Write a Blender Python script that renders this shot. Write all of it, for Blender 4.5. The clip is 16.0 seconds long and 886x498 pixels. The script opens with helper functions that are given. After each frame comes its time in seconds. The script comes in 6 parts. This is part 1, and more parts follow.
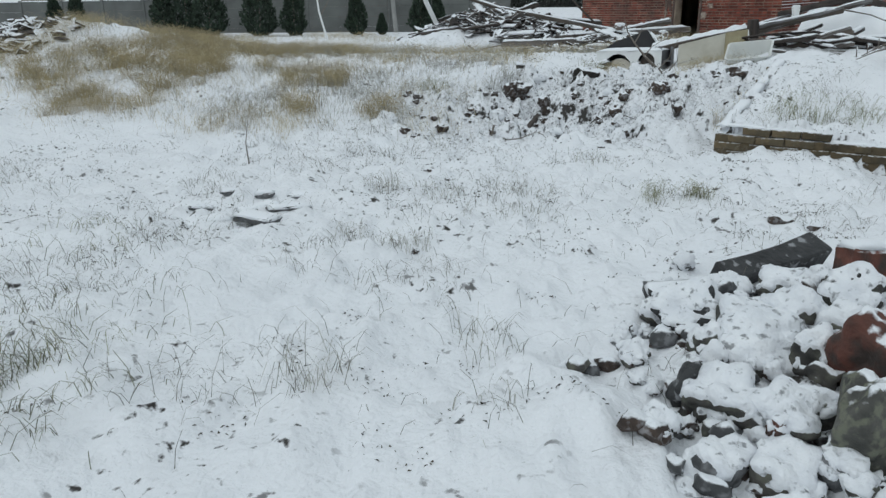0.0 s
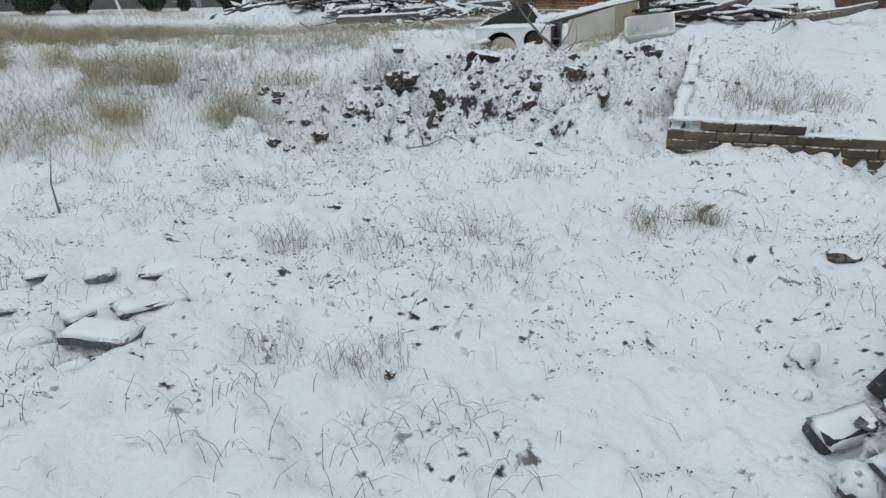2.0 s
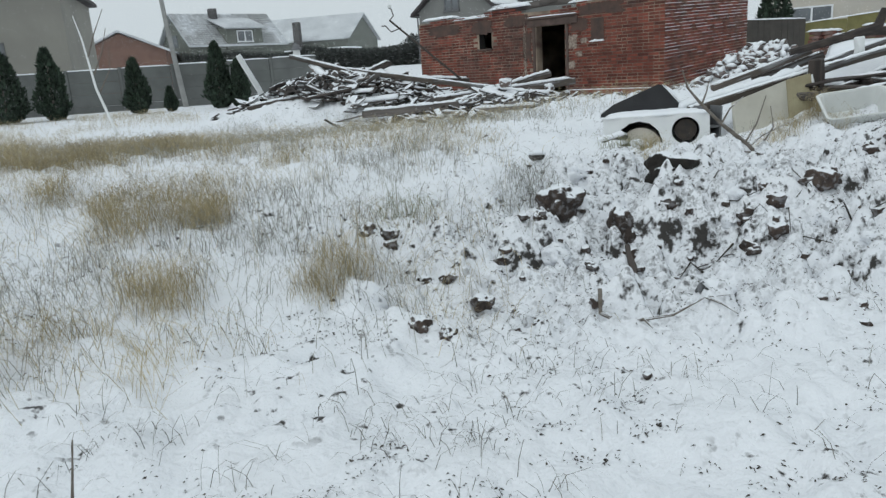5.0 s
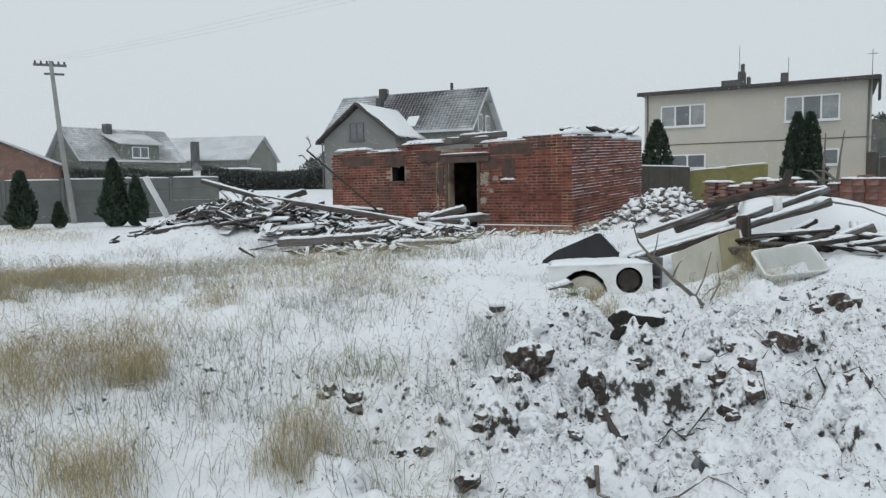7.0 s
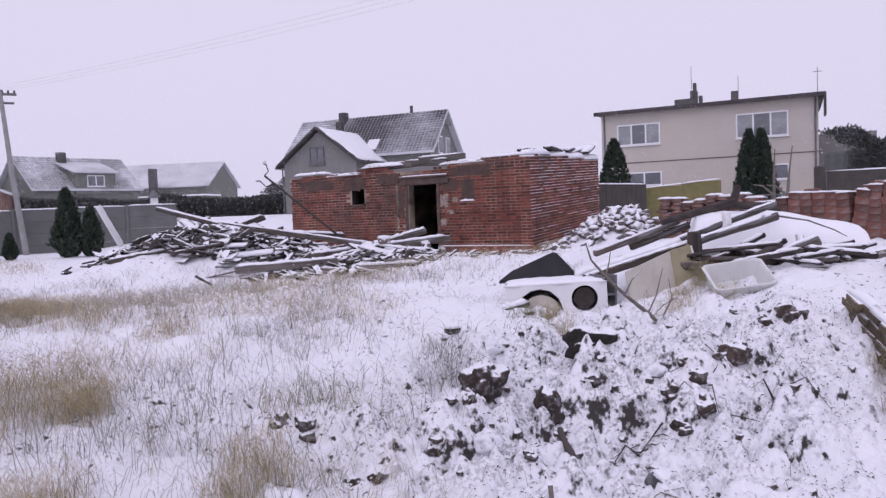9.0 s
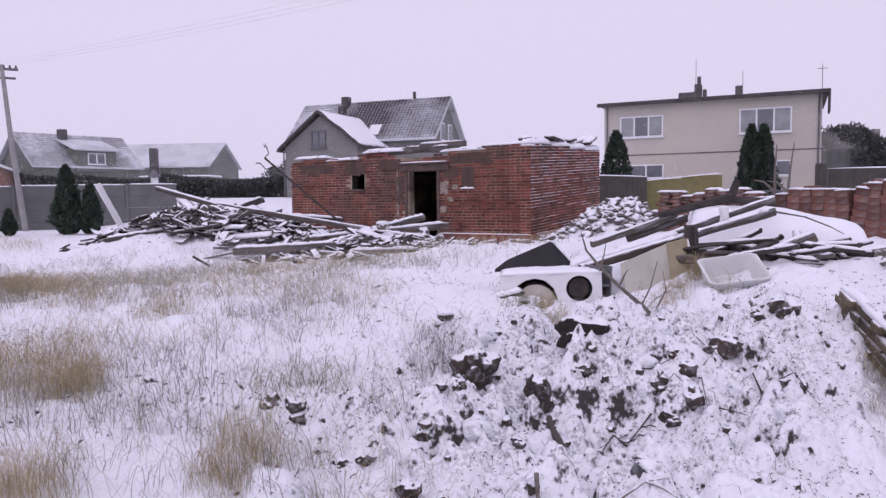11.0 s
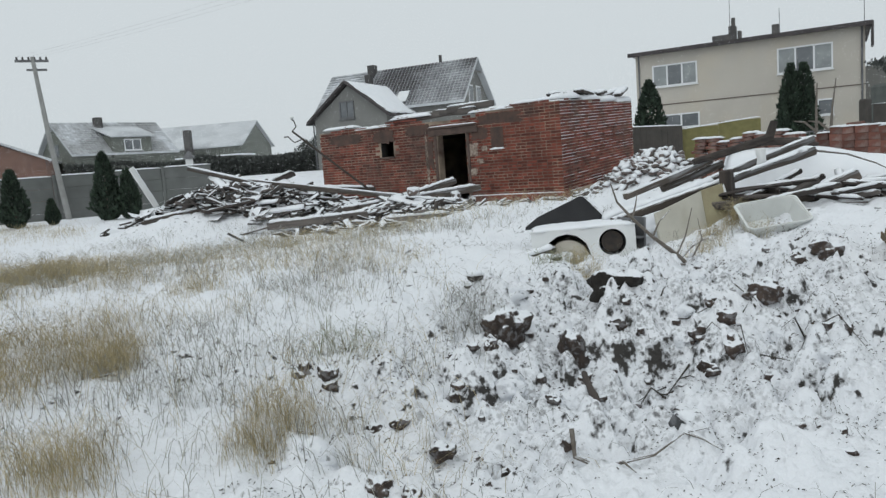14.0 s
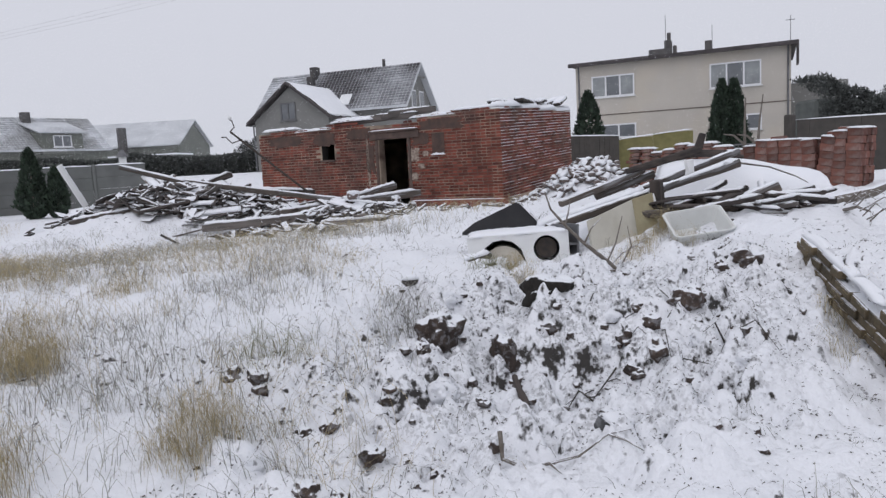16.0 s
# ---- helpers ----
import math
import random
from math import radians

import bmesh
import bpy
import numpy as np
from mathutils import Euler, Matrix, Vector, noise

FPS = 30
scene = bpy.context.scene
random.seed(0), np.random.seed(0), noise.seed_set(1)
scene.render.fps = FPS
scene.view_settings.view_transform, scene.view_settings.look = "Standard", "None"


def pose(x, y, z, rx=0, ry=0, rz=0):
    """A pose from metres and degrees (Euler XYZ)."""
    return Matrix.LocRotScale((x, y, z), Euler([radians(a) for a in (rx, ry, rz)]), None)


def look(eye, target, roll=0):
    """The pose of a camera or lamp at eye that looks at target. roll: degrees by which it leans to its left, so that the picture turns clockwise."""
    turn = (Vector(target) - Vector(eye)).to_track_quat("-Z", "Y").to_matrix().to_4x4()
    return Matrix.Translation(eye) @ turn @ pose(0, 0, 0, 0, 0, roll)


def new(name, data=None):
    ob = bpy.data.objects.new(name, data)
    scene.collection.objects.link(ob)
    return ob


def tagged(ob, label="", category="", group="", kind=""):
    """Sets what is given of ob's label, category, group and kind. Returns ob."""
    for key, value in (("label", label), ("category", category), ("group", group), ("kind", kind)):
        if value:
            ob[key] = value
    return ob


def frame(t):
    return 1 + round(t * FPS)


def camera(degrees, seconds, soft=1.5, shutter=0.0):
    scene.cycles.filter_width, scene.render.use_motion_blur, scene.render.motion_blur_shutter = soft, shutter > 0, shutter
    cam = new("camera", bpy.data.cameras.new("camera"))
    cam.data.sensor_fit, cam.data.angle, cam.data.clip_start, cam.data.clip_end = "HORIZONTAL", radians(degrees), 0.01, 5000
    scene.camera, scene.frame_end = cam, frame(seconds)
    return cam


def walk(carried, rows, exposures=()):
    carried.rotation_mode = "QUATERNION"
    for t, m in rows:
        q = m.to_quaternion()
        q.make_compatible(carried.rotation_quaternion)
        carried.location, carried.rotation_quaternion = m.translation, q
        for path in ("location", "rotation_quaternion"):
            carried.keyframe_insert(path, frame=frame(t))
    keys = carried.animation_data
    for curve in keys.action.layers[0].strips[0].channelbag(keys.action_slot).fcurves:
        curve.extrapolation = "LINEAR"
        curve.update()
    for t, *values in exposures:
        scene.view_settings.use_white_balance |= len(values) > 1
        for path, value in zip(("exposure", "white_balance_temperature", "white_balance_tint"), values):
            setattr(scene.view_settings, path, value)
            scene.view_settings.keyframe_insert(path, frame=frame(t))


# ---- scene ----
cam = camera(63.3, 16.0, soft=1.4)
METRES, EYE, TILT, LEAN, TURN = 6.0, 1.55, -18.2, 0.3, 0.0
ROWS = [
    (0.0, 0.0, 0.0, 0.0, -0.0, 0.0, 0.0),
    (0.5, -0.0378, 0.0645, 0.021, -2.37, -1.74, 4.3),
    (1.0, -0.055, 0.157, 0.0452, -0.62, 0.06, 5.82),
    (1.5, -0.0788, 0.2233, 0.0683, -4.22, -1.71, 3.99),
    (2.0, -0.0999, 0.2907, 0.0969, -14.17, -2.64, 5.07),
    (2.5, -0.1093, 0.3773, 0.1193, -11.13, -0.19, 6.17),
    (3.0, -0.1184, 0.4496, 0.1423, -16.75, -1.91, 4.66),
    (3.5, -0.1438, 0.5214, 0.171, -21.38, -2.11, 8.31),
    (4.0, -0.1663, 0.6048, 0.1944, -13.34, 0.61, 7.95),
    (6.5, -0.2799, 0.8118, 0.3021, -23.56, 8.21, 8.93),
    (7.0, -0.2786, 0.8063, 0.3037, -24.65, 11.77, 8.6),
    (7.5, -0.2737, 0.8026, 0.3028, -25.31, 12.9, 9.06),
    (8.0, -0.2722, 0.8014, 0.3036, -24.71, 14.14, 9.69),
    (8.5, -0.2672, 0.8018, 0.302, -26.59, 13.42, 10.02),
    (9.0, -0.2655, 0.8006, 0.3028, -27.11, 13.08, 10.64),
    (11.5, -0.2597, 0.7973, 0.2994, -27.94, 11.46, 8.68),
    (12.0, -0.2586, 0.7993, 0.2989, -29.02, 10.68, 9.4),
    (12.5, -0.2568, 0.7983, 0.2983, -28.48, 10.49, 9.73),
    (13.0, -0.2512, 0.8034, 0.2993, -28.05, 10.11, 10.24),
    (13.5, -0.2472, 0.8036, 0.2991, -26.26, 10.34, 11.33),
    (14.0, -0.2436, 0.8039, 0.2959, -23.83, 9.89, 11.9),
    (14.5, -0.2477, 0.8043, 0.2952, -22.82, 9.99, 10.6),
    (15.0, -0.2447, 0.8013, 0.295, -23.16, 10.41, 11.1),
    (15.5, -0.239, 0.7998, 0.2934, -25.67, 10.39, 10.82),
    (16.0, -0.238, 0.7968, 0.2928, -28.6, 9.29, 11.99),
]
EXPOSURES = [(0.0, -0.18, 6100, 4), (4.2, -0.09, 6100, 4), (6.3, 0.0, 6250, 5), (7.5, 0.0, 6250, 6), (7.9, 0.06, 6050, 36), (9.2, 0.06, 6050, 36), (11.7, 0.05, 6080, 40), (12.4, 0.0, 6300, 7), (14.85, -0.03, 6300, 6), (15.3, 0.0, 6120, 29), (15.6, 0.0, 6120, 29), (16.0, -0.03, 6250, 17)]
walk(cam, [(t, pose(0, 0, EYE, TILT, LEAN, TURN) @ pose(METRES * x, METRES * y, METRES * z, 90 + pitch, roll, yaw)) for t, x, y, z, yaw, pitch, roll in ROWS], EXPOSURES)

# ---------------------------------------------------------------- light
world = bpy.data.worlds.new("overcast_sky")
scene.world = world
world.use_nodes = True
wn = world.node_tree.nodes
wl = world.node_tree.links
sky = wn.new("ShaderNodeTexSky")
sky.sky_type, sky.sun_disc = "NISHITA", False
sky.sun_elevation, sky.sun_rotation = radians(22), radians(200)
sky.air_density, sky.dust_density = 1.0, 6.0
grey = wn.new("ShaderNodeHueSaturation")
grey.inputs["Saturation"].default_value = 0.05
cloud = wn.new("ShaderNodeMixRGB")
cloud.inputs[0].default_value = 0.93
cloud.inputs[2].default_value = (6.75, 7.05, 7.3, 1)
wl.new(sky.outputs[0], grey.inputs["Color"])
wl.new(grey.outputs[0], cloud.inputs[1])
wl.new(cloud.outputs[0], wn["Background"].inputs["Color"])
wn["Background"].inputs["Strength"].default_value = 0.1
sun = new("sun", bpy.data.lights.new("sun", "SUN"))
sun.data.energy, sun.data.angle, sun.data.color = 0.6, radians(60), (1, 0.98, 0.95)
sun.matrix_world = look((0, 0, 30), (8 * math.sin(radians(60)), 8 * math.cos(radians(60)), 18))

rng = np.random.default_rng(7)
rnd = random.Random(11)


# ---------------------------------------------------------------- materials
def material(name, col, col2=None, scale=8.0, rough=0.8, bump=0.3, bscale=40.0, metal=0.0, island=0.0, obj=0.0, snow=0.0, stretch=(1, 1, 1), stain=None, stain_scale=1.3, stain_amount=0.5, stain_from=0.48, stain_to=0.62):
    """Noise-mixed surface. island / obj: random value change per loose piece / per object. snow: how much lies on faces that look up."""
    m = bpy.data.materials.new(name)
    m.use_nodes = True
    nt = m.node_tree
    n, l = nt.nodes, nt.links
    b = n["Principled BSDF"]
    b.inputs["Roughness"].default_value, b.inputs["Metallic"].default_value = rough, metal
    co = n.new("ShaderNodeTexCoord")
    mp = n.new("ShaderNodeMapping")
    mp.inputs["Scale"].default_value = stretch
    l.new(co.outputs["Object"], mp.inputs["Vector"])

    def noise_at(sc, detail=5.0):
        t = n.new("ShaderNodeTexNoise")
        t.inputs["Scale"].default_value, t.inputs["Detail"].default_value = sc, detail
        l.new(mp.outputs[0], t.inputs["Vector"])
        return t.outputs["Fac"]

    def ramp(fac, a, z):
        r = n.new("ShaderNodeMapRange")
        r.inputs["From Min"].default_value, r.inputs["From Max"].default_value = a, z
        l.new(fac, r.inputs["Value"])
        return r.outputs[0]

    def mix(fac, a, z):
        x = n.new("ShaderNodeMixRGB")
        for k, v in ((0, fac), (1, a), (2, z)):
            if hasattr(v, "is_linked"):
                l.new(v, x.inputs[k])
            else:
                x.inputs[k].default_value = v if k == 0 else (*v, 1)
        return x.outputs[0]

    out = mix(ramp(noise_at(scale), 0.32, 0.68), col, col2 or tuple(c * 0.7 for c in col))
    if stain:
        x = n.new("ShaderNodeMath")
        x.operation = "MULTIPLY"
        x.inputs[1].default_value = stain_amount
        l.new(ramp(noise_at(stain_scale, 6.0), stain_from, stain_to), x.inputs[0])
        out = mix(x.outputs[0], out, stain)
    if island or obj:
        src = n.new("ShaderNodeNewGeometry").outputs["Random Per Island"] if island else n.new("ShaderNodeObjectInfo").outputs["Random"]
        h = n.new("ShaderNodeHueSaturation")
        r = n.new("ShaderNodeMapRange")
        k = island or obj
        r.inputs["To Min"].default_value, r.inputs["To Max"].default_value = 1 - k, 1 + k
        l.new(src, r.inputs["Value"])
        l.new(r.outputs[0], h.inputs["Value"])
        l.new(out, h.inputs["Color"])
        out = h.outputs[0]
    if snow:
        g = n.new("ShaderNodeNewGeometry")
        s = n.new("ShaderNodeSeparateXYZ")
        l.new(g.outputs["Normal"], s.inputs[0])
        a = n.new("ShaderNodeMath")
        a.operation = "ADD"
        l.new(s.outputs["Z"], a.inputs[0])
        l.new(ramp(noise_at(30.0, 4.0), 0.2, 2.2), a.inputs[1])
        out = mix(ramp(a.outputs[0], 1.35 - snow, 1.5 - snow), out, (0.84, 0.86, 0.89))
    l.new(out, b.inputs["Base Color"])
    if bump:
        bp = n.new("ShaderNodeBump")
        bp.inputs["Strength"].default_value, bp.inputs["Distance"].default_value = bump, 0.02
        l.new(noise_at(bscale, 6.0), bp.inputs["Height"])
        l.new(bp.outputs[0], b.inputs["Normal"])
    return m


M_SNOW = material("snow", (0.87, 0.885, 0.91), (0.82, 0.84, 0.875), 3.0, 0.65, 0.35, 55.0)
M_CRUST = material("rough_thin_snow", (0.86, 0.875, 0.9), (0.74, 0.76, 0.8), 14.0, 0.7, 0.9, 32.0, stain=(0.12, 0.125, 0.13), stain_scale=26.0, stain_amount=0.75, stain_from=0.59, stain_to=0.68)
M_BEAM = material("old_roof_timber", (0.13, 0.108, 0.09), (0.05, 0.042, 0.037), 9.0, 0.88, 0.7, 30.0, obj=0.3, snow=0.5, stretch=(0.15, 1.6, 1.6), stain=(0.5, 0.51, 0.53), stain_scale=9.0, stain_amount=0.4, stain_from=0.56, stain_to=0.66)
M_SOIL = material("dark_soil", (0.045, 0.042, 0.038), (0.085, 0.075, 0.062), 14.0, 0.95, 0.8, 30.0, snow=0.42)
M_CLOD = material("frozen_clod", (0.035, 0.027, 0.024), (0.085, 0.062, 0.05), 16.0, 0.95, 1.0, 35.0, obj=0.3, snow=0.6, stain=(0.42, 0.43, 0.45), stain_scale=24.0, stain_amount=0.4, stain_from=0.52, stain_to=0.64)
# near-black in place of the shade in a hole, snow on top
M_HOLLOWSHADE = material("hollow_shade_black", (0.01, 0.009, 0.008), (0.026, 0.022, 0.018), 14.0, 0.95, 1.0, 30.0, snow=0.6)
M_STONE = material("field_stone", (0.03, 0.03, 0.03), (0.085, 0.08, 0.07), 13.0, 0.9, 1.0, 25.0, obj=0.35, snow=0.62, stain=(0.12, 0.125, 0.095), stain_scale=18.0, stain_amount=0.45)
M_SLAB = material("broken_concrete", (0.045, 0.047, 0.05), (0.11, 0.112, 0.115), 8.0, 0.9, 0.9, 30.0, snow=0.5, stain=(0.42, 0.43, 0.45), stain_scale=16.0, stain_amount=0.3)
M_BRICK = material("red_brick", (0.21, 0.054, 0.034), (0.105, 0.034, 0.026), 5.0, 0.9, 0.5, 60.0, obj=0.5, stain=(0.07, 0.044, 0.037), stain_scale=0.8, stain_amount=0.72)
M_BRICKS = material("red_brickwork", (0.21, 0.054, 0.034), (0.105, 0.034, 0.026), 5.0, 0.9, 0.5, 60.0, island=0.5, stain=(0.07, 0.044, 0.037), stain_scale=0.8, stain_amount=0.72)
M_RECLAIM = material("reclaimed_brick", (0.17, 0.07, 0.05), (0.12, 0.055, 0.045), 7.0, 0.92, 0.6, 40.0, obj=0.4, snow=0.3, stain=(0.3, 0.26, 0.23), stain_scale=5.0, stain_amount=0.35)
M_OLDBRICK = material("mossy_brick", (0.14, 0.105, 0.06), (0.075, 0.062, 0.04), 9.0, 0.95, 0.8, 40.0, obj=0.4, snow=0.55)
M_RUBBLE = material("rubble_brick", (0.11, 0.08, 0.07), (0.19, 0.17, 0.16), 6.0, 0.92, 0.6, 40.0, obj=0.4, snow=0.55)
M_MORTAR = material("lime_mortar", (0.46, 0.37, 0.28), (0.1, 0.068, 0.055), 1.7, 0.95, 0.5, 50.0, stain=(0.14, 0.1, 0.085), stain_scale=0.8, stain_amount=0.5)
M_RENDER = material("sooty_plaster", (0.115, 0.07, 0.055), (0.06, 0.043, 0.037), 5.0, 0.95, 0.6, 25.0)
M_LIME = material("pale_lime_plaster", (0.42, 0.36, 0.3), (0.14, 0.085, 0.065), 16.0, 0.95, 0.6, 30.0)
M_LINTEL = material("weathered_lintel", (0.125, 0.085, 0.07), (0.07, 0.05, 0.043), 5.0, 0.9, 0.6, 30.0)
M_WOOD = material("grey_weathered_wood", (0.17, 0.15, 0.135), (0.085, 0.075, 0.07), 9.0, 0.85, 0.5, 30.0, obj=0.35, stretch=(0.12, 1.6, 1.6))
M_DARKWOOD = material("rotten_dark_wood", (0.075, 0.06, 0.052), (0.035, 0.03, 0.028), 9.0, 0.9, 0.6, 30.0, obj=0.35, stretch=(0.12, 1.6, 1.6))
M_SPLINTER = material("broken_snowy_lath", (0.11, 0.095, 0.085), (0.05, 0.045, 0.042), 9.0, 0.9, 0.5, 30.0, island=0.5, snow=0.95)
M_BASIN = material("dull_white_plastic", (0.7, 0.71, 0.69), (0.6, 0.61, 0.59), 4.0, 0.6, 0.15, 20.0)
M_BARK = material("frosted_bark", (0.12, 0.10, 0.08), (0.2, 0.18, 0.16), 25.0, 0.9, 0.7, 60.0, snow=0.55)
M_ENAMEL = material("white_enamel", (0.78, 0.79, 0.79), (0.68, 0.69, 0.68), 4.0, 0.5, 0.1, 30.0)
M_CREAM = material("cream_board", (0.55, 0.53, 0.46), (0.45, 0.43, 0.37), 4.0, 0.7, 0.2, 30.0, stain=(0.3, 0.27, 0.2), stain_scale=3.0, stain_amount=0.4)
M_RIBBED = material("yellowed_ribbed_sheet", (0.42, 0.38, 0.24), (0.3, 0.26, 0.16), 5.0, 0.7, 0.3, 30.0)
M_BLACK = material("black_plastic", (0.014, 0.014, 0.016), (0.024, 0.024, 0.026), 6.0, 0.8, 0.2, 40.0)
M_STEEL = material("grey_sheet_metal", (0.16, 0.165, 0.17), (0.1, 0.1, 0.105), 5.0, 0.6, 0.2, 40.0)
M_BEIGE = material("beige_drum", (0.6, 0.56, 0.48), (0.5, 0.46, 0.38), 4.0, 0.7, 0.2, 30.0)
M_IRON = material("rusty_iron", (0.03, 0.027, 0.025), (0.06, 0.045, 0.035), 20.0, 0.8, 0.3, 80.0)
M_STRAW = material("dry_grass", (0.46, 0.385, 0.225), (0.31, 0.26, 0.155), 2.0, 0.9, 0, island=0.45)
M_GREYGRASS = material("frosted_weed", (0.22, 0.215, 0.185), (0.4, 0.395, 0.36), 2.0, 0.9, 0, island=0.5)
M_GREEN = material("winter_green_grass", (0.19, 0.2, 0.11), (0.3, 0.285, 0.18), 2.0, 0.9, 0, island=0.4)
M_PATHGRASS = material("dull_path_grass", (0.12, 0.125, 0.085), (0.22, 0.22, 0.17), 2.0, 0.9, 0, island=0.5)
M_KERB = material("dark_kerb_stone", (0.03, 0.031, 0.033), (0.06, 0.061, 0.063), 9.0, 0.9, 0.9, 30.0, stain=(0.55, 0.56, 0.58), stain_scale=14.0, stain_amount=0.5, stain_from=0.58, stain_to=0.66)
M_WEED = material("dark_dry_weed", (0.1, 0.093, 0.078), (0.17, 0.16, 0.135), 5.0, 0.9, 0, island=0.5)
M_LITTER = material("dead_leaf_litter", (0.05, 0.046, 0.04), (0.08, 0.07, 0.055), 5.0, 0.9, 0, island=0.5)
M_THUJA = material("thuja_foliage", (0.022, 0.036, 0.024), (0.035, 0.055, 0.034), 3.0, 0.85, 0, island=0.5)
# dark foliage made paler and greyer: distance haze mixed into its colour
M_HEDGE = material("haze_greyed_foliage", (0.06, 0.066, 0.062), (0.09, 0.097, 0.09), 3.0, 0.9, 0, island=0.4)
M_FENCE = material("grey_concrete_panel", (0.15, 0.155, 0.15), (0.11, 0.115, 0.11), 1.5, 0.9, 0.3, 20.0, stain=(0.15, 0.16, 0.15), stain_scale=0.6)
M_OSB = material("green_yellow_board", (0.21, 0.19, 0.075), (0.15, 0.14, 0.055), 6.0, 0.85, 0.3, 20.0, stain=(0.16, 0.14, 0.06), stain_scale=2.0)
M_PLANKFENCE = material("dark_brown_boards", (0.075, 0.068, 0.06), (0.055, 0.05, 0.045), 4.0, 0.9, 0.4, 20.0)
M_CREAMWALL = material("cream_render_wall", (0.52, 0.485, 0.43), (0.47, 0.44, 0.39), 0.6, 0.9, 0.15, 30.0, stain=(0.53, 0.475, 0.385), stain_scale=0.35)
M_GREYWALL = material("grey_render_wall", (0.22, 0.22, 0.21), (0.185, 0.185, 0.175), 0.6, 0.9, 0.15, 30.0)
M_OLIVEWALL = material("grey_green_wall", (0.17, 0.18, 0.16), (0.14, 0.15, 0.13), 0.6, 0.9, 0.15, 30.0)
M_FELT = material("dark_roof_felt", (0.05, 0.045, 0.045), (0.08, 0.07, 0.07), 3.0, 0.9, 0.2, 30.0)
M_CHIMNEY = material("dark_chimney", (0.06, 0.058, 0.06), (0.1, 0.095, 0.09), 3.0, 0.9, 0.3, 20.0)
M_PVC = material("white_window_frame", (0.76, 0.77, 0.78), (0.72, 0.73, 0.74), 2.0, 0.4, 0)
M_GLASS = material("window_glass", (0.12, 0.13, 0.14), (0.2, 0.21, 0.22), 0.9, 0.08, 0)
M_CURTAIN = material("net_curtain", (0.34, 0.36, 0.36), (0.24, 0.255, 0.26), 2.0, 0.9, 0)
M_POLE = material("concrete_pole", (0.33, 0.33, 0.32), (0.26, 0.26, 0.25), 3.0, 0.9, 0.2, 30.0)
# near-black that puts the shade inside the ruin into the colour
M_INSHADE = material("painted_interior_shade", (0.02, 0.018, 0.017), (0.03, 0.027, 0.025), 3.0, 0.95, 0.3, 10.0)
M_FLAKE = bpy.data.materials.new("snow_flake")
M_FLAKE.use_nodes = True
_fn = M_FLAKE.node_tree
_tr, _mx = _fn.nodes.new("ShaderNodeBsdfTranslucent"), _fn.nodes.new("ShaderNodeMixShader")
_tr.inputs["Color"].default_value = (0.97, 0.975, 0.98, 1)
_fn.nodes["Principled BSDF"].inputs["Base Color"].default_value = (0.97, 0.975, 0.98, 1)
_fn.nodes["Principled BSDF"].inputs["Roughness"].default_value = 1.0
_fn.links.new(_fn.nodes["Principled BSDF"].outputs[0], _mx.inputs[1])
_fn.links.new(_tr.outputs[0], _mx.inputs[2])
_fn.links.new(_mx.outputs[0], _fn.nodes["Material Output"].inputs["Surface"])


M_THINSNOW = material("thin_snow_on_roof", (0.62, 0.64, 0.66), (0.48, 0.5, 0.52), 0.5, 0.8, 0.2, 8.0, stain=(0.35, 0.36, 0.38), stain_scale=0.25, stain_amount=0.4)


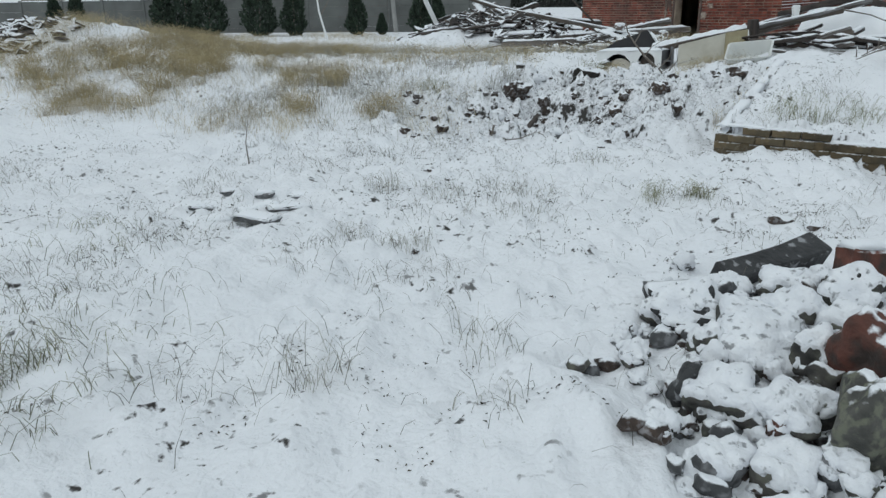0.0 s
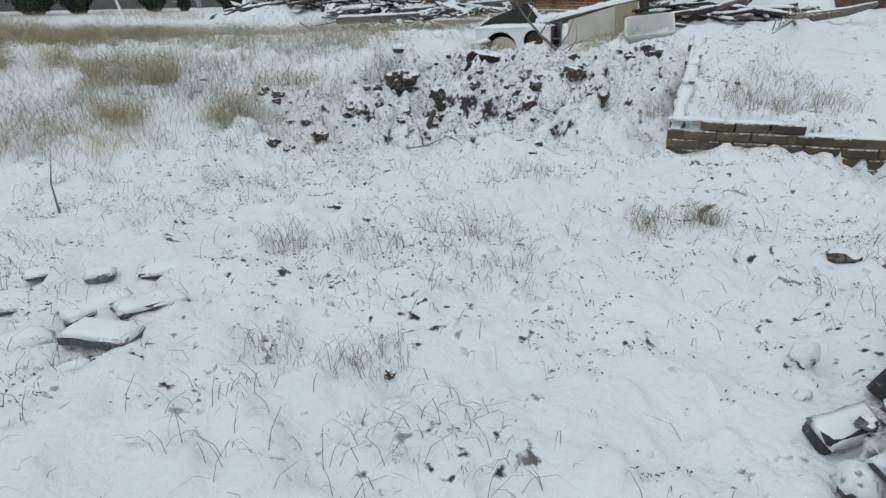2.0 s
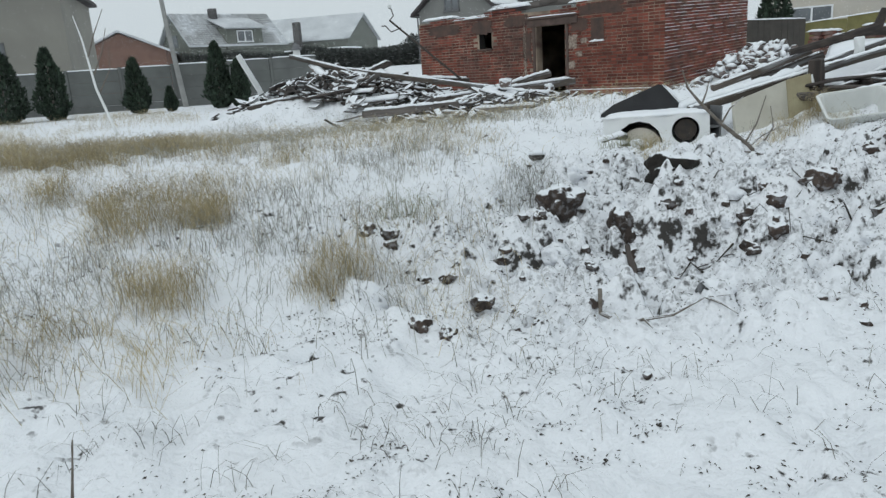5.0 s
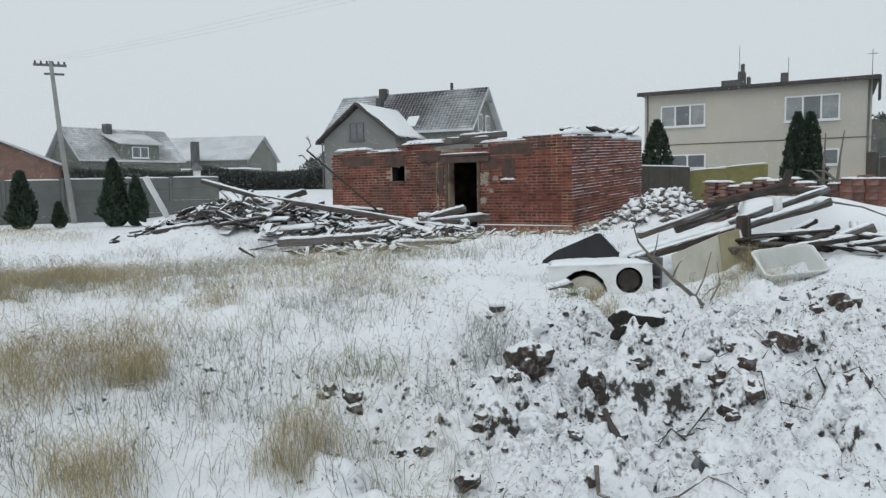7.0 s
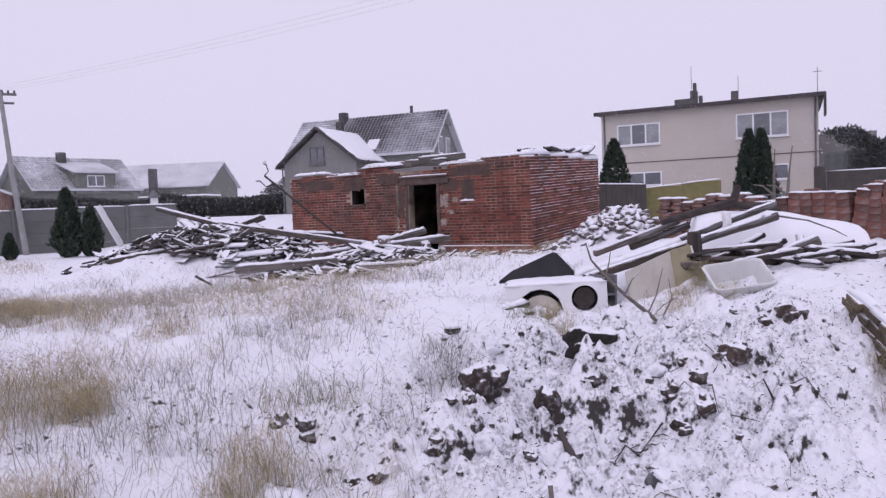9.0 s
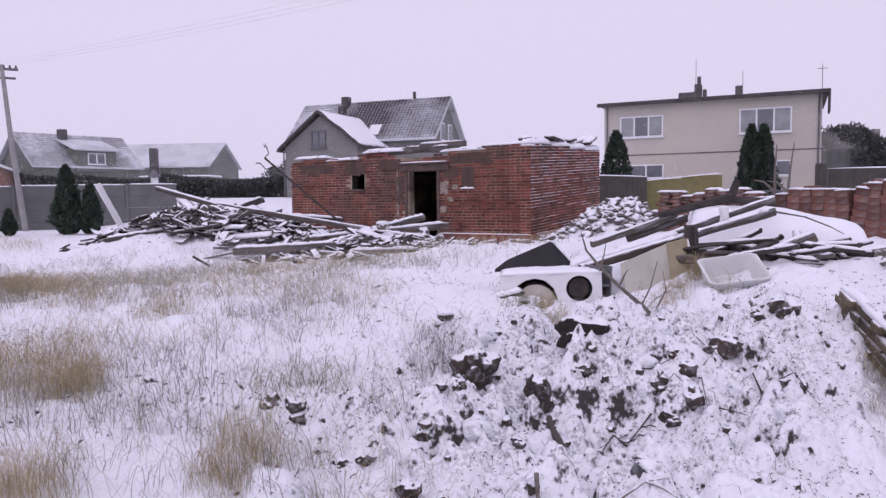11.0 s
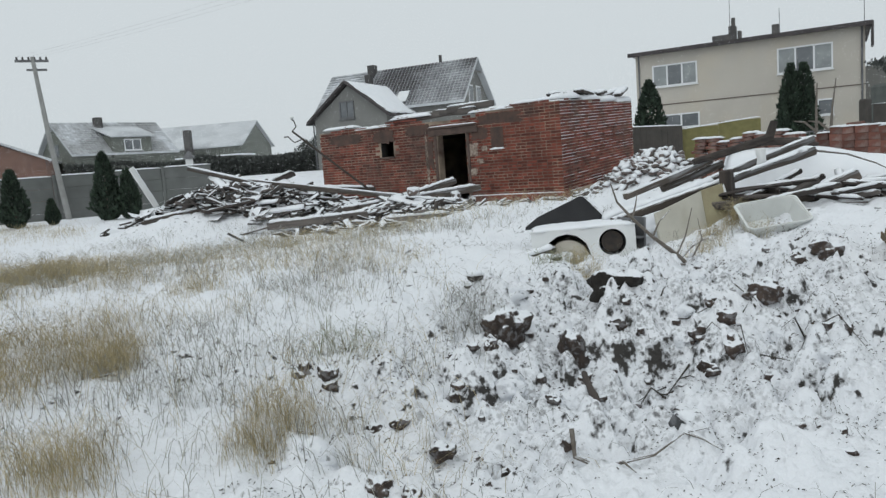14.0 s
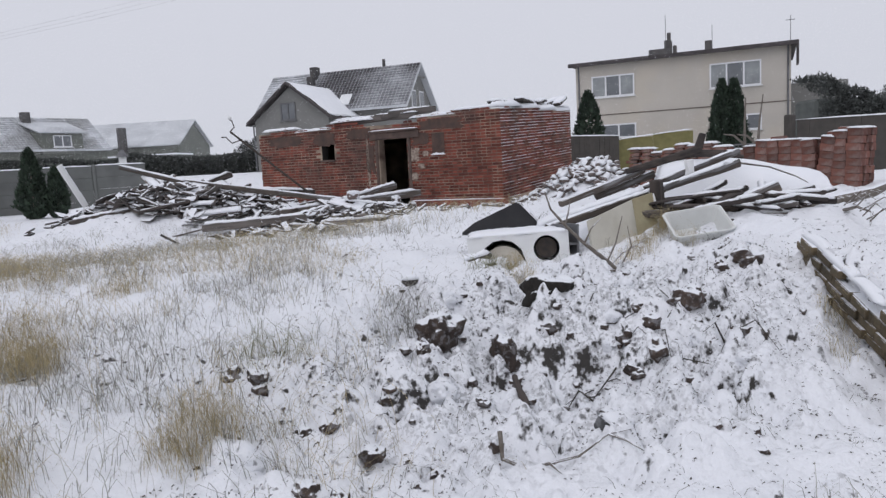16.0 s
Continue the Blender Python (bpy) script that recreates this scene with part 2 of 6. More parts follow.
def ground_material():
    m = bpy.data.materials.new("snowy_ground")
    m.use_nodes = True
    n, l = m.node_tree.nodes, m.node_tree.links
    b = n["Principled BSDF"]
    b.inputs["Roughness"].default_value = 0.7
    co = n.new("ShaderNodeTexCoord")

    def nz(sc, d):
        t = n.new("ShaderNodeTexNoise")
        t.inputs["Scale"].default_value, t.inputs["Detail"].default_value = sc, d
        l.new(co.outputs["Object"], t.inputs["Vector"])
        return t.outputs["Fac"]

    def rg(v, a, z, c=0.0, e=1.0):
        r = n.new("ShaderNodeMapRange")
        for k, q in (("From Min", a), ("From Max", z), ("To Min", c), ("To Max", e)):
            r.inputs[k].default_value = q
        l.new(v, r.inputs["Value"])
        return r.outputs[0]

    def op(kind, a, z):
        x = n.new("ShaderNodeMath")
        x.operation = kind
        for k, v in ((0, a), (1, z)):
            if hasattr(v, "is_linked"):
                l.new(v, x.inputs[k])
            else:
                x.inputs[k].default_value = v
        return x.outputs[0]

    def mix(f, a, z):
        x = n.new("ShaderNodeMixRGB")
        l.new(f, x.inputs[0])
        for k, v in ((1, a), (2, z)):
            if hasattr(v, "is_linked"):
                l.new(v, x.inputs[k])
            else:
                x.inputs[k].default_value = (*v, 1)
        return x.outputs[0]

    snow = mix(nz(1.7, 4), (0.88, 0.89, 0.915), (0.8, 0.82, 0.855))
    soil = mix(nz(11, 5), (0.016, 0.015, 0.014), (0.05, 0.044, 0.038))
    g = n.new("ShaderNodeNewGeometry")
    s = n.new("ShaderNodeSeparateXYZ")
    l.new(g.outputs["Normal"], s.inputs[0])
    steep = rg(op("ADD", s.outputs["Z"], rg(nz(20, 9), 0.3, 0.7, -0.2, 0.2)), 0.47, 0.31)
    at = n.new("ShaderNodeAttribute")
    at.attribute_name = "dug"
    bare = op("MULTIPLY", rg(at.outputs["Fac"], 0.25, 0.9), op("MULTIPLY", rg(nz(17, 10), 0.55, 0.67), rg(nz(4.6, 4), 0.42, 0.62)))
    fine = op("MULTIPLY", rg(at.outputs["Fac"], 0.45, 0.95), op("MULTIPLY", rg(nz(40, 8), 0.5, 0.59), rg(nz(3.1, 6), 0.45, 0.58)))
    gaps = op("MULTIPLY", rg(at.outputs["Fac"], 1.15, 1.6), rg(nz(13, 6), 0.47, 0.54))
    spots = op("MULTIPLY", rg(nz(16, 9), 0.605, 0.68), rg(nz(1.3, 3), 0.47, 0.58))
    l.new(mix(op("MAXIMUM", op("MAXIMUM", op("MAXIMUM", op("MAXIMUM", steep, spots), bare), gaps), op("MULTIPLY", fine, 0.5)), snow, soil), b.inputs["Base Color"])
    bp = n.new("ShaderNodeBump")
    bp.inputs["Strength"].default_value, bp.inputs["Distance"].default_value = 0.75, 0.035
    l.new(nz(24, 7), bp.inputs["Height"])
    l.new(bp.outputs[0], b.inputs["Normal"])
    return m


M_GROUND = ground_material()


# ---------------------------------------------------------------- mesh helpers
def mesh_from(name, verts, faces, mat, smooth=False):
    me = bpy.data.meshes.new(name)
    me.from_pydata([tuple(v) for v in verts], [], [tuple(f) for f in faces])
    for x in (mat if isinstance(mat, (list, tuple)) else [mat]):
        me.materials.append(x)
    if smooth:
        me.shade_smooth()
    me.update()
    return me


def to_mesh(name, bm, mat, smooth=False):
    me = bpy.data.meshes.new(name)
    bm.to_mesh(me)
    bm.free()
    for x in (mat if isinstance(mat, (list, tuple)) else [mat]):
        me.materials.append(x)
    if smooth:
        me.shade_smooth()
    return me


def part(name, data, mat, parent, label="", m=None):
    """Links a bmesh, or a ready mesh, as one object under its thing."""
    me = data if isinstance(data, bpy.types.Mesh) else to_mesh(name, data, mat)
    ob = new(name, me)
    ob.parent = parent
    if m is not None:
        ob.matrix_basis = m
    return tagged(ob, label)


def thing(name, m, label, category, group="", kind="", data=None):
    ob = new(name, data)
    ob.matrix_basis = m
    return tagged(ob, label, category, group, kind)


def box(sx, sy, sz, bevel=0.0, at=(0, 0, 0), jitter=0.0, seed=0, cuts=0):
    """A block with its base at z = at.z, its edges bevelled and, with jitter, knocked out of true."""
    bm = bmesh.new()
    bmesh.ops.create_cube(bm, size=1.0, matrix=Matrix.Translation((at[0], at[1], at[2] + sz / 2)) @ Matrix.Diagonal((sx, sy, sz, 1)))
    if cuts:
        bmesh.ops.subdivide_edges(bm, edges=[e for e in bm.edges if e.calc_length() > 0.5 * max(sx, sy, sz)], cuts=cuts, use_grid_fill=True)
    if jitter:
        r = random.Random(seed)
        for v in bm.verts:
            v.co += Vector((r.uniform(-1, 1), r.uniform(-1, 1), r.uniform(-1, 1))) * jitter
    if bevel:
        bmesh.ops.bevel(bm, geom=bm.edges[:], offset=bevel, segments=1, affect="EDGES")
    return bm


def join(*bms):
    out = bmesh.new()
    for b in bms:
        me = bpy.data.meshes.new("tmp")
        b.to_mesh(me)
        b.free()
        out.from_mesh(me)
        bpy.data.meshes.remove(me)
    return out


def pillow(sx, sy, h, seed=0, step=0.05, ragged=0.25, flat=False):
    """A cushion of snow, thick in the middle, thin and uneven along its edges, underside at z = 0."""
    nx, ny = max(4, min(40, int(sx / step))), max(3, min(24, int(sy / step)))
    r = np.random.default_rng(seed)
    u, v = np.meshgrid(np.linspace(-1, 1, nx + 1), np.linspace(-1, 1, ny + 1), indexing="ij")
    edge = (1 - np.abs(u) ** (6 if sx > 0.5 else 4)) * (1 - np.abs(v) ** 4)
    wob = 1 + ragged * 0.4 * (vnoise(u * sx * 6 + seed, v * sy * 6, 3) - 0.5)
    z = h * edge ** 0.45 * (0.75 + 0.5 * vnoise(u * sx * 9, v * sy * 9 + seed, 5))
    if flat:
        z = h * np.clip(edge * 5, 0, 1) ** 0.5 * (0.55 + 0.7 * vnoise(u * sx * 8, v * 3 + seed, 5))
    x, y = u * sx / 2 * wob, v * sy / 2 * (1 + ragged * 0.5 * (vnoise(u * sx * 7, v * 3 + seed, 4) - 0.5))
    top = np.stack([x, y, z], -1).reshape(-1, 3)
    k = ny + 1
    faces = [(i * k + j, (i + 1) * k + j, (i + 1) * k + j + 1, i * k + j + 1) for i in range(nx) for j in range(ny)]
    rim = [i * k for i in range(nx + 1)] + [nx * k + j for j in range(1, k)] + [i * k + ny for i in range(nx - 1, -1, -1)] + [j for j in range(ny - 1, 0, -1)]
    faces.append(tuple(reversed(rim)))
    return mesh_from("snow", top, faces, M_SNOW, True)


_tab = np.random.default_rng(3).random((8, 128, 128))


def vnoise(x, y, k=0):
    x, y = np.asarray(x, float), np.asarray(y, float)
    i, j = np.floor(x).astype(int), np.floor(y).astype(int)
    u, v = x - i, y - j
    u, v = u * u * (3 - 2 * u), v * v * (3 - 2 * v)
    t = _tab[k % 8]
    a, b, c, d = t[i % 128, j % 128], t[(i + 1) % 128, j % 128], t[i % 128, (j + 1) % 128], t[(i + 1) % 128, (j + 1) % 128]
    return (a * (1 - u) + b * u) * (1 - v) + (c * (1 - u) + d * u) * v


def sm(a, b, x):
    t = np.clip((np.asarray(x, float) - a) / (b - a), 0, 1)
    return t * t * (3 - 2 * t)


# ---------------------------------------------------------------- ground
KX, KY = 2.6, 6.9          # corner of the old brick footing
AX, AY, BX, BY = 0.82, -0.57, 0.6, 0.8


def footing(x, y):
    return (x - KX) * AX + (y - KY) * AY, (x - KX) * BX + (y - KY) * BY


def bump(x, y, cx, cy, rx, ry, h, p=1.0):
    return h * np.exp(-(((x - cx) / rx) ** 2 + ((y - cy) / ry) ** 2) ** p)


def broad(x, y):
    """The lie of the land without its small lumps."""
    x, y = np.asarray(x, float), np.asarray(y, float)
    h = 0.02 + 0.026 * np.clip(y, -5, 8.2)
    e0 = 8.2 - 0.9 * sm(0.3, -1.2, x) - 1.2 * sm(1.4, 2.4, x)
    e1 = 9.9 + 1.6 * sm(0.3, -1.2, x) - 1.0 * sm(1.4, 2.4, x)
    t = np.clip((y - e0) / (e1 - e0), 0, 1)
    h = h + 0.55 * t * t * (3 - 2 * t)
    h = h + 0.25 * sm(2.9, 4.6, x) * sm(7.6, 9.4, y) * (1 - sm(15.5, 18.5, y))
    h = h - 0.23 * sm(13, 18, y) + 0.08 * sm(24, 36, y)
    h = h + 1.2 * sm(30, 46, y) * sm(-1, 5, x)
    h = h + bump(x, y, 2.0, 2.6, 0.85, 0.85, 0.2) + bump(x, y, 0.52, 2.3, 0.2, 0.22, 0.07) + bump(x, y, -6.9, 13.4, 2.6, 1.7, 0.66)
    h = h + bump(x, y, 1.5, 20.7, 2.7, 1.3, 0.72) + bump(x, y, 4.2, 18.3, 1.8, 1.1, 0.22)
    h = h + bump(x, y, 9.75, 17.4, 1.35, 0.9, 0.92)
    h = h - bump(x, y, 1.15, 8.3, 0.6, 0.35, 0.07) - bump(x, y, 2.0, 9.5, 0.28, 0.14, 0.2) - bump(x, y, 2.65, 10.45, 0.5, 0.3, 0.09)
    h = h + bump(x, y, 3.0, 6.45, 0.9, 0.5, 0.11)
    s, r = footing(x, y)
    top = 0.5 + 0.26 * np.clip(r, 0, 1.6) - 0.11 * np.clip(s - 0.7, 0, 1.6) + 0.1 * (vnoise(x * 3.3, y * 3.3, 6) - 0.5) * sm(0.15, 0.5, r)
    inside = (s > 0.1) & (r > 0.1) & (r < 2.2) & (s < 4)
    return np.where(inside, np.maximum(h, top), h)


def churned(x, y):
    """Where the earth was dug over."""
    return np.exp(-(((x - 1.75) / 2.1) ** 2 + ((y - 8.7) / 1.35) ** 2) ** 2)


def littered(x, y):
    """Where broken stone and scrap lie on the bare soil."""
    a = np.exp(-(((x - 1.65) / 0.75) ** 2 + ((y - 2.7) / 0.95) ** 2) ** 2)
    b = np.exp(-(((x - 5.2) / 1.3) ** 2 + ((y - 10.4) / 0.75) ** 2) ** 2)
    return 1.9 * np.maximum(a, b)


def height(x, y):
    x, y = np.asarray(x, float), np.asarray(y, float)
    near = np.clip(1.4 - np.hypot(x, y - 6) / 22, 0, 1)
    h = broad(x, y)
    h = h + near * (0.07 * (vnoise(x * 0.9, y * 0.9, 0) - 0.5) + 0.08 * (vnoise(x * 2.6, y * 2.6, 1) - 0.5) + 0.08 * (vnoise(x * 6, y * 6, 2) - 0.5) + 0.055 * np.maximum(vnoise(x * 11, y * 11, 3) - 0.45, 0) * 2)
    c = churned(x, y)
    billow = sum(a * np.abs(vnoise(x * f + 3 * k, y * f - k, k) - 0.5) for k, (f, a) in enumerate(((2.7, 0.42), (5.3, 0.34), (9.7, 0.24), (17.0, 0.16))))
    h = h + c * (billow - 0.23 + 0.16 * (vnoise(x * 1.9, y * 1.9, 4) - 0.5))
    far = sm(60, 400, np.hypot(x, y))
    return h + far * 3 * (vnoise(x / 90, y / 90, 7) - 0.5)


def spaced(marks, out):
    """Grid lines: marks are (from, to, step) stretches from low to high; beyond them the steps grow out to the horizon."""
    c = []
    for a, b, st in marks:
        c += list(np.arange(a, b, st))
    lo, hi = marks[0], marks[-1]
    d, st = hi[1], hi[2]
    while d < out:
        c.append(d)
        st *= 1.16
        d += st
    d, st = lo[0] - lo[2], lo[2]
    while d > -out:
        c.append(d)
        st *= 1.16
        d -= st
    return np.unique(np.round(c, 4))


gx = spaced(((-8, -2.6, 0.12), (-2.6, -0.9, 0.05), (-0.9, 3.6, 0.026), (3.6, 9, 0.12)), 2200)
gy = spaced(((-1.5, 1.4, 0.12), (1.4, 7.3, 0.045), (7.3, 10.2, 0.026), (10.2, 22, 0.12)), 2200)
GX, GY = np.meshgrid(gx, gy, indexing="ij")
GZ = height(GX, GY)
ky = len(gy)
idx = np.arange(len(gx) * ky).reshape(len(gx), ky)
quads = np.stack([idx[:-1, :-1], idx[1:, :-1], idx[1:, 1:], idx[:-1, 1:]], -1).reshape(-1, 4)
ground = new("ground", mesh_from("ground", np.stack([GX, GY, GZ], -1).reshape(-1, 3).tolist(), quads.tolist(), M_GROUND, True))
dug = ground.data.attributes.new("dug", "FLOAT", "POINT")
dug.data.foreach_set("value", np.maximum(churned(GX, GY), littered(GX, GY)).ravel().astype(np.float32))
tagged(ground, "snow-covered uneven waste ground with bare soil patches", "ground", kind="structure")


def gz(x, y):
    return float(height(x, y))


# ---------------------------------------------------------------- the brick ruin
RC = Vector((8.54, 19.13, 0.0))                    # its near corner
ruin = thing("brick_ruin", Matrix.Translation(RC) @ pose(0, 0, 0, 0, 0, 120), "roofless red brick outbuilding ruin in the snow", "ruin")
# local: x runs along the front wall away from the corner, y = 0 is the front face, the inside lies at negative y
FL, SL, PL, TOPZ, TH = 7.62, 4.92, 0.82, 3.02, 0.26
COURSE = 0.0733


def wall_box(x0, x1, y0, y1, z0, z1):
    return box(x1 - x0, y1 - y0, z1 - z0, 0, ((x0 + x1) / 2, (y0 + y1) / 2, z0))


BASE = 0.42
SIDE_RISE = 0.048         # its courses climb towards the back
openings = [(2.63, 3.49, BASE, 2.43), (4.94, 5.38, 1.99, 2.49)]      # doorway, small window


def brick_rows(length, z_top, skip, seed):
    """Yields brick boxes (x0, x1, z0, z1) of a running bond."""
    r = random.Random(seed)
    k, z = 0, PL
    while z < TOPZ + 0.1:
        x = -0.0 if k % 2 else -0.13
        while x < length:
            w = 0.25 if k % 3 else 0.12
            a, b = max(x, 0.004), min(x + w, length - 0.004)
            if b - a > 0.04 and z + 0.06 < z_top((a + b) / 2) + r.uniform(-0.05, 0.05) and not any(b > o[0] + 0.01 and a < o[1] - 0.01 and z + 0.06 > o[2] and z < o[3] for o in skip):
                yield a, b, z, z + 0.0575
            x += w + 0.0155
        z += COURSE
        k += 1


def front_top(x):
    return 2.98 - 0.05 * x / FL + (0.06 * math.sin(x * 3.1) if x > 1.2 else 0.05) - (0.16 if 2.3 < x < 3.9 else 0) - (0.05 if x > 5.2 else 0)


def side_top(x):
    return 3.05 - 0.045 * x


def brick_mesh(name, rows, depth, mat):
    v, f = [], []
    r = random.Random(5)
    for a, b, z0, z1 in rows:
        o = len(v)
        d = r.uniform(0.002, 0.012)
        c = 0.004
        v += [(a, depth * 0, z0), (b, 0, z0), (b, 0, z1), (a, 0, z1), (a + c, d, z0 + c), (b - c, d, z0 + c), (b - c, d, z1 - c), (a + c, d, z1 - c)]
        f += [(o, o + 1, o + 5, o + 4), (o + 1, o + 2, o + 6, o + 5), (o + 2, o + 3, o + 7, o + 6), (o + 3, o, o + 4, o + 7), (o + 4, o + 5, o + 6, o + 7)]
    return mesh_from(name, v, [tuple(reversed(q)) for q in f], mat)


def ruin_walls():
    xd0, xd1, _, zd = openings[0]
    xw0, xw1, zw0, zw1 = openings[1]
    y0, y1 = -TH, -0.004
    segs = [(TH, 2.3, BASE, 2.96), (2.3, xd0, BASE, 2.80), (xd0, xd1, zd, 2.79), (xd1, xw0, BASE, 2.80), (xw0, xw1, BASE, zw0), (xw0, xw1, zw1, 2.86), (xw1, FL, BASE, 2.82)]
    front, *blocks = [wall_box(a, b, y0, y1, c, d) for a, b, c, d in segs]
    front = part("front_wall", front, M_MORTAR, ruin, "sooty red brick front wall")
    for block in blocks:
        part("wall_block", block, M_MORTAR, front)
    # thin near-black linings: the window's inner shade as colour
    for x in (xw0 + 0.006, xw1 - 0.006):
        part("window_reveal", wall_box(x - 0.006, x + 0.006, -TH - 0.003, -0.01, zw0, zw1), M_INSHADE, front, "window reveal painted near-black for shade")
    side = part("side_wall", join(wall_box(0, SL / 2, 0.004, TH, BASE, 2.95), wall_box(SL / 2, SL, 0.004, TH, BASE, 2.84)), M_MORTAR, ruin, "brick side wall with snow on every course", pose(0, 0, 0, 0, 0, -90))
    lift = Matrix(((1, 0, 0, 0), (0, 1, 0, 0), (SIDE_RISE, 0, 1, 0), (0, 0, 0, 1)))
    side.data.transform(lift)
    part("rear_wall", wall_box(0, FL, -SL, -SL + TH, BASE, 2.7), M_MORTAR, ruin)
    part("far_wall", wall_box(FL - TH, FL, -SL + TH, -TH, BASE, 2.75), M_MORTAR, ruin)
    part("plinth", wall_box(-0.05, xd0 - 0.05, -0.2, 0.05, BASE, PL), M_BRICKS, ruin, "projecting brick plinth")
    part("snow", pillow(xd0 - 0.0, 0.07, 0.025, 3), M_SNOW, ruin, "", pose(xd0 / 2, 0.02, PL))
    # unseen slab added to block sky light, its near-black colour deepening the shade
    part("attic_floor", wall_box(TH, FL - TH, -SL + TH, -TH, 2.5, 2.62), M_INSHADE, ruin, "unseen ceiling slab, near-black to keep the inside dark")
    part("floor", wall_box(TH, FL - TH, -SL + TH, -TH, BASE, 0.6), M_SOIL, ruin)
    # brick skins: the near stretch as single bricks, the rest joined
    near, rest = [], []
    for q in brick_rows(FL, front_top, openings, 1):
        (near if q[0] < 2.1 and 0.82 <= q[2] < 2.6 else rest).append(q)
    near, rest = near[:300], near[300:] + rest
    part("brickwork", brick_mesh("brickwork", rest, 0, M_BRICKS), None, front)["kind"] = "stuff"
    shared = {}
    for a, b, z0, z1 in near:
        w = round(b - a, 2)
        if w not in shared:
            shared[w] = brick_mesh("brick", [(0, w, 0, 0.0575)], 0, M_BRICK)
        part("brick", shared[w], None, front, "", pose(a, rnd.uniform(-0.003, 0.003), z0))
    rows = list(brick_rows(SL, side_top, [], 2))
    sk = brick_mesh("brickwork", rows, 0, M_BRICKS)
    flip = Matrix.Diagonal((1, -1, 1, 1))
    sk.transform(flip)
    sk.flip_normals()
    sk.transform(lift)
    part("brickwork", sk, None, side)["kind"] = "stuff"
    # snow lodged in the raked joints of the side wall
    v, f = [], []
    r = random.Random(8)
    z = PL
    while z < 3.0:
        x = 0.0
        while x < SL:
            L = r.uniform(0.12, 0.9)
            if r.random() < 0.38 + 0.57 * min(1, max(0, (z - 1.4) / 1.0)):
                o, w, hh = len(v), r.uniform(0.014, 0.024), r.uniform(0.006, 0.02) * (0.7 + 0.3 * min(1, max(0, (z - 1.2) / 1.2)))
                x1 = min(x + L, SL)
                v += [(x, 0, z - 0.012), (x1, 0, z - 0.012), (x1, -w, z - 0.006), (x, -w, z - 0.006), (x, 0, z - 0.012 + hh), (x1, 0, z - 0.012 + hh)]
                f += [(o + 3, o + 2, o + 5, o + 4), (o, o + 1, o + 2, o + 3), (o + 1, o + 5, o + 2), (o, o + 3, o + 4)]
            x += L + r.uniform(0.02, 0.3)
        z += COURSE
    ls = mesh_from("lodged_snow", v, f, M_SNOW)
    ls.transform(lift)
    part("lodged_snow", ls, None, side, "snow lines along the brick courses")["kind"] = "stuff"
    # caps, lintel, jambs
    for a, b in ((0.0, 1.25), (1.2, 2.5), (3.7, 5.0), (5.0, 6.3), (6.25, 7.5)):
        part("snow_cap", pillow(b - a, TH + 0.06, 0.07, int(a * 10), ragged=0.5), None, front, "", pose((a + b) / 2, -TH / 2, front_top((a + b) / 2) - 0.03, 0, math.degrees(0.01)))
    for k in range(4):
        a = k * SL / 4
        part("snow_cap", pillow(SL / 4 + 0.05, TH + 0.08, 0.13, 20 + k, ragged=0.5), None, side, "", pose(a + SL / 8, TH / 2, side_top(a + 0.6) - 0.03 + SIDE_RISE * (a + SL / 8), 0, -2.7, 0))
    part("lintel", box(1.5, 0.1, 0.17, 0.01, (3.0, 0.0, 2.43), 0.006, 3, 3), M_LINTEL, front, "cracked concrete door lintel")
    part("ledge", box(1.45, 0.16, 0.05, 0.01, (3.0, 0.02, 2.60), 0.006, 4, 3), M_LINTEL, front)
    part("snow", pillow(1.45, 0.15, 0.03, 5), None, front, "", pose(3.0, 0.02, 2.65))
    for x in (xd0 - 0.07, xd1 + 0.07):
        part("door_jamb", box(0.08, 0.06, 1.6, 0.01, (x, 0.0, PL), 0.006, 7, 4), M_LINTEL, front, "patched mortar door jamb")
    part("window_sill", box(0.5, 0.1, 0.05, 0.008, (5.16, 0.02, 1.94)), M_LINTEL, front)
    part("blocked_niche", box(0.36, 0.03, 0.52, 0.006, (1.71, -0.0, 1.97)), M_RENDER, front, "blocked window niche with snow on its sill")
    part("snow", pillow(0.42, 0.09, 0.05, 9), None, front, "", pose(1.71, 0.03, 1.95))
    # torn plaster left near the wall head
    for a, b, z0, z1, sd in ((0.9, 2.4, 2.55, 2.86, 1), (1.9, 2.5, 2.2, 2.56, 2), (3.6, 4.6, 2.45, 2.78, 3), (4.8, 5.7, 2.34, 2.76, 4), (5.9, 7.4, 2.4, 2.74, 5), (3.62, 3.95, 1.5, 2.4, 6), (2.24, 2.56, 1.78, 2.2, 7), (2.3, 2.58, 1.32, 1.55, 8), (1.98, 2.2, 1.92, 2.08, 9), (2.1, 2.36, 1.62, 1.76, 10), (3.8, 3.9, 1.1, 2.66, 11)):
        bm = bmesh.new()
        r = random.Random(sd)
        ring = []
        for i in range(56):
            an = i / 56 * math.tau
            q = (abs(math.cos(an)) ** 4 + abs(math.sin(an)) ** 4) ** -0.25 * (0.8 + 0.3 * noise.noise((math.cos(an) * 2.2, math.sin(an) * 2.2, sd * 5.0)) + 0.16 * noise.noise((math.cos(an) * 7, math.sin(an) * 7, sd * 3.0)) + r.uniform(-0.03, 0.03))
            ring.append(bm.verts.new(((a + b) / 2 + (b - a) / 2 * math.cos(an) * q, 0.014, (z0 + z1) / 2 + (z1 - z0) / 2 * math.sin(an) * q)))
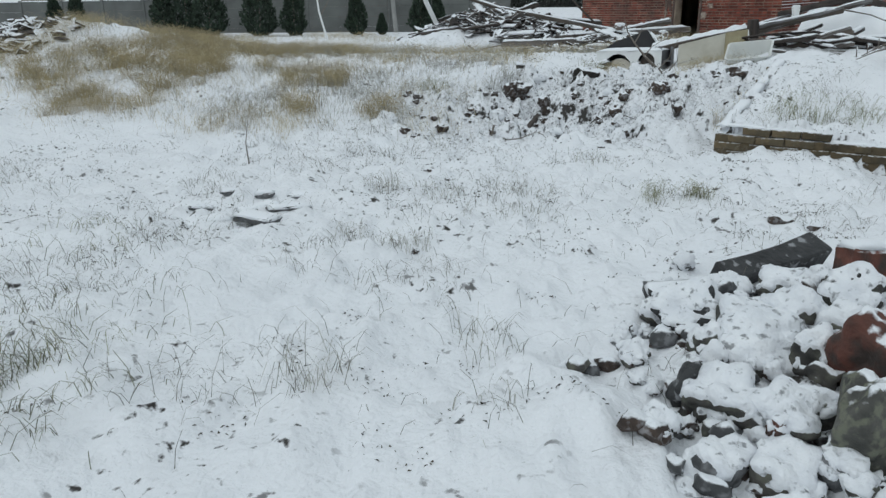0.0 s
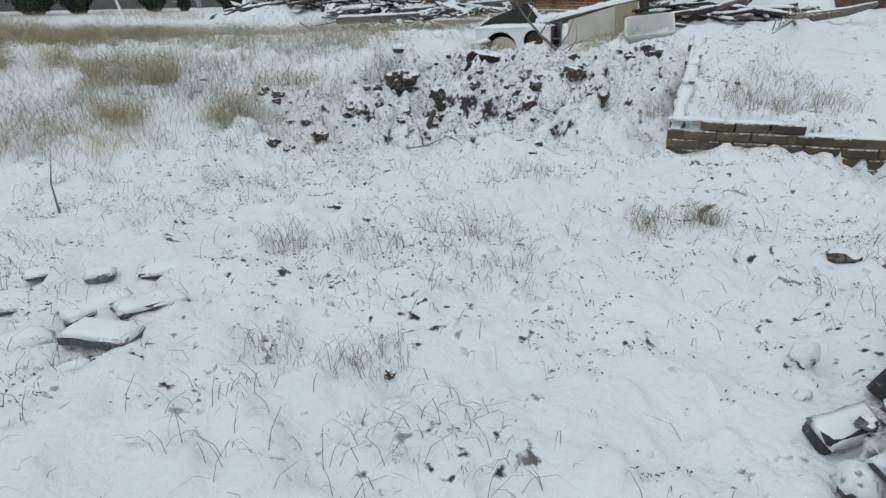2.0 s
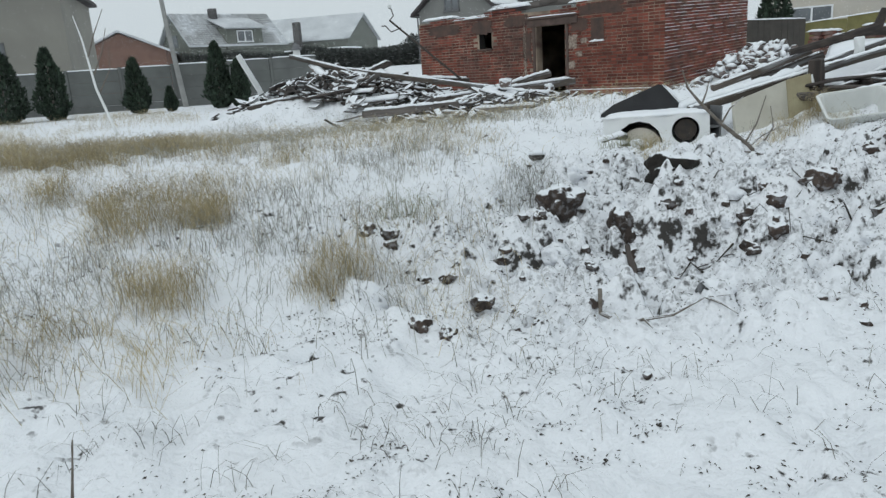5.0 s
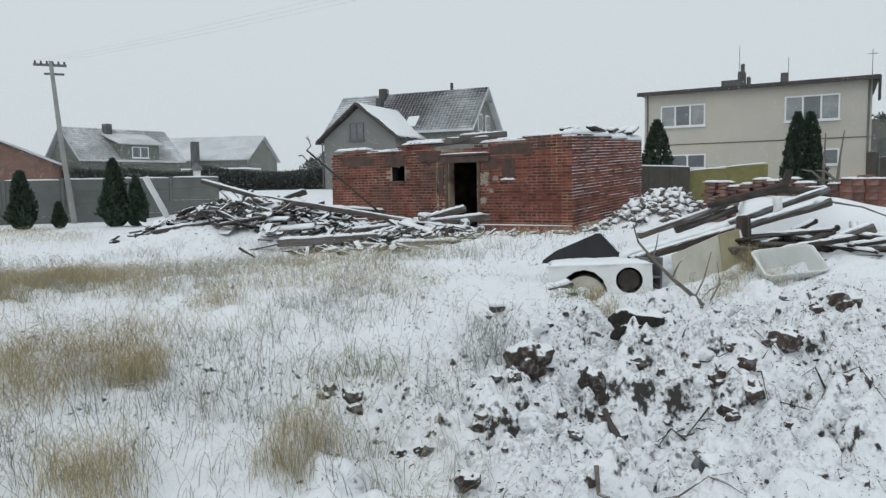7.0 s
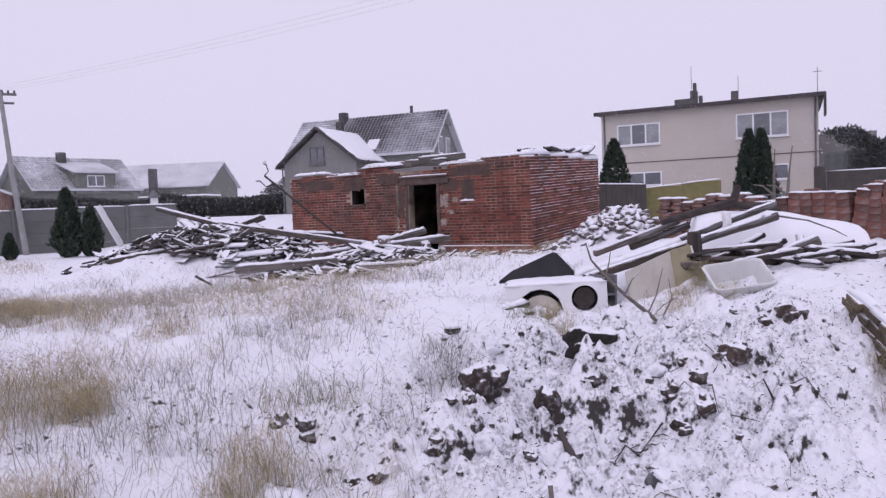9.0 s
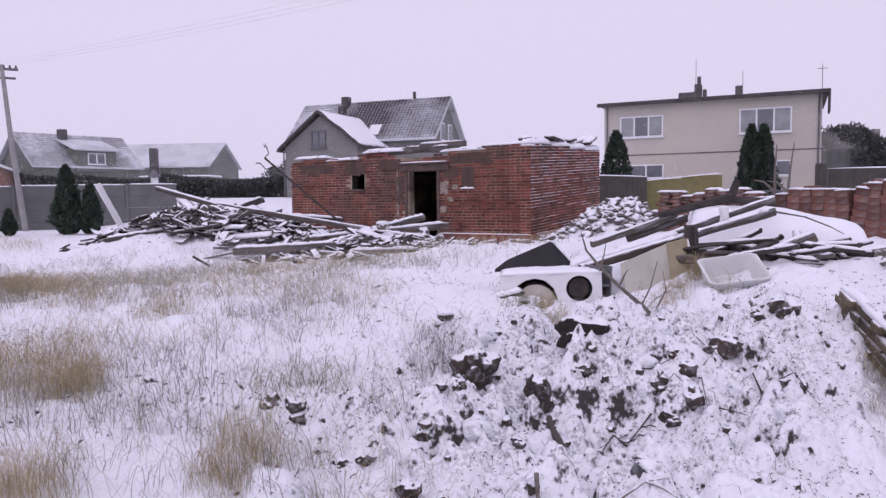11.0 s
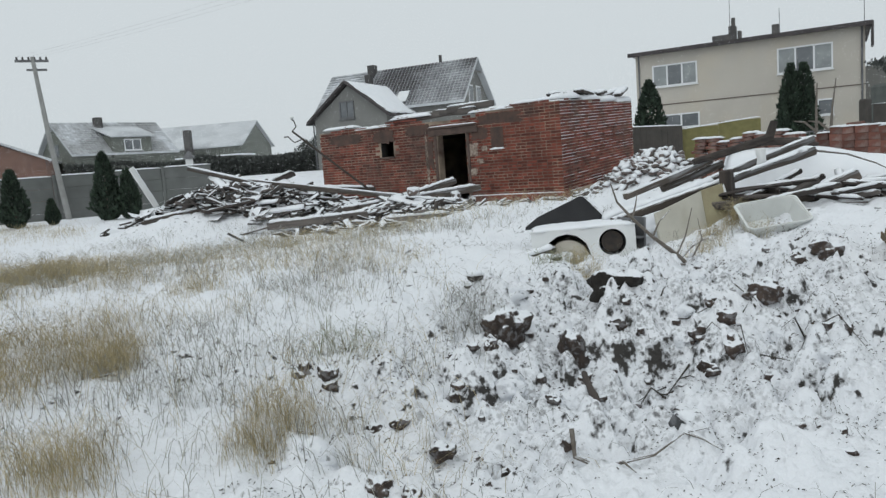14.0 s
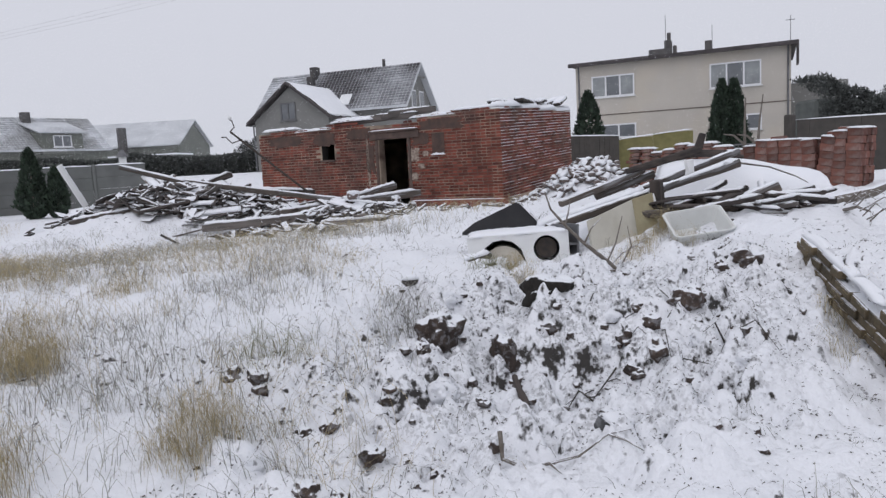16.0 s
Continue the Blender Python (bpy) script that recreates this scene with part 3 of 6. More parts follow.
        fc = bm.faces.new(ring)
        ex = bmesh.ops.extrude_face_region(bm, geom=[fc])
        bmesh.ops.translate(bm, verts=[g for g in ex["geom"] if isinstance(g, bmesh.types.BMVert)], vec=(0, -0.02, 0))
        bmesh.ops.recalc_face_normals(bm, faces=bm.faces[:])
        part("plaster_patch", bm, M_LIME if sd > 6 else M_RENDER, front, "pale lime plaster remnant" if sd > 6 else "torn dark plaster patch")
    # roof beams left on the walls
    for x, L, an, z in ((4.0, 1.9, 4, 2.9), (3.1, 1.5, -6, 2.92), (2.55, 1.3, 5, 3.0)):
        part("roof_beam", box(L, 0.16, 0.15, 0.012, (0, 0, 0), 0.008, int(L * 9), 3), M_WOOD, ruin, "fallen grey roof beam", pose(x, -0.2, z, 0, rnd.uniform(-3, 3), an))
        part("snow", pillow(L, 0.15, 0.05, int(x * 7)), None, ruin, "", pose(x, -0.2, z + 0.14, 0, 0, an))
    for x, y, L, an, tilt in ((0.3, -1.2, 1.5, 84, 1), (0.1, -1.9, 1.3, 98, -2), (0.3, -2.6, 1.4, 84, 2), (0.2, -3.2, 0.7, 96, 9), (0.3, -4.3, 1.2, 84, 11), (0.1, -4.6, 0.9, 96, 15)):
        part("roof_plank", box(L, 0.26, 0.07, 0.01, (0, 0, 0), 0.008, int(L * 9), 3), M_DARKWOOD, ruin, "broken roof plank", pose(x, y * 0.94, 3.06 - 0.046 * y, 0, tilt, an))
        part("snow", pillow(L, 0.27, 0.07, int(L * 70), 0.05, 0.4, True), None, ruin, "", pose(x, y * 0.94, 3.115 - 0.046 * y, 0, tilt, an))


ruin_walls()


# ---------------------------------------------------------------- planks, logs, stones
PLANKS = [box(L, w, t, 0.008, (0, 0, -t / 2), 0.012, int(L * 100), 4) for L, w, t in ((0.55, 0.11, 0.04), (0.95, 0.13, 0.04), (1.5, 0.11, 0.06), (2.1, 0.13, 0.06), (0.4, 0.15, 0.035), (3.4, 0.17, 0.14), (0.75, 0.24, 0.035), (1.15, 0.2, 0.04), (0.5, 0.3, 0.03))]
SIZES = [(0.55, 0.11, 0.04), (0.95, 0.13, 0.04), (1.5, 0.11, 0.06), (2.1, 0.13, 0.06), (0.4, 0.15, 0.035), (3.4, 0.17, 0.14), (0.75, 0.24, 0.035), (1.15, 0.2, 0.04), (0.5, 0.3, 0.03)]
PL_MESH = [(to_mesh("plank", b.copy(), M_WOOD), to_mesh("plank", b.copy(), M_DARKWOOD)) for b in PLANKS]
PL_SNOW = [[pillow(s[0] * 0.98, s[1] * 1.06, 0.035, 40 + i + 10 * k, 0.06, 0.3, True) for k in range(2)] for i, s in enumerate(SIZES)]


def plank(kind, m, dark=0, snow=True, label="snow-covered weathered plank in a demolition heap", group="planks of the timber heap", name="plank"):
    ob = thing(name, m, label, "plank", group, data=PL_MESH[kind][dark])
    if snow:
        part("snow", PL_SNOW[kind][rnd.randrange(2)], None, ob, "", pose(0, 0, SIZES[kind][2] / 2 - 0.006))
    return ob


def beam(p, q, w, h, mat, label, name="beam", snow=0.05, roll=0, seed=0, group="fallen beams"):
    """A squared timber from p to q, worn and snow-topped."""
    p, q = Vector(p), Vector(q)
    d = q - p
    L = d.length
    yaw, tilt = math.degrees(math.atan2(d.y, d.x)), math.degrees(math.asin(d.z / L))
    m = Matrix.Translation((p + q) / 2) @ pose(0, 0, 0, 0, 0, yaw) @ pose(0, 0, 0, 0, -tilt, 0) @ pose(0, 0, 0, roll, 0, 0)
    ob = thing(name, m, label, "beam", group, data=to_mesh(name, box(L, w, h, 0.012, (0, 0, -h / 2), 0.01, seed, max(3, int(L * 3))), mat))
    if snow:
        part("snow", pillow(L * 0.98, w * 1.0, snow, seed, 0.05, 0.35, True), None, ob, "", pose(0, 0, h / 2 - 0.006))
    return ob


def tube(pts, radii, sides=7, rough=0.12, seed=0):
    """A bent, tapering round body along pts."""
    bm = bmesh.new()
    r = random.Random(seed)
    rings = []
    for i, p in enumerate(pts):
        p = Vector(p)
        d = (Vector(pts[min(i + 1, len(pts) - 1)]) - Vector(pts[max(i - 1, 0)])).normalized()
        a = d.cross(Vector((0.3, 0.2, 1))).normalized()
        b = d.cross(a)
        rings.append([bm.verts.new(p + (a * math.cos(t) + b * math.sin(t)) * radii[i] * (1 + r.uniform(-rough, rough))) for t in [k / sides * math.tau for k in range(sides)]])
    for u, v in zip(rings, rings[1:]):
        for k in range(sides):
            bm.faces.new((u[k], u[(k + 1) % sides], v[(k + 1) % sides], v[k]))
    bm.faces.new(list(reversed(rings[0])))
    bm.faces.new(rings[-1])
    bmesh.ops.recalc_face_normals(bm, faces=bm.faces[:])
    return bm


def stone_bm(sx, sy, sz, seed, angular=0.5, sub=2, rough=0.3):
    bm = bmesh.new()
    bmesh.ops.create_icosphere(bm, subdivisions=sub, radius=0.5)
    o = Vector((seed * 3.7, seed * 1.9, seed * 0.7))
    turn = Euler((seed * 1.3, seed * 2.1, seed * 0.7)).to_matrix()
    for v in bm.verts:
        c = turn @ v.co
        k = max(abs(c.x), abs(c.y), abs(c.z)) * 2
        c = c * (1 - angular) + c / max(k, 0.01) * angular * 0.9
        c = turn.inverted() @ c if angular < 0.6 else c
        c *= 1 + rough * noise.noise(v.co * 2.4 + o) + rough * 0.5 * noise.noise(v.co * 5.5 + o)
        v.co = Vector((c.x * sx, c.y * sy, c.z * sz))
    return bm


def snow_shell(bm, thick, seed):
    """Snow draped over the upper side of a lump: its own shape swollen upwards, drawn in below."""
    bm.normal_update()
    o = Vector((seed * 2.3, 1.7, seed * 0.9))
    moved = []
    for v in bm.verts:
        n = v.normal
        cut = 0.14 + 0.6 * noise.noise(v.co * 5 + o) + 0.3 * noise.noise(v.co * 14 + o) + 0.2 * noise.noise(v.co * 34 + o)
        k = max(0.0, min(1.0, (n.z - cut) / 0.35))
        lift = thick * (0.85 + 0.6 * noise.noise(v.co * 9 + o)) + 0.012 * noise.noise(v.co * 20 + o) + 0.006 * noise.noise(v.co * 45 + o)
        moved.append(v.co + n * 0.006 + Vector((0, 0, lift)) * k ** 0.6 if k > 0 else v.co * 0.9)
    for v, c in zip(bm.verts, moved):
        v.co = c
    return bm


def stone(x, y, z, sx, sy, sz, seed, mat, label, category="stone", group="", rz=0, rx=0, cap=0.6, name="stone", angular=0.5, rough=0.3, sub=2):
    """A lump lying at x, y with its centre z above the ground, with snow draped over it."""
    ob = thing(name, pose(x, y, gz(x, y) + z, rx, 0, rz), label, category, group, data=to_mesh(name, stone_bm(sx, sy, sz, seed, angular, sub, rough), mat, angular < 0.6))
    if cap:
        part("snow", to_mesh("snow", snow_shell(stone_bm(sx, sy, sz, seed, angular, max(sub, 3), rough), cap * 0.2 * (sx + sy) * 0.5, seed), M_CRUST, True), None, ob)
    return ob


# ---------------------------------------------------------------- timber heap before the ruin
def heap_height(x, y):
    return 0.75 * math.exp(-((x - 1.0) / 3.0) ** 2 - ((y - 20.8) / 1.5) ** 2) + 0.42 * math.exp(-((x - 4.4) / 1.6) ** 2 - ((y - 18.9) / 0.9) ** 2)


for i in range(330):
    if i < 190:
        x = rnd.gauss(1.3, 1.25)
        y = rnd.gauss(20.7, 0.6) + 0.8 * max(0, 1 - x)
        if y < 19.55 + 1.0 * max(0, 1.2 - x) or x < -1.1:
            continue
    else:
        x, y = rnd.gauss(4.7, 1.25), rnd.gauss(18.5, 0.6)
        if y < 17.4 or x < 2.2:
            continue
    if x > 7.2:
        continue
    kind = rnd.choice((0, 0, 1, 1, 2, 4, 4, 6, 6, 7, 8, 8))
    z = gz(x, y) + heap_height(x, y) * (rnd.uniform(0.0, 0.42) if i < 190 else rnd.uniform(0.05, 0.6)) + 0.01
    yaw = rnd.gauss(-25, 35) if kind in (1, 2, 7) else rnd.uniform(0, 180)
    plank(kind, pose(x, y, z, rnd.gauss(0, 24), rnd.gauss(0, 16), yaw), dark=int(rnd.random() < 0.6), snow=rnd.random() < 0.95)


def splinters(n):
    """Broken laths and slates between the planks, snow on their upper sides."""
    r = np.random.default_rng(77)
    far = r.random(n) < 0.6
    x = np.where(far, r.normal(1.2, 1.4, n), r.normal(4.9, 1.5, n))
    y = np.where(far, r.normal(20.5, 0.7, n), r.normal(18.2, 0.7, n))
    y = y + 0.8 * np.clip(1 - x, 0, 9) * far
    ok = (x > -1.3) & (x < 7.4) & (y > np.where(far, 19.3 + np.clip(1.2 - x, 0, 9), 17.0))
    x, y, far = x[ok], y[ok], far[ok]
    v, f = [], []
    for px, py, k in zip(x, y, far):
        sx, sy, sz = rnd.choice(((0.42, 0.05, 0.03), (0.3, 0.2, 0.015), (0.25, 0.12, 0.06), (0.6, 0.07, 0.03), (0.34, 0.24, 0.012)))
        m = pose(px, py, gz(px, py) + heap_height(px, py) * rnd.uniform(0.0, 0.4) + 0.02, rnd.gauss(0, 22), rnd.gauss(0, 18), rnd.uniform(0, 180))
        o = len(v)
        v += [m @ Vector((a * sx / 2, b * sy / 2, c * sz)) for c in (0, 1) for a, b in ((-1, -1), (1, -0.9), (0.92, 1), (-1, 0.95))]
        f += [(o, o + 3, o + 2, o + 1), (o + 4, o + 5, o + 6, o + 7)] + [(o + k_, o + (k_ + 1) % 4, o + 4 + (k_ + 1) % 4, o + 4 + k_) for k_ in range(4)]
    thing("splinters", Matrix.Identity(4), "broken laths and slates strewn through the timber heap", "debris", kind="stuff", data=mesh_from("splinters", v, f, M_SPLINTER))


splinters(1100)
LB = "long snow-topped roof beam lying on the timber heap"
beam((0.45, 21.22, 2.02), (3.5, 19.8, 0.98), 0.1, 0.09, M_BEAM, LB, seed=1, roll=8, snow=0.03)
beam((1.5, 20.75, 1.66), (5.0, 19.0, 0.96), 0.11, 0.1, M_BEAM, LB, seed=2, snow=0.03)
beam((0.8, 21.4, 1.55), (4.3, 20.4, 1.22), 0.16, 0.16, M_DARKWOOD, LB, seed=3)
beam((-0.6, 20.6, 1.0), (0.9, 20.2, 1.22), 0.12, 0.09, M_BEAM, LB, seed=4)
beam((2.9, 18.9, 0.92), (6.3, 19.2, 1.12), 0.14, 0.14, M_BEAM, LB, seed=5)
beam((4.1, 19.0, 1.0), (5.9, 19.6, 1.3), 0.13, 0.13, M_BEAM, LB, seed=6)
beam((1.5, 18.9, 0.78), (3.2, 18.0, 0.86), 0.17, 0.14, M_WOOD, LB, seed=7)
beam((4.0, 17.3, 0.72), (5.3, 16.1, 0.74), 0.16, 0.13, M_DARKWOOD, "dark squared timber lying in snowy grass", seed=8)
beam((3.4, 17.6, 0.74), (4.4, 17.0, 0.76), 0.16, 0.12, M_WOOD, "short squared timber lying in snowy grass", seed=9)
beam((-0.2, 22.0, 1.25), (-0.62, 21.8, 2.12), 0.05, 0.12, M_ENAMEL, "white painted board leaning out of the heap", name="board", seed=10, snow=0.02)
beam((2.0, 21.4, 1.5), (2.6, 20.9, 1.75), 0.2, 0.1, M_DARKWOOD, LB, seed=11)
for x, y in ((5.55, 18.9), (6.15, 19.3), (4.3, 18.3)):
    stone(x, y, heap_height(x, y) + 0.1, 0.24, 0.16, 0.16, int(x * 10), M_RUBBLE, "loose brick lump with snow on the heap", "brick", "loose bricks on the timber heap", rz=x * 40, name="brick_lump", angular=0.9)
rod = thing("iron_rod", Matrix.Identity(4), "bent black iron roof bracket stuck in the heap", "iron rod")
part("shaft", tube([(4.35, 19.9, 0.95), (3.6, 20.5, 1.75), (2.75, 21.2, 2.68)], [0.028, 0.025, 0.022], 6), M_IRON, rod)
part("hook", tube([(2.95, 21.0, 2.5), (2.72, 21.0, 2.42), (2.62, 21.1, 2.56), (2.56, 21.2, 2.56)], [0.014] * 4, 5), M_IRON, rod)
part("hook", tube([(2.75, 21.2, 2.68), (2.86, 21.25, 2.78), (2.82, 21.25, 2.92), (2.76, 21.25, 2.95)], [0.014] * 4, 5), M_IRON, rod)
part("insulator", stone_bm(0.09, 0.09, 0.1, 3, 0.1), M_ENAMEL, rod, "white porcelain insulator", pose(2.78, 21.25, 2.98))

# ---------------------------------------------------------------- brick rubble by the ruin's corner
BR = []
for k in range(6):
    bm = box(0.25 * (1, 0.7, 0.5, 1, 0.85, 0.6)[k], 0.12, 0.065, 0.008, (0, 0, -0.032), 0.008, k, 1)
    BR.append((to_mesh("brick", bm, M_RUBBLE), pillow(0.25 * (1, 0.7, 0.5, 1, 0.85, 0.6)[k], 0.14, 0.045, 60 + k, 0.04, 0.6)))
rubble = thing("brick_rubble_heap", Matrix.Identity(4), "heap of broken bricks under snow by the ruin", "rubble heap")
for i in range(260):
    x, y = rnd.gauss(9.6, 0.85), rnd.gauss(17.25, 0.6)
    if i > 200:
        x, y = rnd.gauss(7.4, 1.1), rnd.gauss(17.8, 0.7)
    z = gz(x, y) + rnd.uniform(0.0, 0.09)
    k = rnd.randrange(6)
    b = part("brick", BR[k][0], None, rubble, "", pose(x, y, z, rnd.gauss(0, 25), rnd.gauss(0, 25), rnd.uniform(0, 180)))
    part("snow", BR[k][1], None, b, "", pose(0, 0, 0.028))

# ---------------------------------------------------------------- scrap heap on the bank
def plate(w, h, holes, thick, mat, name, shape=None):
    """A flat sheet in the x-z plane with round holes through it, its base at z = 0."""
    cu = bpy.data.curves.new(name, "CURVE")
    cu.dimensions, cu.fill_mode, cu.extrude, cu.bevel_depth = "2D", "BOTH", thick / 2, 0.004
    rings = [shape or [(-w / 2, 0), (w / 2, 0), (w / 2, h), (-w / 2, h)]]
    for hole in holes:
        if len(hole) == 4:
            rings.append(hole)
        else:
            cx, cz, r = hole
            rings.append([(cx + r * math.cos(a), cz + r * math.sin(a)) for a in [k / 28 * math.tau for k in range(28)]])
    for ring in rings:
        sp = cu.splines.new("POLY")
        sp.points.add(len(ring) - 1)
        for pt, q in zip(sp.points, ring):
            pt.co = (q[0], q[1], 0, 1)
        sp.use_cyclic_u = True
    tmp = new("tmp", cu)
    bpy.context.view_layer.update()
    me = bpy.data.meshes.new_from_object(tmp.evaluated_get(bpy.context.evaluated_depsgraph_get()))
    bpy.data.objects.remove(tmp)
    bpy.data.curves.remove(cu)
    me.name = name
    me.transform(pose(0, 0, 0, 90))
    me.materials.clear()
    me.materials.append(mat)
    return me


ux = Vector((0.77, -0.57, 0)).normalized()
yaw0 = math.degrees(math.atan2(ux.y, ux.x))
stove = thing("stove_body", pose(2.66, 10.64, 0.73, 0, -2, yaw0), "snow-topped white enamel casing with two round openings", "scrap casing")
part("front_panel", plate(0.96, 0.29, [(0.27, 0.135, 0.128)], 0.02, M_ENAMEL, "front_panel", [(-0.48, 0), (-0.39, 0), (-0.375, 0.09), (-0.33, 0.175), (-0.24, 0.235), (-0.145, 0.25), (-0.05, 0.225), (0.03, 0.15), (0.062, 0.06), (0.07, 0), (0.48, 0), (0.48, 0.29), (-0.48, 0.29)]), None, stove, "white front panel with an arch and a round hole")
part("casing", join(box(0.96, 0.02, 0.29, 0, (0, 0.5, 0)), box(0.02, 0.48, 0.29, 0, (-0.47, 0.25, 0)), box(0.02, 0.48, 0.29, 0, (0.47, 0.25, 0)), box(0.96, 0.5, 0.015, 0, (0, 0.26, 0.275))), M_STEEL, stove, "dark sheet metal casing")
part("drum", tube([(-0.15, 0.06, -0.02), (-0.15, 0.45, -0.02)], [0.2, 0.2], 28, 0.0), M_BEIGE, stove, "beige round drum behind the arch")
part("dark_disc", tube([(0.27, 0.05, 0.135), (0.27, 0.4, 0.135)], [0.1, 0.1], 22, 0.0), M_IRON, stove, "black round burner")
part("snow", pillow(0.98, 0.54, 0.035, 71, 0.04, 0.3), None, stove, "", pose(0, 0.25, 0.285))

blackbox = thing("television_shell", pose(2.84, 11.12, 0.95, -24, 0, yaw0 + 8), "black plastic shell of an old device tipped over", "scrap shell")
part("shell", plate(0.7, 0.3, [], 0.1, M_BLACK, "shell", [(-0.42, 0.06), (0.38, 0.06), (0.36, 0.12), (0.2, 0.33), (0.14, 0.34), (-0.3, 0.15)]), None, blackbox)
part("snow", pillow(0.3, 0.13, 0.04, 72, 0.03), None, blackbox, "", pose(0.27, 0, 0.22, 0, 52, 0))
beam((2.02, 10.95, 0.74), (2.42, 10.75, 0.84), 0.1, 0.05, M_WOOD, "short snow-covered lath beside the scrap", name="lath", seed=20)
beam((1.85, 10.75, 0.72), (2.35, 10.6, 0.78), 0.09, 0.04, M_DARKWOOD, "short snow-covered lath beside the scrap", name="lath", seed=21)

cab = thing("cabinet_carcass", pose(3.12, 10.42, 0.72, 0, 2, yaw0 + 28), "grey open cabinet carcass in the scrap heap", "cabinet")
part("body", join(box(0.16, 0.02, 0.36, 0, (0, 0.3, 0)), box(0.02, 0.3, 0.36, 0.003, (-0.08, 0.15, 0)), box(0.02, 0.3, 0.36, 0.003, (0.08, 0.15, 0)), box(0.14, 0.28, 0.02, 0, (0, 0.15, 0.16))), M_STEEL, cab)
boardA = thing("furniture_panel", pose(3.73, 10.25, 0.70, -14, 4, 2) @ Matrix.Scale(1.16, 4), "cream furniture panel with a yellowed ribbed strip", "panel")
part("panel", plate(0.62, 0.44, [], 0.025, M_CREAM, "panel", [(-0.42, 0), (0.12, 0), (0.12, 0.50), (-0.42, 0.33)]), None, boardA)
rib = [plate(0.05, 0.5, [], 0.03, M_RIBBED, "ribbed_strip", [(0.13 + 0.055 * k, 0), (0.178 + 0.055 * k, 0), (0.178 + 0.055 * k, 0.52 + 0.012 * k), (0.13 + 0.055 * k, 0.505 + 0.012 * k)]) for k in range(5)]
for r_ in rib:
    part("ribbed_strip", r_, None, boardA, "yellowed ribbed strip")
part("edge", plate(0.03, 0.5, [], 0.06, M_ENAMEL, "edge", [(0.41, -0.02), (0.435, -0.02), (0.42, 0.58), (0.395, 0.58)]), None, boardA, "white edge strip")
plateB = thing("white_board", pose(4.02, 11.15, 1.06, 62, 10, 8), "snow-covered white board lying on the scrap", "board")
part("board", box(0.62, 0.02, 0.2, 0.004), M_ENAMEL, plateB)
part("snow", pillow(0.62, 0.22, 0.03, 73), None, plateB, "", pose(0, -0.01, 0.1, 90))

SB = "dark snow-topped timber sloping over the scrap heap"
beam((3.05, 10.68, 1.03), (5.43, 10.28, 1.56), 0.08, 0.075, M_BEAM, SB, seed=30, snow=0.024)
beam((3.0, 10.8, 1.02), (4.3, 10.58, 1.31), 0.1, 0.04, M_BEAM, "snow-heaped plank against the sloping timbers", name="plank", seed=43, snow=0.07)
beam((3.15, 10.85, 1.06), (4.35, 10.62, 1.30), 0.11, 0.05, M_BEAM, SB, seed=31, snow=0.05)
beam((4.4, 12.1, 1.14), (5.5, 11.74, 1.5), 0.07, 0.07, M_BEAM, SB, seed=32, snow=0.02)
beam((4.9, 12.0, 1.2), (5.7, 11.75, 1.45), 0.06, 0.1, M_BEAM, SB, seed=37, snow=0.02)
beam((4.2, 11.3, 1.12), (6.07, 10.76, 1.68), 0.07, 0.075, M_BEAM, SB, seed=33, snow=0.02)
beam((4.35, 10.1, 0.98), (5.38, 9.84, 1.28), 0.08, 0.07, M_BEAM, SB, seed=34, snow=0.02)
beam((4.32, 10.42, 0.8), (4.28, 10.40, 1.44), 0.12, 0.13, M_DARKWOOD, "rotten upright post in the scrap heap", name="post", seed=35, snow=0)
beam((4.58, 10.00, 1.05), (5.28, 9.70, 1.32), 0.11, 0.1, M_BEAM, "thick grey timber propped on the scrap heap", seed=41, snow=0.02)
beam((4.89, 10.48, 1.40), (4.89, 10.5, 1.62), 0.09, 0.06, M_ENAMEL, "short pale batten standing on a timber", name="batten", seed=36, snow=0)
beam((4.6, 10.75, 1.12), (5.9, 10.4, 1.16), 0.08, 0.07, M_DARKWOOD, SB, seed=38)
beam((4.95, 9.85, 1.1), (5.55, 9.7, 1.06), 0.22, 0.06, M_DARKWOOD, "dark plank under the snowy sheet", name="plank", seed=39)
for k in range(58):
    cx, cy = (rnd.gauss(4.55, 0.28), rnd.gauss(10.3, 0.25)) if k < 26 else (rnd.uniform(4.6, 6.2), rnd.uniform(9.5, 10.5))
    L, an = rnd.uniform(0.25, 0.9), rnd.gauss(-0.3, 0.6)
    z0 = gz(cx, cy) + rnd.uniform(0.03, 0.16)
    dz = rnd.uniform(-0.1, 0.14)
    beam((cx - L / 2 * math.cos(an), cy - L / 2 * math.sin(an), z0), (cx + L / 2 * math.cos(an), cy + L / 2 * math.sin(an), z0 + dz), rnd.uniform(0.03, 0.12), rnd.uniform(0.025, 0.06), M_DARKWOOD if rnd.random() < 0.75 else M_WOOD, "broken dark lath tangled in the scrap heap", name="lath", seed=700 + k, snow=rnd.choice((0, 0.015, 0.02)) if k < 26 else 0.03, group="laths of the scrap heap")
stump = thing("tree_stump", Matrix.Identity(4), "dark forked tree root lying on the timbers", "tree stump")
part("trunk", tube([(5.2, 11.75, 1.5), (5.7, 11.5, 1.62), (6.05, 11.35, 1.72), (6.12, 11.33, 1.92)], [0.04, 0.05, 0.07, 0.045], 9, 0.15), M_DARKWOOD, stump)
part("limb", tube([(6.0, 11.38, 1.68), (6.4, 11.2, 1.66), (6.6, 11.1, 1.6)], [0.05, 0.045, 0.025], 8, 0.15), M_DARKWOOD, stump)


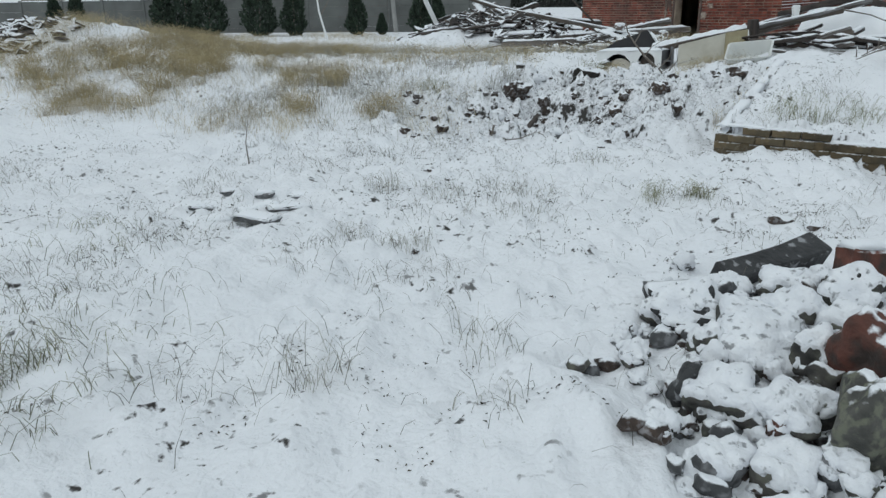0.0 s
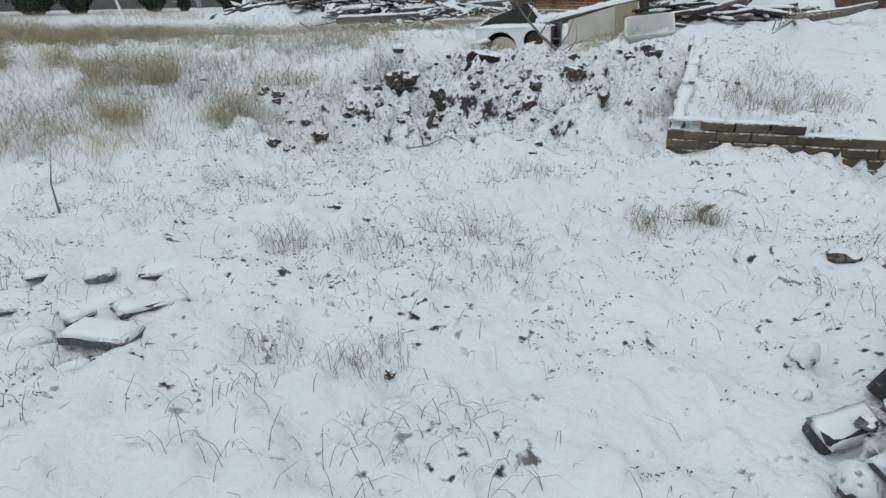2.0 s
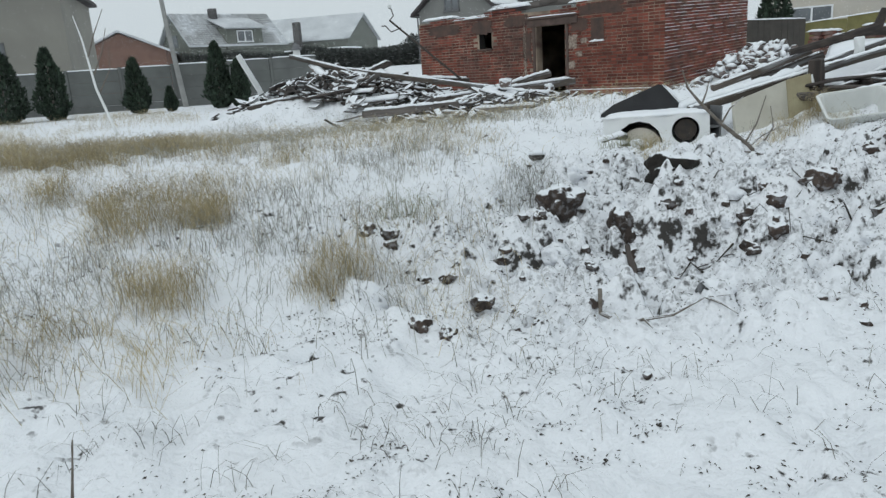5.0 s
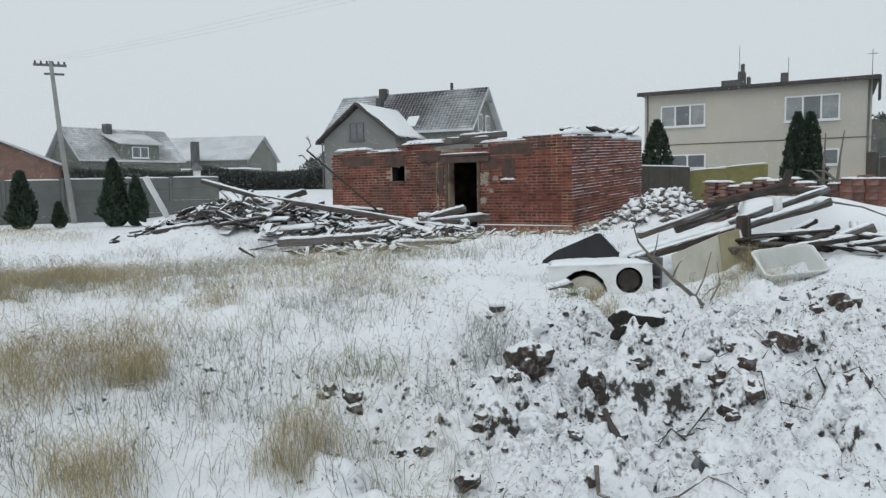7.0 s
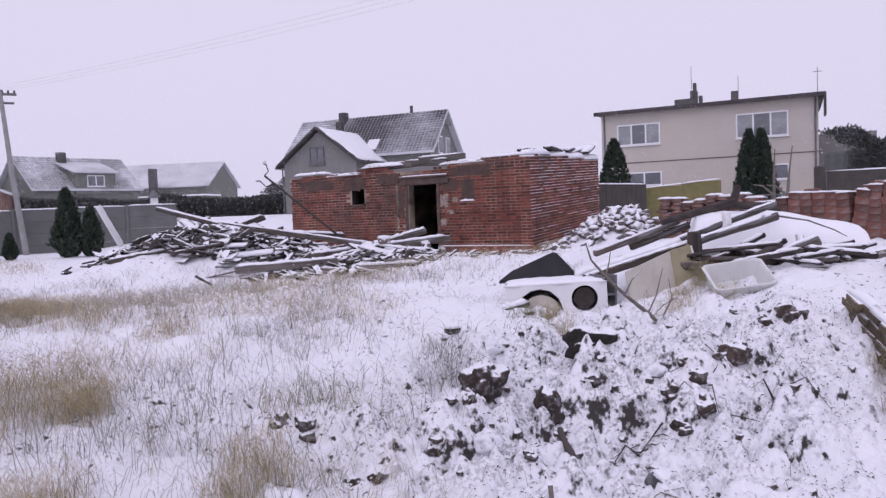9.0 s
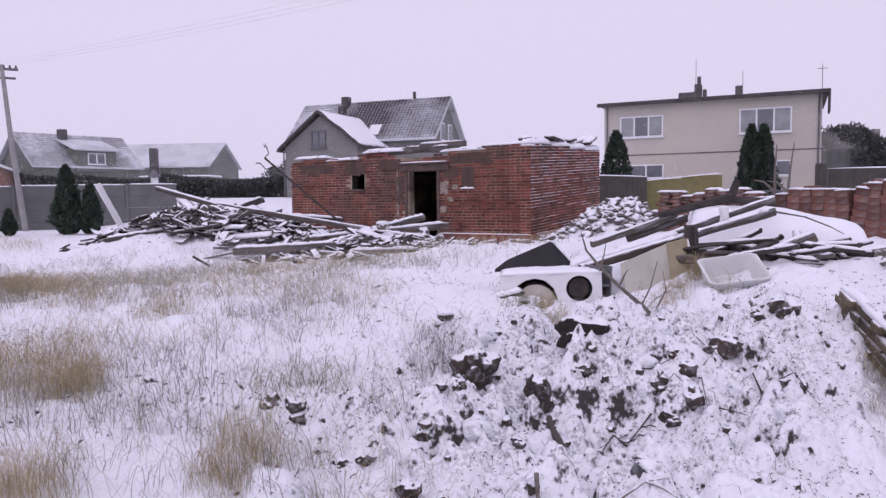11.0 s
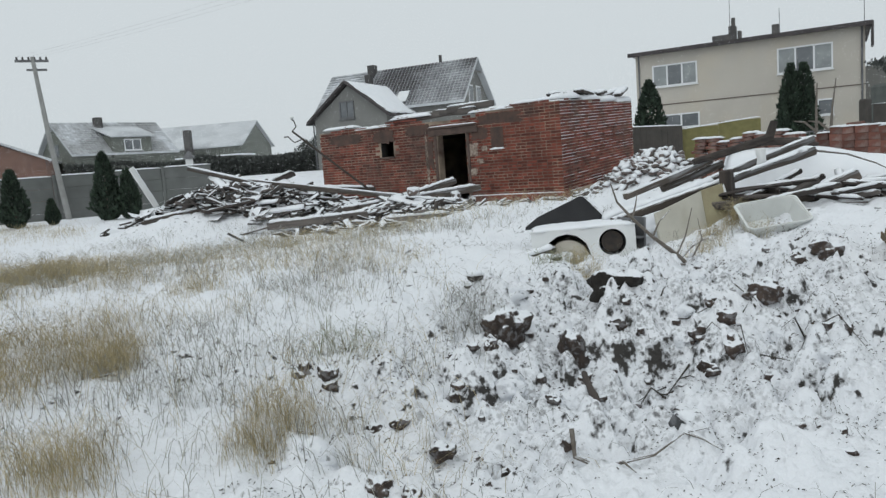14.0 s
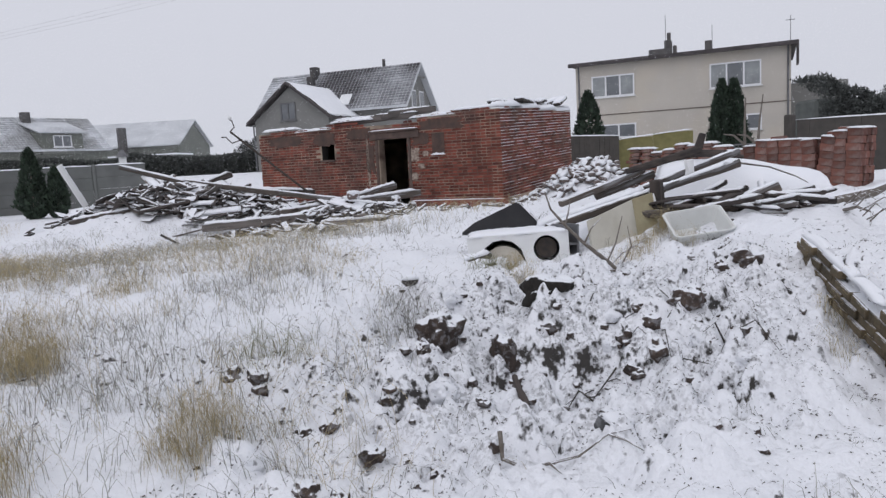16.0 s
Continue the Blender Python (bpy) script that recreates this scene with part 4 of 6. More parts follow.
def log(pts, radii, label, seed):
    ob = thing("log", Matrix.Identity(4), label, "log", "logs in the scrap heap")
    part("trunk", tube(pts, radii, 10, 0.12, seed), M_BARK, ob)
    return ob


log([(4.55, 10.02, 0.97), (5.0, 9.75, 1.0), (5.5, 9.35, 0.98), (5.9, 9.15, 0.98)], [0.09, 0.085, 0.075, 0.05], "snow-covered log lying in the scrap heap", 1)
log([(5.35, 9.85, 1.02), (5.9, 9.6, 1.09), (6.5, 9.42, 1.17), (6.9, 9.4, 1.25)], [0.07, 0.07, 0.06, 0.03], "bare snow-topped bough lying by the heap", 2)
log([(4.1, 10.5, 0.92), (4.9, 10.4, 0.98), (5.8, 10.1, 1.0)], [0.05, 0.05, 0.04], "snow-covered log lying in the scrap heap", 3)
log([(4.3, 10.7, 0.95), (5.0, 10.85, 1.1), (5.8, 10.6, 1.06)], [0.05, 0.05, 0.04], "snow-covered log lying in the scrap heap", 4)

basin = thing("basin", pose(4.0, 9.66, 0.9, 30, -6, -30) @ Matrix.Scale(1.05, 4), "white plastic basin lying tilted in the snow", "basin")
bw = bmesh.new()
rings = []
for z, s in ((0.0, 0.8), (0.2, 1.0), (0.2, 1.06), (0.185, 1.06), (0.19, 0.96), (0.02, 0.77)):
    rings.append([bw.verts.new((0.25 * s * cx, 0.18 * s * cy, z)) for cx, cy in ((-1, -0.85), (-0.85, -1), (0.85, -1), (1, -0.85), (1, 0.85), (0.85, 1), (-0.85, 1), (-1, 0.85))])
for u, v in zip(rings, rings[1:]):
    for k in range(8):
        bw.faces.new((u[k], u[(k + 1) % 8], v[(k + 1) % 8], v[k]))
bw.faces.new(list(reversed(rings[0])))
bw.faces.new(rings[-1])
bmesh.ops.recalc_face_normals(bw, faces=bw.faces[:])
part("tub", bw, M_BASIN, basin)

# the snow-laden sheet over a stack
sheet = thing("covered_stack", Matrix.Identity(4), "snow-laden sheet over a low stack behind the timbers", "covered stack")
u, v = np.meshgrid(np.linspace(0, 1, 41), np.linspace(0, 1, 21), indexing="ij")
P0, P1 = np.array([5.5, 11.6]), np.array([7.0, 10.12])
W = np.array([0.72, 0.72])
xy = P0 + (P1 - P0) * u[..., None] + W * (v[..., None] - 0.25) * 1.3
zz = 1.02 + (0.58 - 0.26 * np.clip((u - 0.42) / 0.58, 0, 1) ** 1.5) * (1 - np.abs(2 * v - 1) ** 3.2) ** 0.6 * sm(0, 0.04, u) * (1 - sm(0.94, 1, u)) + 0.05 * (vnoise(u * 7, v * 4, 2) - 0.5)
me = mesh_from("sheet", np.concatenate([xy, zz[..., None]], -1).reshape(-1, 3), [(i * 21 + j, (i + 1) * 21 + j, (i + 1) * 21 + j + 1, i * 21 + j + 1) for i in range(40) for j in range(20)], M_SNOW, True)
me.flip_normals() if me.polygons[400].normal.z < 0 else None
part("sheet", me, None, sheet)

# ---------------------------------------------------------------- stacked bricks behind
UB = to_mesh("brick", box(0.245, 0.12, 0.112, 0.008, (0, 0, 0), 0.006, 2, 0), M_RECLAIM)
UF = to_mesh("brick", box(0.245, 0.12, 0.063, 0.008, (0, 0, 0), 0.006, 3, 0), M_RECLAIM)
SC = [pillow(0.25, 0.14, 0.028, 80 + k, 0.03, 0.5) for k in range(3)]
S0, S1 = Vector((9.95, 13.9, 0)), Vector((9.75, 11.3, 0))
sd = (S1 - S0)
for c in range(11):
    p = S0 + sd * ((c + 0.5) / 11)
    lean = rnd.uniform(-3, 3) + (5 if c > 7 else 0)
    col = thing("brick_stack", pose(p.x, p.y, gz(p.x, p.y) - 0.04, 0, 0, math.degrees(math.atan2(sd.y, sd.x)) + rnd.uniform(-3, 3)) @ pose(0, 0, 0, rnd.uniform(-2, 2), lean, 0), "leaning stack of reclaimed red bricks capped with snow", "brick stack", "stacks of bricks")
    layers = 6 if c < 3 else 7 if c < 9 else 8
    for k in range(layers):
        for row in range(3):
            part("brick", UB, None, col, "", pose(rnd.uniform(-0.015, 0.015), (row - 1) * 0.125, k * 0.115, 0, 0, rnd.uniform(-2, 2)))
    for row in range(3):
        part("snow", SC[row], None, col, "", pose(0, (row - 1) * 0.125, layers * 0.115 - 0.004))
    if c in (4, 8, 9):
        part("brick", UF, None, col, "", pose(0.02, 0, layers * 0.115, 0, 0, 15))
for c in range(8):
    x, y = 9.75 + 0.03 * c, 16.0 - 0.28 * c
    col = thing("brick_stack", pose(x, y, gz(x, y) - 0.05, 0, 0, -86 + rnd.uniform(-5, 5)), "loose stack of flat bricks under thick snow", "brick stack", "stacks of bricks")
    layers = rnd.choice((11, 12, 12, 13))
    for k in range(layers):
        off = rnd.uniform(-0.04, 0.04)
        for row in range(2):
            b = part("brick", UF, None, col, "", pose(off + rnd.uniform(-0.04, 0.04), (row - 0.5) * 0.13, k * 0.074, rnd.uniform(-3, 3), rnd.uniform(-4, 4), rnd.uniform(-14, 14)))
        if k % 2:
            part("snow", SC[k % 3], None, col, "", pose(off + 0.02, 0.02, k * 0.074 + 0.055))
    part("snow_cap", pillow(0.29, 0.3, 0.04, c, 0.04, 0.6), None, col, "", pose(0, 0, layers * 0.074 - 0.01))

# ---------------------------------------------------------------- fences and boundary
def concrete_fence():
    f = thing("concrete_fence", Matrix.Identity(4), "grey precast concrete panel fence with snowy tops", "fence", kind="structure")
    for k in range(20):
        x0 = 3.45 - 2.05 * (k + 1)
        zb = 0.42 + 0.012 * (x0 + 4)
        part("post", box(0.12, 0.14, 2.0, 0.01, (x0, 38.0, zb)), M_FENCE, f)
        for r_ in range(4):
            part("panel", box(1.92, 0.05, 0.48, 0.01, (x0 + 1.02, 38.0, zb + 0.02 + r_ * 0.485)), M_FENCE, f)
        part("snow", pillow(1.95, 0.1, 0.05, k), None, f, "", pose(x0 + 1.02, 38.0, zb + 1.95))


concrete_fence()


def board_fence(p, q, z0, z1a, z1b, mat, name, label, n, thick=0.03, gap=0.006):
    p, q = Vector((*p, 0)), Vector((*q, 0))
    d = q - p
    yaw = math.degrees(math.atan2(d.y, d.x))
    f = thing(name, pose(p.x, p.y, 0, 0, 0, yaw), label, "fence", kind="structure")
    L = d.length
    for k in range(n):
        h = z1a + (z1b - z1a) * (k + 0.5) / n - z0
        part("board", box(L / n - gap, thick, h, 0.004, (L / n * (k + 0.5), 0, z0), 0.004, k), mat, f)
    part("snow", pillow(L, 0.08, 0.04, 3), None, f, "", pose(L / 2, 0, (z1a + z1b) / 2 - 0.005, 0, -math.degrees(math.atan2(z1b - z1a, L)), 0))
    return f


board_fence((14.6, 24.3), (16.5, 23.4), 0.5, 2.42, 2.34, M_PLANKFENCE, "board_gate", "weathered dark board fence by the ruin", 12)
board_fence((16.66, 23.8), (18.5, 21.95), 0.5, 2.2, 2.42, M_OSB, "panel_fence", "mossy yellow-green board fence panel", 2, 0.03)
board_fence((18.85, 18.4), (24.3, 10.0), 0.5, 2.44, 2.34, M_PLANKFENCE, "dark_fence", "dark brown board fence with snow on top", 30)
gate_post = thing("gate_post", pose(18.72, 18.55, 0.5), "round-topped grey gate post", "post")
part("post", box(0.26, 0.26, 2.1, 0.04), M_PLANKFENCE, gate_post)
rail = thing("wire_fence", Matrix.Identity(4), "thin metal fence before the house", "fence", kind="structure")
for k in range(26):
    t = k / 25
    part("bar", box(0.025, 0.025, 0.8, 0, (18.6 + 0.6 * t * 1.2, 22.0 - 3.1 * t, 1.0)), M_STEEL, rail)
part("top_rail", tube([(18.6, 22.0, 1.8), (19.32, 18.9, 1.8)], [0.025, 0.025], 6, 0), M_STEEL, rail)


# ---------------------------------------------------------------- conifers and hedges
def leaf_cloud(n, place, size, seed):
    """n small triangular sprays; place(r) returns point and outward direction."""
    r = np.random.default_rng(seed)
    P, D = place(r, n)
    a = r.normal(size=(n, 3))
    a /= np.linalg.norm(a, axis=1)[:, None]
    b = np.cross(D, a)
    b /= np.linalg.norm(b, axis=1)[:, None] + 1e-9
    s = size * r.uniform(0.6, 1.5, n)[:, None]
    v = np.stack([P - b * s * 0.45, P + b * s * 0.45, P + D * s * 1.2], 1).reshape(-1, 3)
    return v.tolist(), np.arange(3 * n).reshape(n, 3).tolist()


def thuja(x, y, h, r0, seed, zbase=None, label="dark conical thuja dusted with snow", n=2600):
    z0 = gz(x, y) - 0.05 if zbase is None else zbase
    ob = thing("thuja", pose(x, y, z0), label, "conifer", "thujas along the fence")

    def place(r, k):
        t = r.random(k) ** 1.25
        ang = r.random(k) * math.tau
        prof = (0.35 + 0.65 * np.clip(t / 0.18, 0, 1)) * (1 - t) ** 0.62
        lob = 1 + 0.22 * np.sin(ang * 3 + seed) * np.cos(t * 9 + seed) + 0.12 * np.sin(ang * 7 + t * 20)
        rad = r0 * prof * lob * (0.55 + 0.45 * np.sqrt(r.random(k)))
        P = np.stack([rad * np.cos(ang), rad * np.sin(ang), 0.08 + t * h * 0.97], -1)
        D = np.stack([np.cos(ang) * 0.5, np.sin(ang) * 0.5, 0.9 + 0 * ang], -1)
        D += r.normal(size=D.shape) * 0.3
        return P, D / np.linalg.norm(D, axis=1)[:, None]

    v, f = leaf_cloud(n, place, 0.055 + 0.02 * h, seed)
    part("crown", mesh_from("crown", v, f, M_THUJA), None, ob)
    part("trunk", tube([(0, 0, 0), (0, 0, h * 0.5), (0.02, 0, h * 0.9)], [0.05, 0.035, 0.01], 6), M_BARK, ob)
    return ob


for x, h, r0, sd in ((-16.8, 1.7, 0.45, 1), (-15.9, 1.8, 0.5, 2), (-12.3, 2.6, 0.55, 3), (-11.3, 3.0, 0.75, 4), (-10.2, 2.7, 0.85, 5), (-7.95, 2.5, 0.85, 6), (-6.5, 2.4, 0.62, 7), (-3.8, 1.95, 0.52, 8), (-2.7, 0.85, 0.25, 9), (-0.95, 2.35, 0.55, 10), (-0.25, 1.7, 0.42, 11)):
    thuja(x, 33.0 + 0.3 * math.sin(sd * 5), h, r0, sd)
DC = "tall dark clipped conifer beside the house"
thuja(23.75, 32.9, 3.6, 0.95, 21, 1.3, DC, 4200)
thuja(28.7, 28.8, 4.2, 0.8, 22, 0.8, DC, 5200)
thuja(29.05, 28.4, 4.2, 0.8, 23, 0.8, DC, 5200)


def hedge(p, q, z0, z1, depth, seed, name, label, n, size=0.16, crown=0.12):
    p, q = np.array([*p, 0.0]), np.array([*q, 0.0])
    ob = thing(name, Matrix.Identity(4), label, "hedge", kind="stuff")

    def place(r, k):
        t = r.random(k)
        side = r.random(k) < 0.7
        zt = z1 + crown * 4 * (vnoise(t * np.linalg.norm(q - p) * 0.7, seed + 0 * t, 1) - 0.5)
        nrm = np.array([(q - p)[1], -(q - p)[0], 0]) / np.linalg.norm(q - p)
        off = np.where(side, depth * 0.5, (r.random(k) - 0.5) * depth) + r.normal(size=k) * 0.1
        z = np.where(side, z0 + (zt - z0) * r.random(k), zt + r.normal(size=k) * 0.06)
        P = p + (q - p) * t[:, None] + nrm * off[:, None]
        P[:, 2] = z
        D = np.where(side[:, None], nrm, np.array([0, 0, 1.0])) + r.normal(size=(k, 3)) * 0.5
        return P, D / np.linalg.norm(D, axis=1)[:, None]

    v, f = leaf_cloud(n, place, size, seed)
    part("foliage", mesh_from("foliage", v, f, M_HEDGE), None, ob)
    d = q - p
    L = float(np.linalg.norm(d))
    part("inner_growth", box(L, depth * 0.7, z1 - z0 - 0.15, 0.1, (0, 0, 0), 0.05, seed, 6), M_HEDGE, ob, "", Matrix.Translation(((p[0] + q[0]) / 2, (p[1] + q[1]) / 2, z0)) @ pose(0, 0, 0, 0, 0, math.degrees(math.atan2(d[1], d[0]))))


hedge((-2.5, 50), (11.4, 48.6), 0.6, 2.95, 1.2, 31, "hedge", "long dark clipped hedge behind the field", 20000, 0.11)
hedge((24.5, 21.8), (36, 15), 0.8, 3.45, 2.2, 32, "tall_hedge", "tall dark evergreen hedge behind the fence", 36000, 0.08, 0.5)


# ---------------------------------------------------------------- houses
def window(parent, x, z, w, h, panes, y=0.0, frame_mat=M_PVC, curtain=True, label="white framed window with net curtains"):
    """Set in the plane y of its parent's local frame; the outside is towards -y."""
    cells = [(-w / 2 + w * k / panes + (0.07 if k == 0 else 0.04), -w / 2 + w * (k + 1) / panes - (0.07 if k == panes - 1 else 0.04)) for k in range(panes)]
    wd = part("window", plate(w, h, [[(a, 0.07), (b, 0.07), (b, h - 0.07), (a, h - 0.07)] for a, b in cells], 0.06, frame_mat, "window"), None, parent, label, pose(x, y - 0.03, z))
    for k in range(panes):
        part("pane", box(w / panes - 0.06, 0.02, h - 0.1, 0, (-w / 2 + w * (k + 0.5) / panes, 0.022, 0.05)), M_GLASS if not curtain else M_CURTAIN if k % 2 == 0 else M_GLASS, wd)
    part("sill", box(w + 0.12, 0.14, 0.05, 0, (0, -0.04, -0.06)), frame_mat, wd)


def flat_house():
    H = thing("flat_roofed_house", pose(30.55, 33.1, 0, 0, 0, -54.9), "two-storey cream rendered house with a flat dark roof", "house")
    # local x runs along the facade, y away from the viewer's side
    part("wall", box(11.3, 8.0, 6.1, 0.02, (-0.06, 4.0, 0.8)), M_CREAMWALL, H, "cream rendered wall")
    part("roof", box(11.9, 8.8, 0.12, 0.02, (-0.06, 4.0, 6.86)), M_FELT, H, "dark flat roof with an overhang")
    part("fascia", box(11.96, 0.06, 0.22, 0.01, (-0.06, -0.43, 6.77)), M_FELT, H)
    part("verge_board", box(0.1, 1.1, 1.15, 0.01, (5.9, 0.1, 5.8)), M_FELT, H, "dark boarded roof end")
    part("snow", pillow(11.7, 8.6, 0.06, 5, 0.3), None, H, "", pose(-0.06, 4.0, 6.97))
    part("storey_band", box(11.3, 0.03, 0.04, 0, (-0.06, -0.018, 3.96)), M_LINTEL, H)
    window(H, -3.58, 4.98, 2.41, 1.2, 3)
    window(H, 2.9, 4.93, 2.56, 1.31, 3)
    window(H, -3.3, 2.62, 1.95, 0.8, 2, curtain=False)
    window(H, 3.82, 2.62, 0.75, 0.83, 1, curtain=False)
    part("downpipe", tube([(-5.52, -0.06, 0.8), (-5.52, -0.06, 6.8)], [0.05, 0.05], 8, 0), M_STEEL, H, "grey rain pipe")
    part("downpipe", tube([(5.45, -0.06, 0.8), (5.45, -0.06, 6.8)], [0.05, 0.05], 8, 0), M_STEEL, H, "grey rain pipe")
    part("chimney", box(1.2, 0.9, 0.6, 0.03, (-1.18, 2.0, 6.95)), M_CHIMNEY, H, "dark roof chimney block")
    stack = part("chimney", box(0.38, 0.6, 1.05, 0.03, (-0.74, 2.0, 6.95)), M_CHIMNEY, H)
    part("chimney_pot", box(0.2, 0.2, 0.45, 0.02, (-0.7, 2.0, 8.0)), M_CHIMNEY, stack)
    part("chimney", box(0.2, 0.3, 0.75, 0.03, (-0.38, 2.0, 6.95)), M_CHIMNEY, H)
    part("chimney", box(0.36, 0.5, 0.8, 0.03, (1.44, 2.0, 6.95)), M_CHIMNEY, H)
    part("annex", box(3.0, 5.0, 4.3, 0.02, (7.0, 6.0, 0.8)), M_GREYWALL, H, "grey side annex")
    for x, h in ((-0.83, 2.5), (1.66, 1.65), (5.6, 1.65)):
        a = part("aerial", tube([(x, 1.6, 6.9), (x, 1.6, 6.9 + h)], [0.022, 0.014], 5, 0), M_STEEL, H, "thin television aerial")
    part("aerial_arm", box(0.45, 0.03, 0.03, 0, (5.6, 1.6, 8.3)), M_STEEL, a)


flat_house()


def gable_roof(parent, x0, x1, y0, y1, ze, zr, mat, along="x", over=0.35, thick=0.14, name="roof"):
    """Two sloping slabs. along: the axis of the ridge."""
    bm = bmesh.new()
    c = (y0 + y1) / 2 if along == "x" else (x0 + x1) / 2
    half = (y1 - y0) / 2 if along == "x" else (x1 - x0) / 2
    slope = (zr - ze) / half
    a, b = (x0 - over, x1 + over) if along == "x" else (y0 - over, y1 + over)
    for sgn in (-1, 1):
        e, ez = c + sgn * (half + over), ze - slope * over
        ring = [(a, c, zr), (b, c, zr), (b, e, ez), (a, e, ez)]
        pts = [(p, q, z) if along == "x" else (q, p, z) for p, q, z in ring]
        lo = [bm.verts.new(p) for p in pts]
        hi = [bm.verts.new((p[0], p[1], p[2] + thick)) for p in pts]
        bm.faces.new(lo)
        bm.faces.new(hi)
        for k in range(4):
            bm.faces.new((lo[k], lo[(k + 1) % 4], hi[(k + 1) % 4], hi[k]))
    bmesh.ops.recalc_face_normals(bm, faces=bm.faces[:])
    return part(name, bm, mat, parent)


def gable_wall(parent, x0, x1, y0, y1, z0, ze, zr, mat, along="x"):
    bm = bmesh.new()
    cx, cy = (x0 + x1) / 2, (y0 + y1) / 2
    if along == "x":
        prof = [(y0, z0), (y1, z0), (y1, ze), (cy, zr), (y0, ze)]
        e = [[bm.verts.new((x, p[0], p[1])) for p in prof] for x in (x0, x1)]
    else:
        prof = [(x0, z0), (x1, z0), (x1, ze), (cx, zr), (x0, ze)]
        e = [[bm.verts.new((p[0], y, p[1])) for p in prof] for y in (y0, y1)]
    for k in e:
        bm.faces.new(k)
    for k in range(5):
        bm.faces.new((e[0][k], e[0][(k + 1) % 5], e[1][(k + 1) % 5], e[1][k]))
    bmesh.ops.recalc_face_normals(bm, faces=bm.faces[:])
    return part("wall", bm, mat, parent, "rendered wall with a gable")


def tiles(parent, x0, x1, y_eave, z_eave, y_ridge, z_ridge, nx, nz, seed, mat=None):
    """Rows of roof tiles on one slope, the lower lip of each a little proud, snow lying between."""
    v, f = [], []
    r = random.Random(seed)
    dy, dz = (y_ridge - y_eave) / nz, (z_ridge - z_eave) / nz
    L = math.hypot(dy, dz)
    ny_, nz_ = -dz / L, dy / L
    if nz_ < 0:
        ny_, nz_ = -ny_, -nz_
    for j in range(nz):
        for i in range(nx):
            a, b = x0 + (x1 - x0) * i / nx + 0.02, x0 + (x1 - x0) * (i + 1) / nx - 0.02
            o = len(v)
            y0, z0, y1, z1 = y_eave + dy * j, z_eave + dz * j, y_eave + dy * (j + 0.86), z_eave + dz * (j + 0.86)
            lip = 0.05
            v += [(a, y0 + ny_ * lip, z0 + nz_ * lip), (b, y0 + ny_ * lip, z0 + nz_ * lip), (b, y1 + ny_ * 0.012, z1 + nz_ * 0.012), (a, y1 + ny_ * 0.012, z1 + nz_ * 0.012), (a, y0, z0), (b, y0, z0)]
            f += [(o, o + 1, o + 2, o + 3), (o + 4, o + 5, o + 1, o)]
    ob = part("tiles", mesh_from("tiles", v, f, mat or M_TILE_SNOW), None, parent, "dark roof tiles with snow between the rows")
    ob["kind"] = "stuff"
    return ob


M_TILE_SNOW = material("snow_dusted_tile", (0.10, 0.095, 0.10), (0.07, 0.065, 0.07), 3.0, 0.7, 0.2, 30.0, island=0.2, stain=(0.66, 0.68, 0.71), stain_scale=0.2, stain_amount=0.9, stain_from=0.4, stain_to=0.62)


M_TILE_WHITE = material("snowy_tile", (0.4, 0.405, 0.41), (0.3, 0.305, 0.31), 3.0, 0.7, 0.2, 30.0, island=0.2, stain=(0.66, 0.68, 0.71), stain_scale=0.3, stain_amount=0.9)


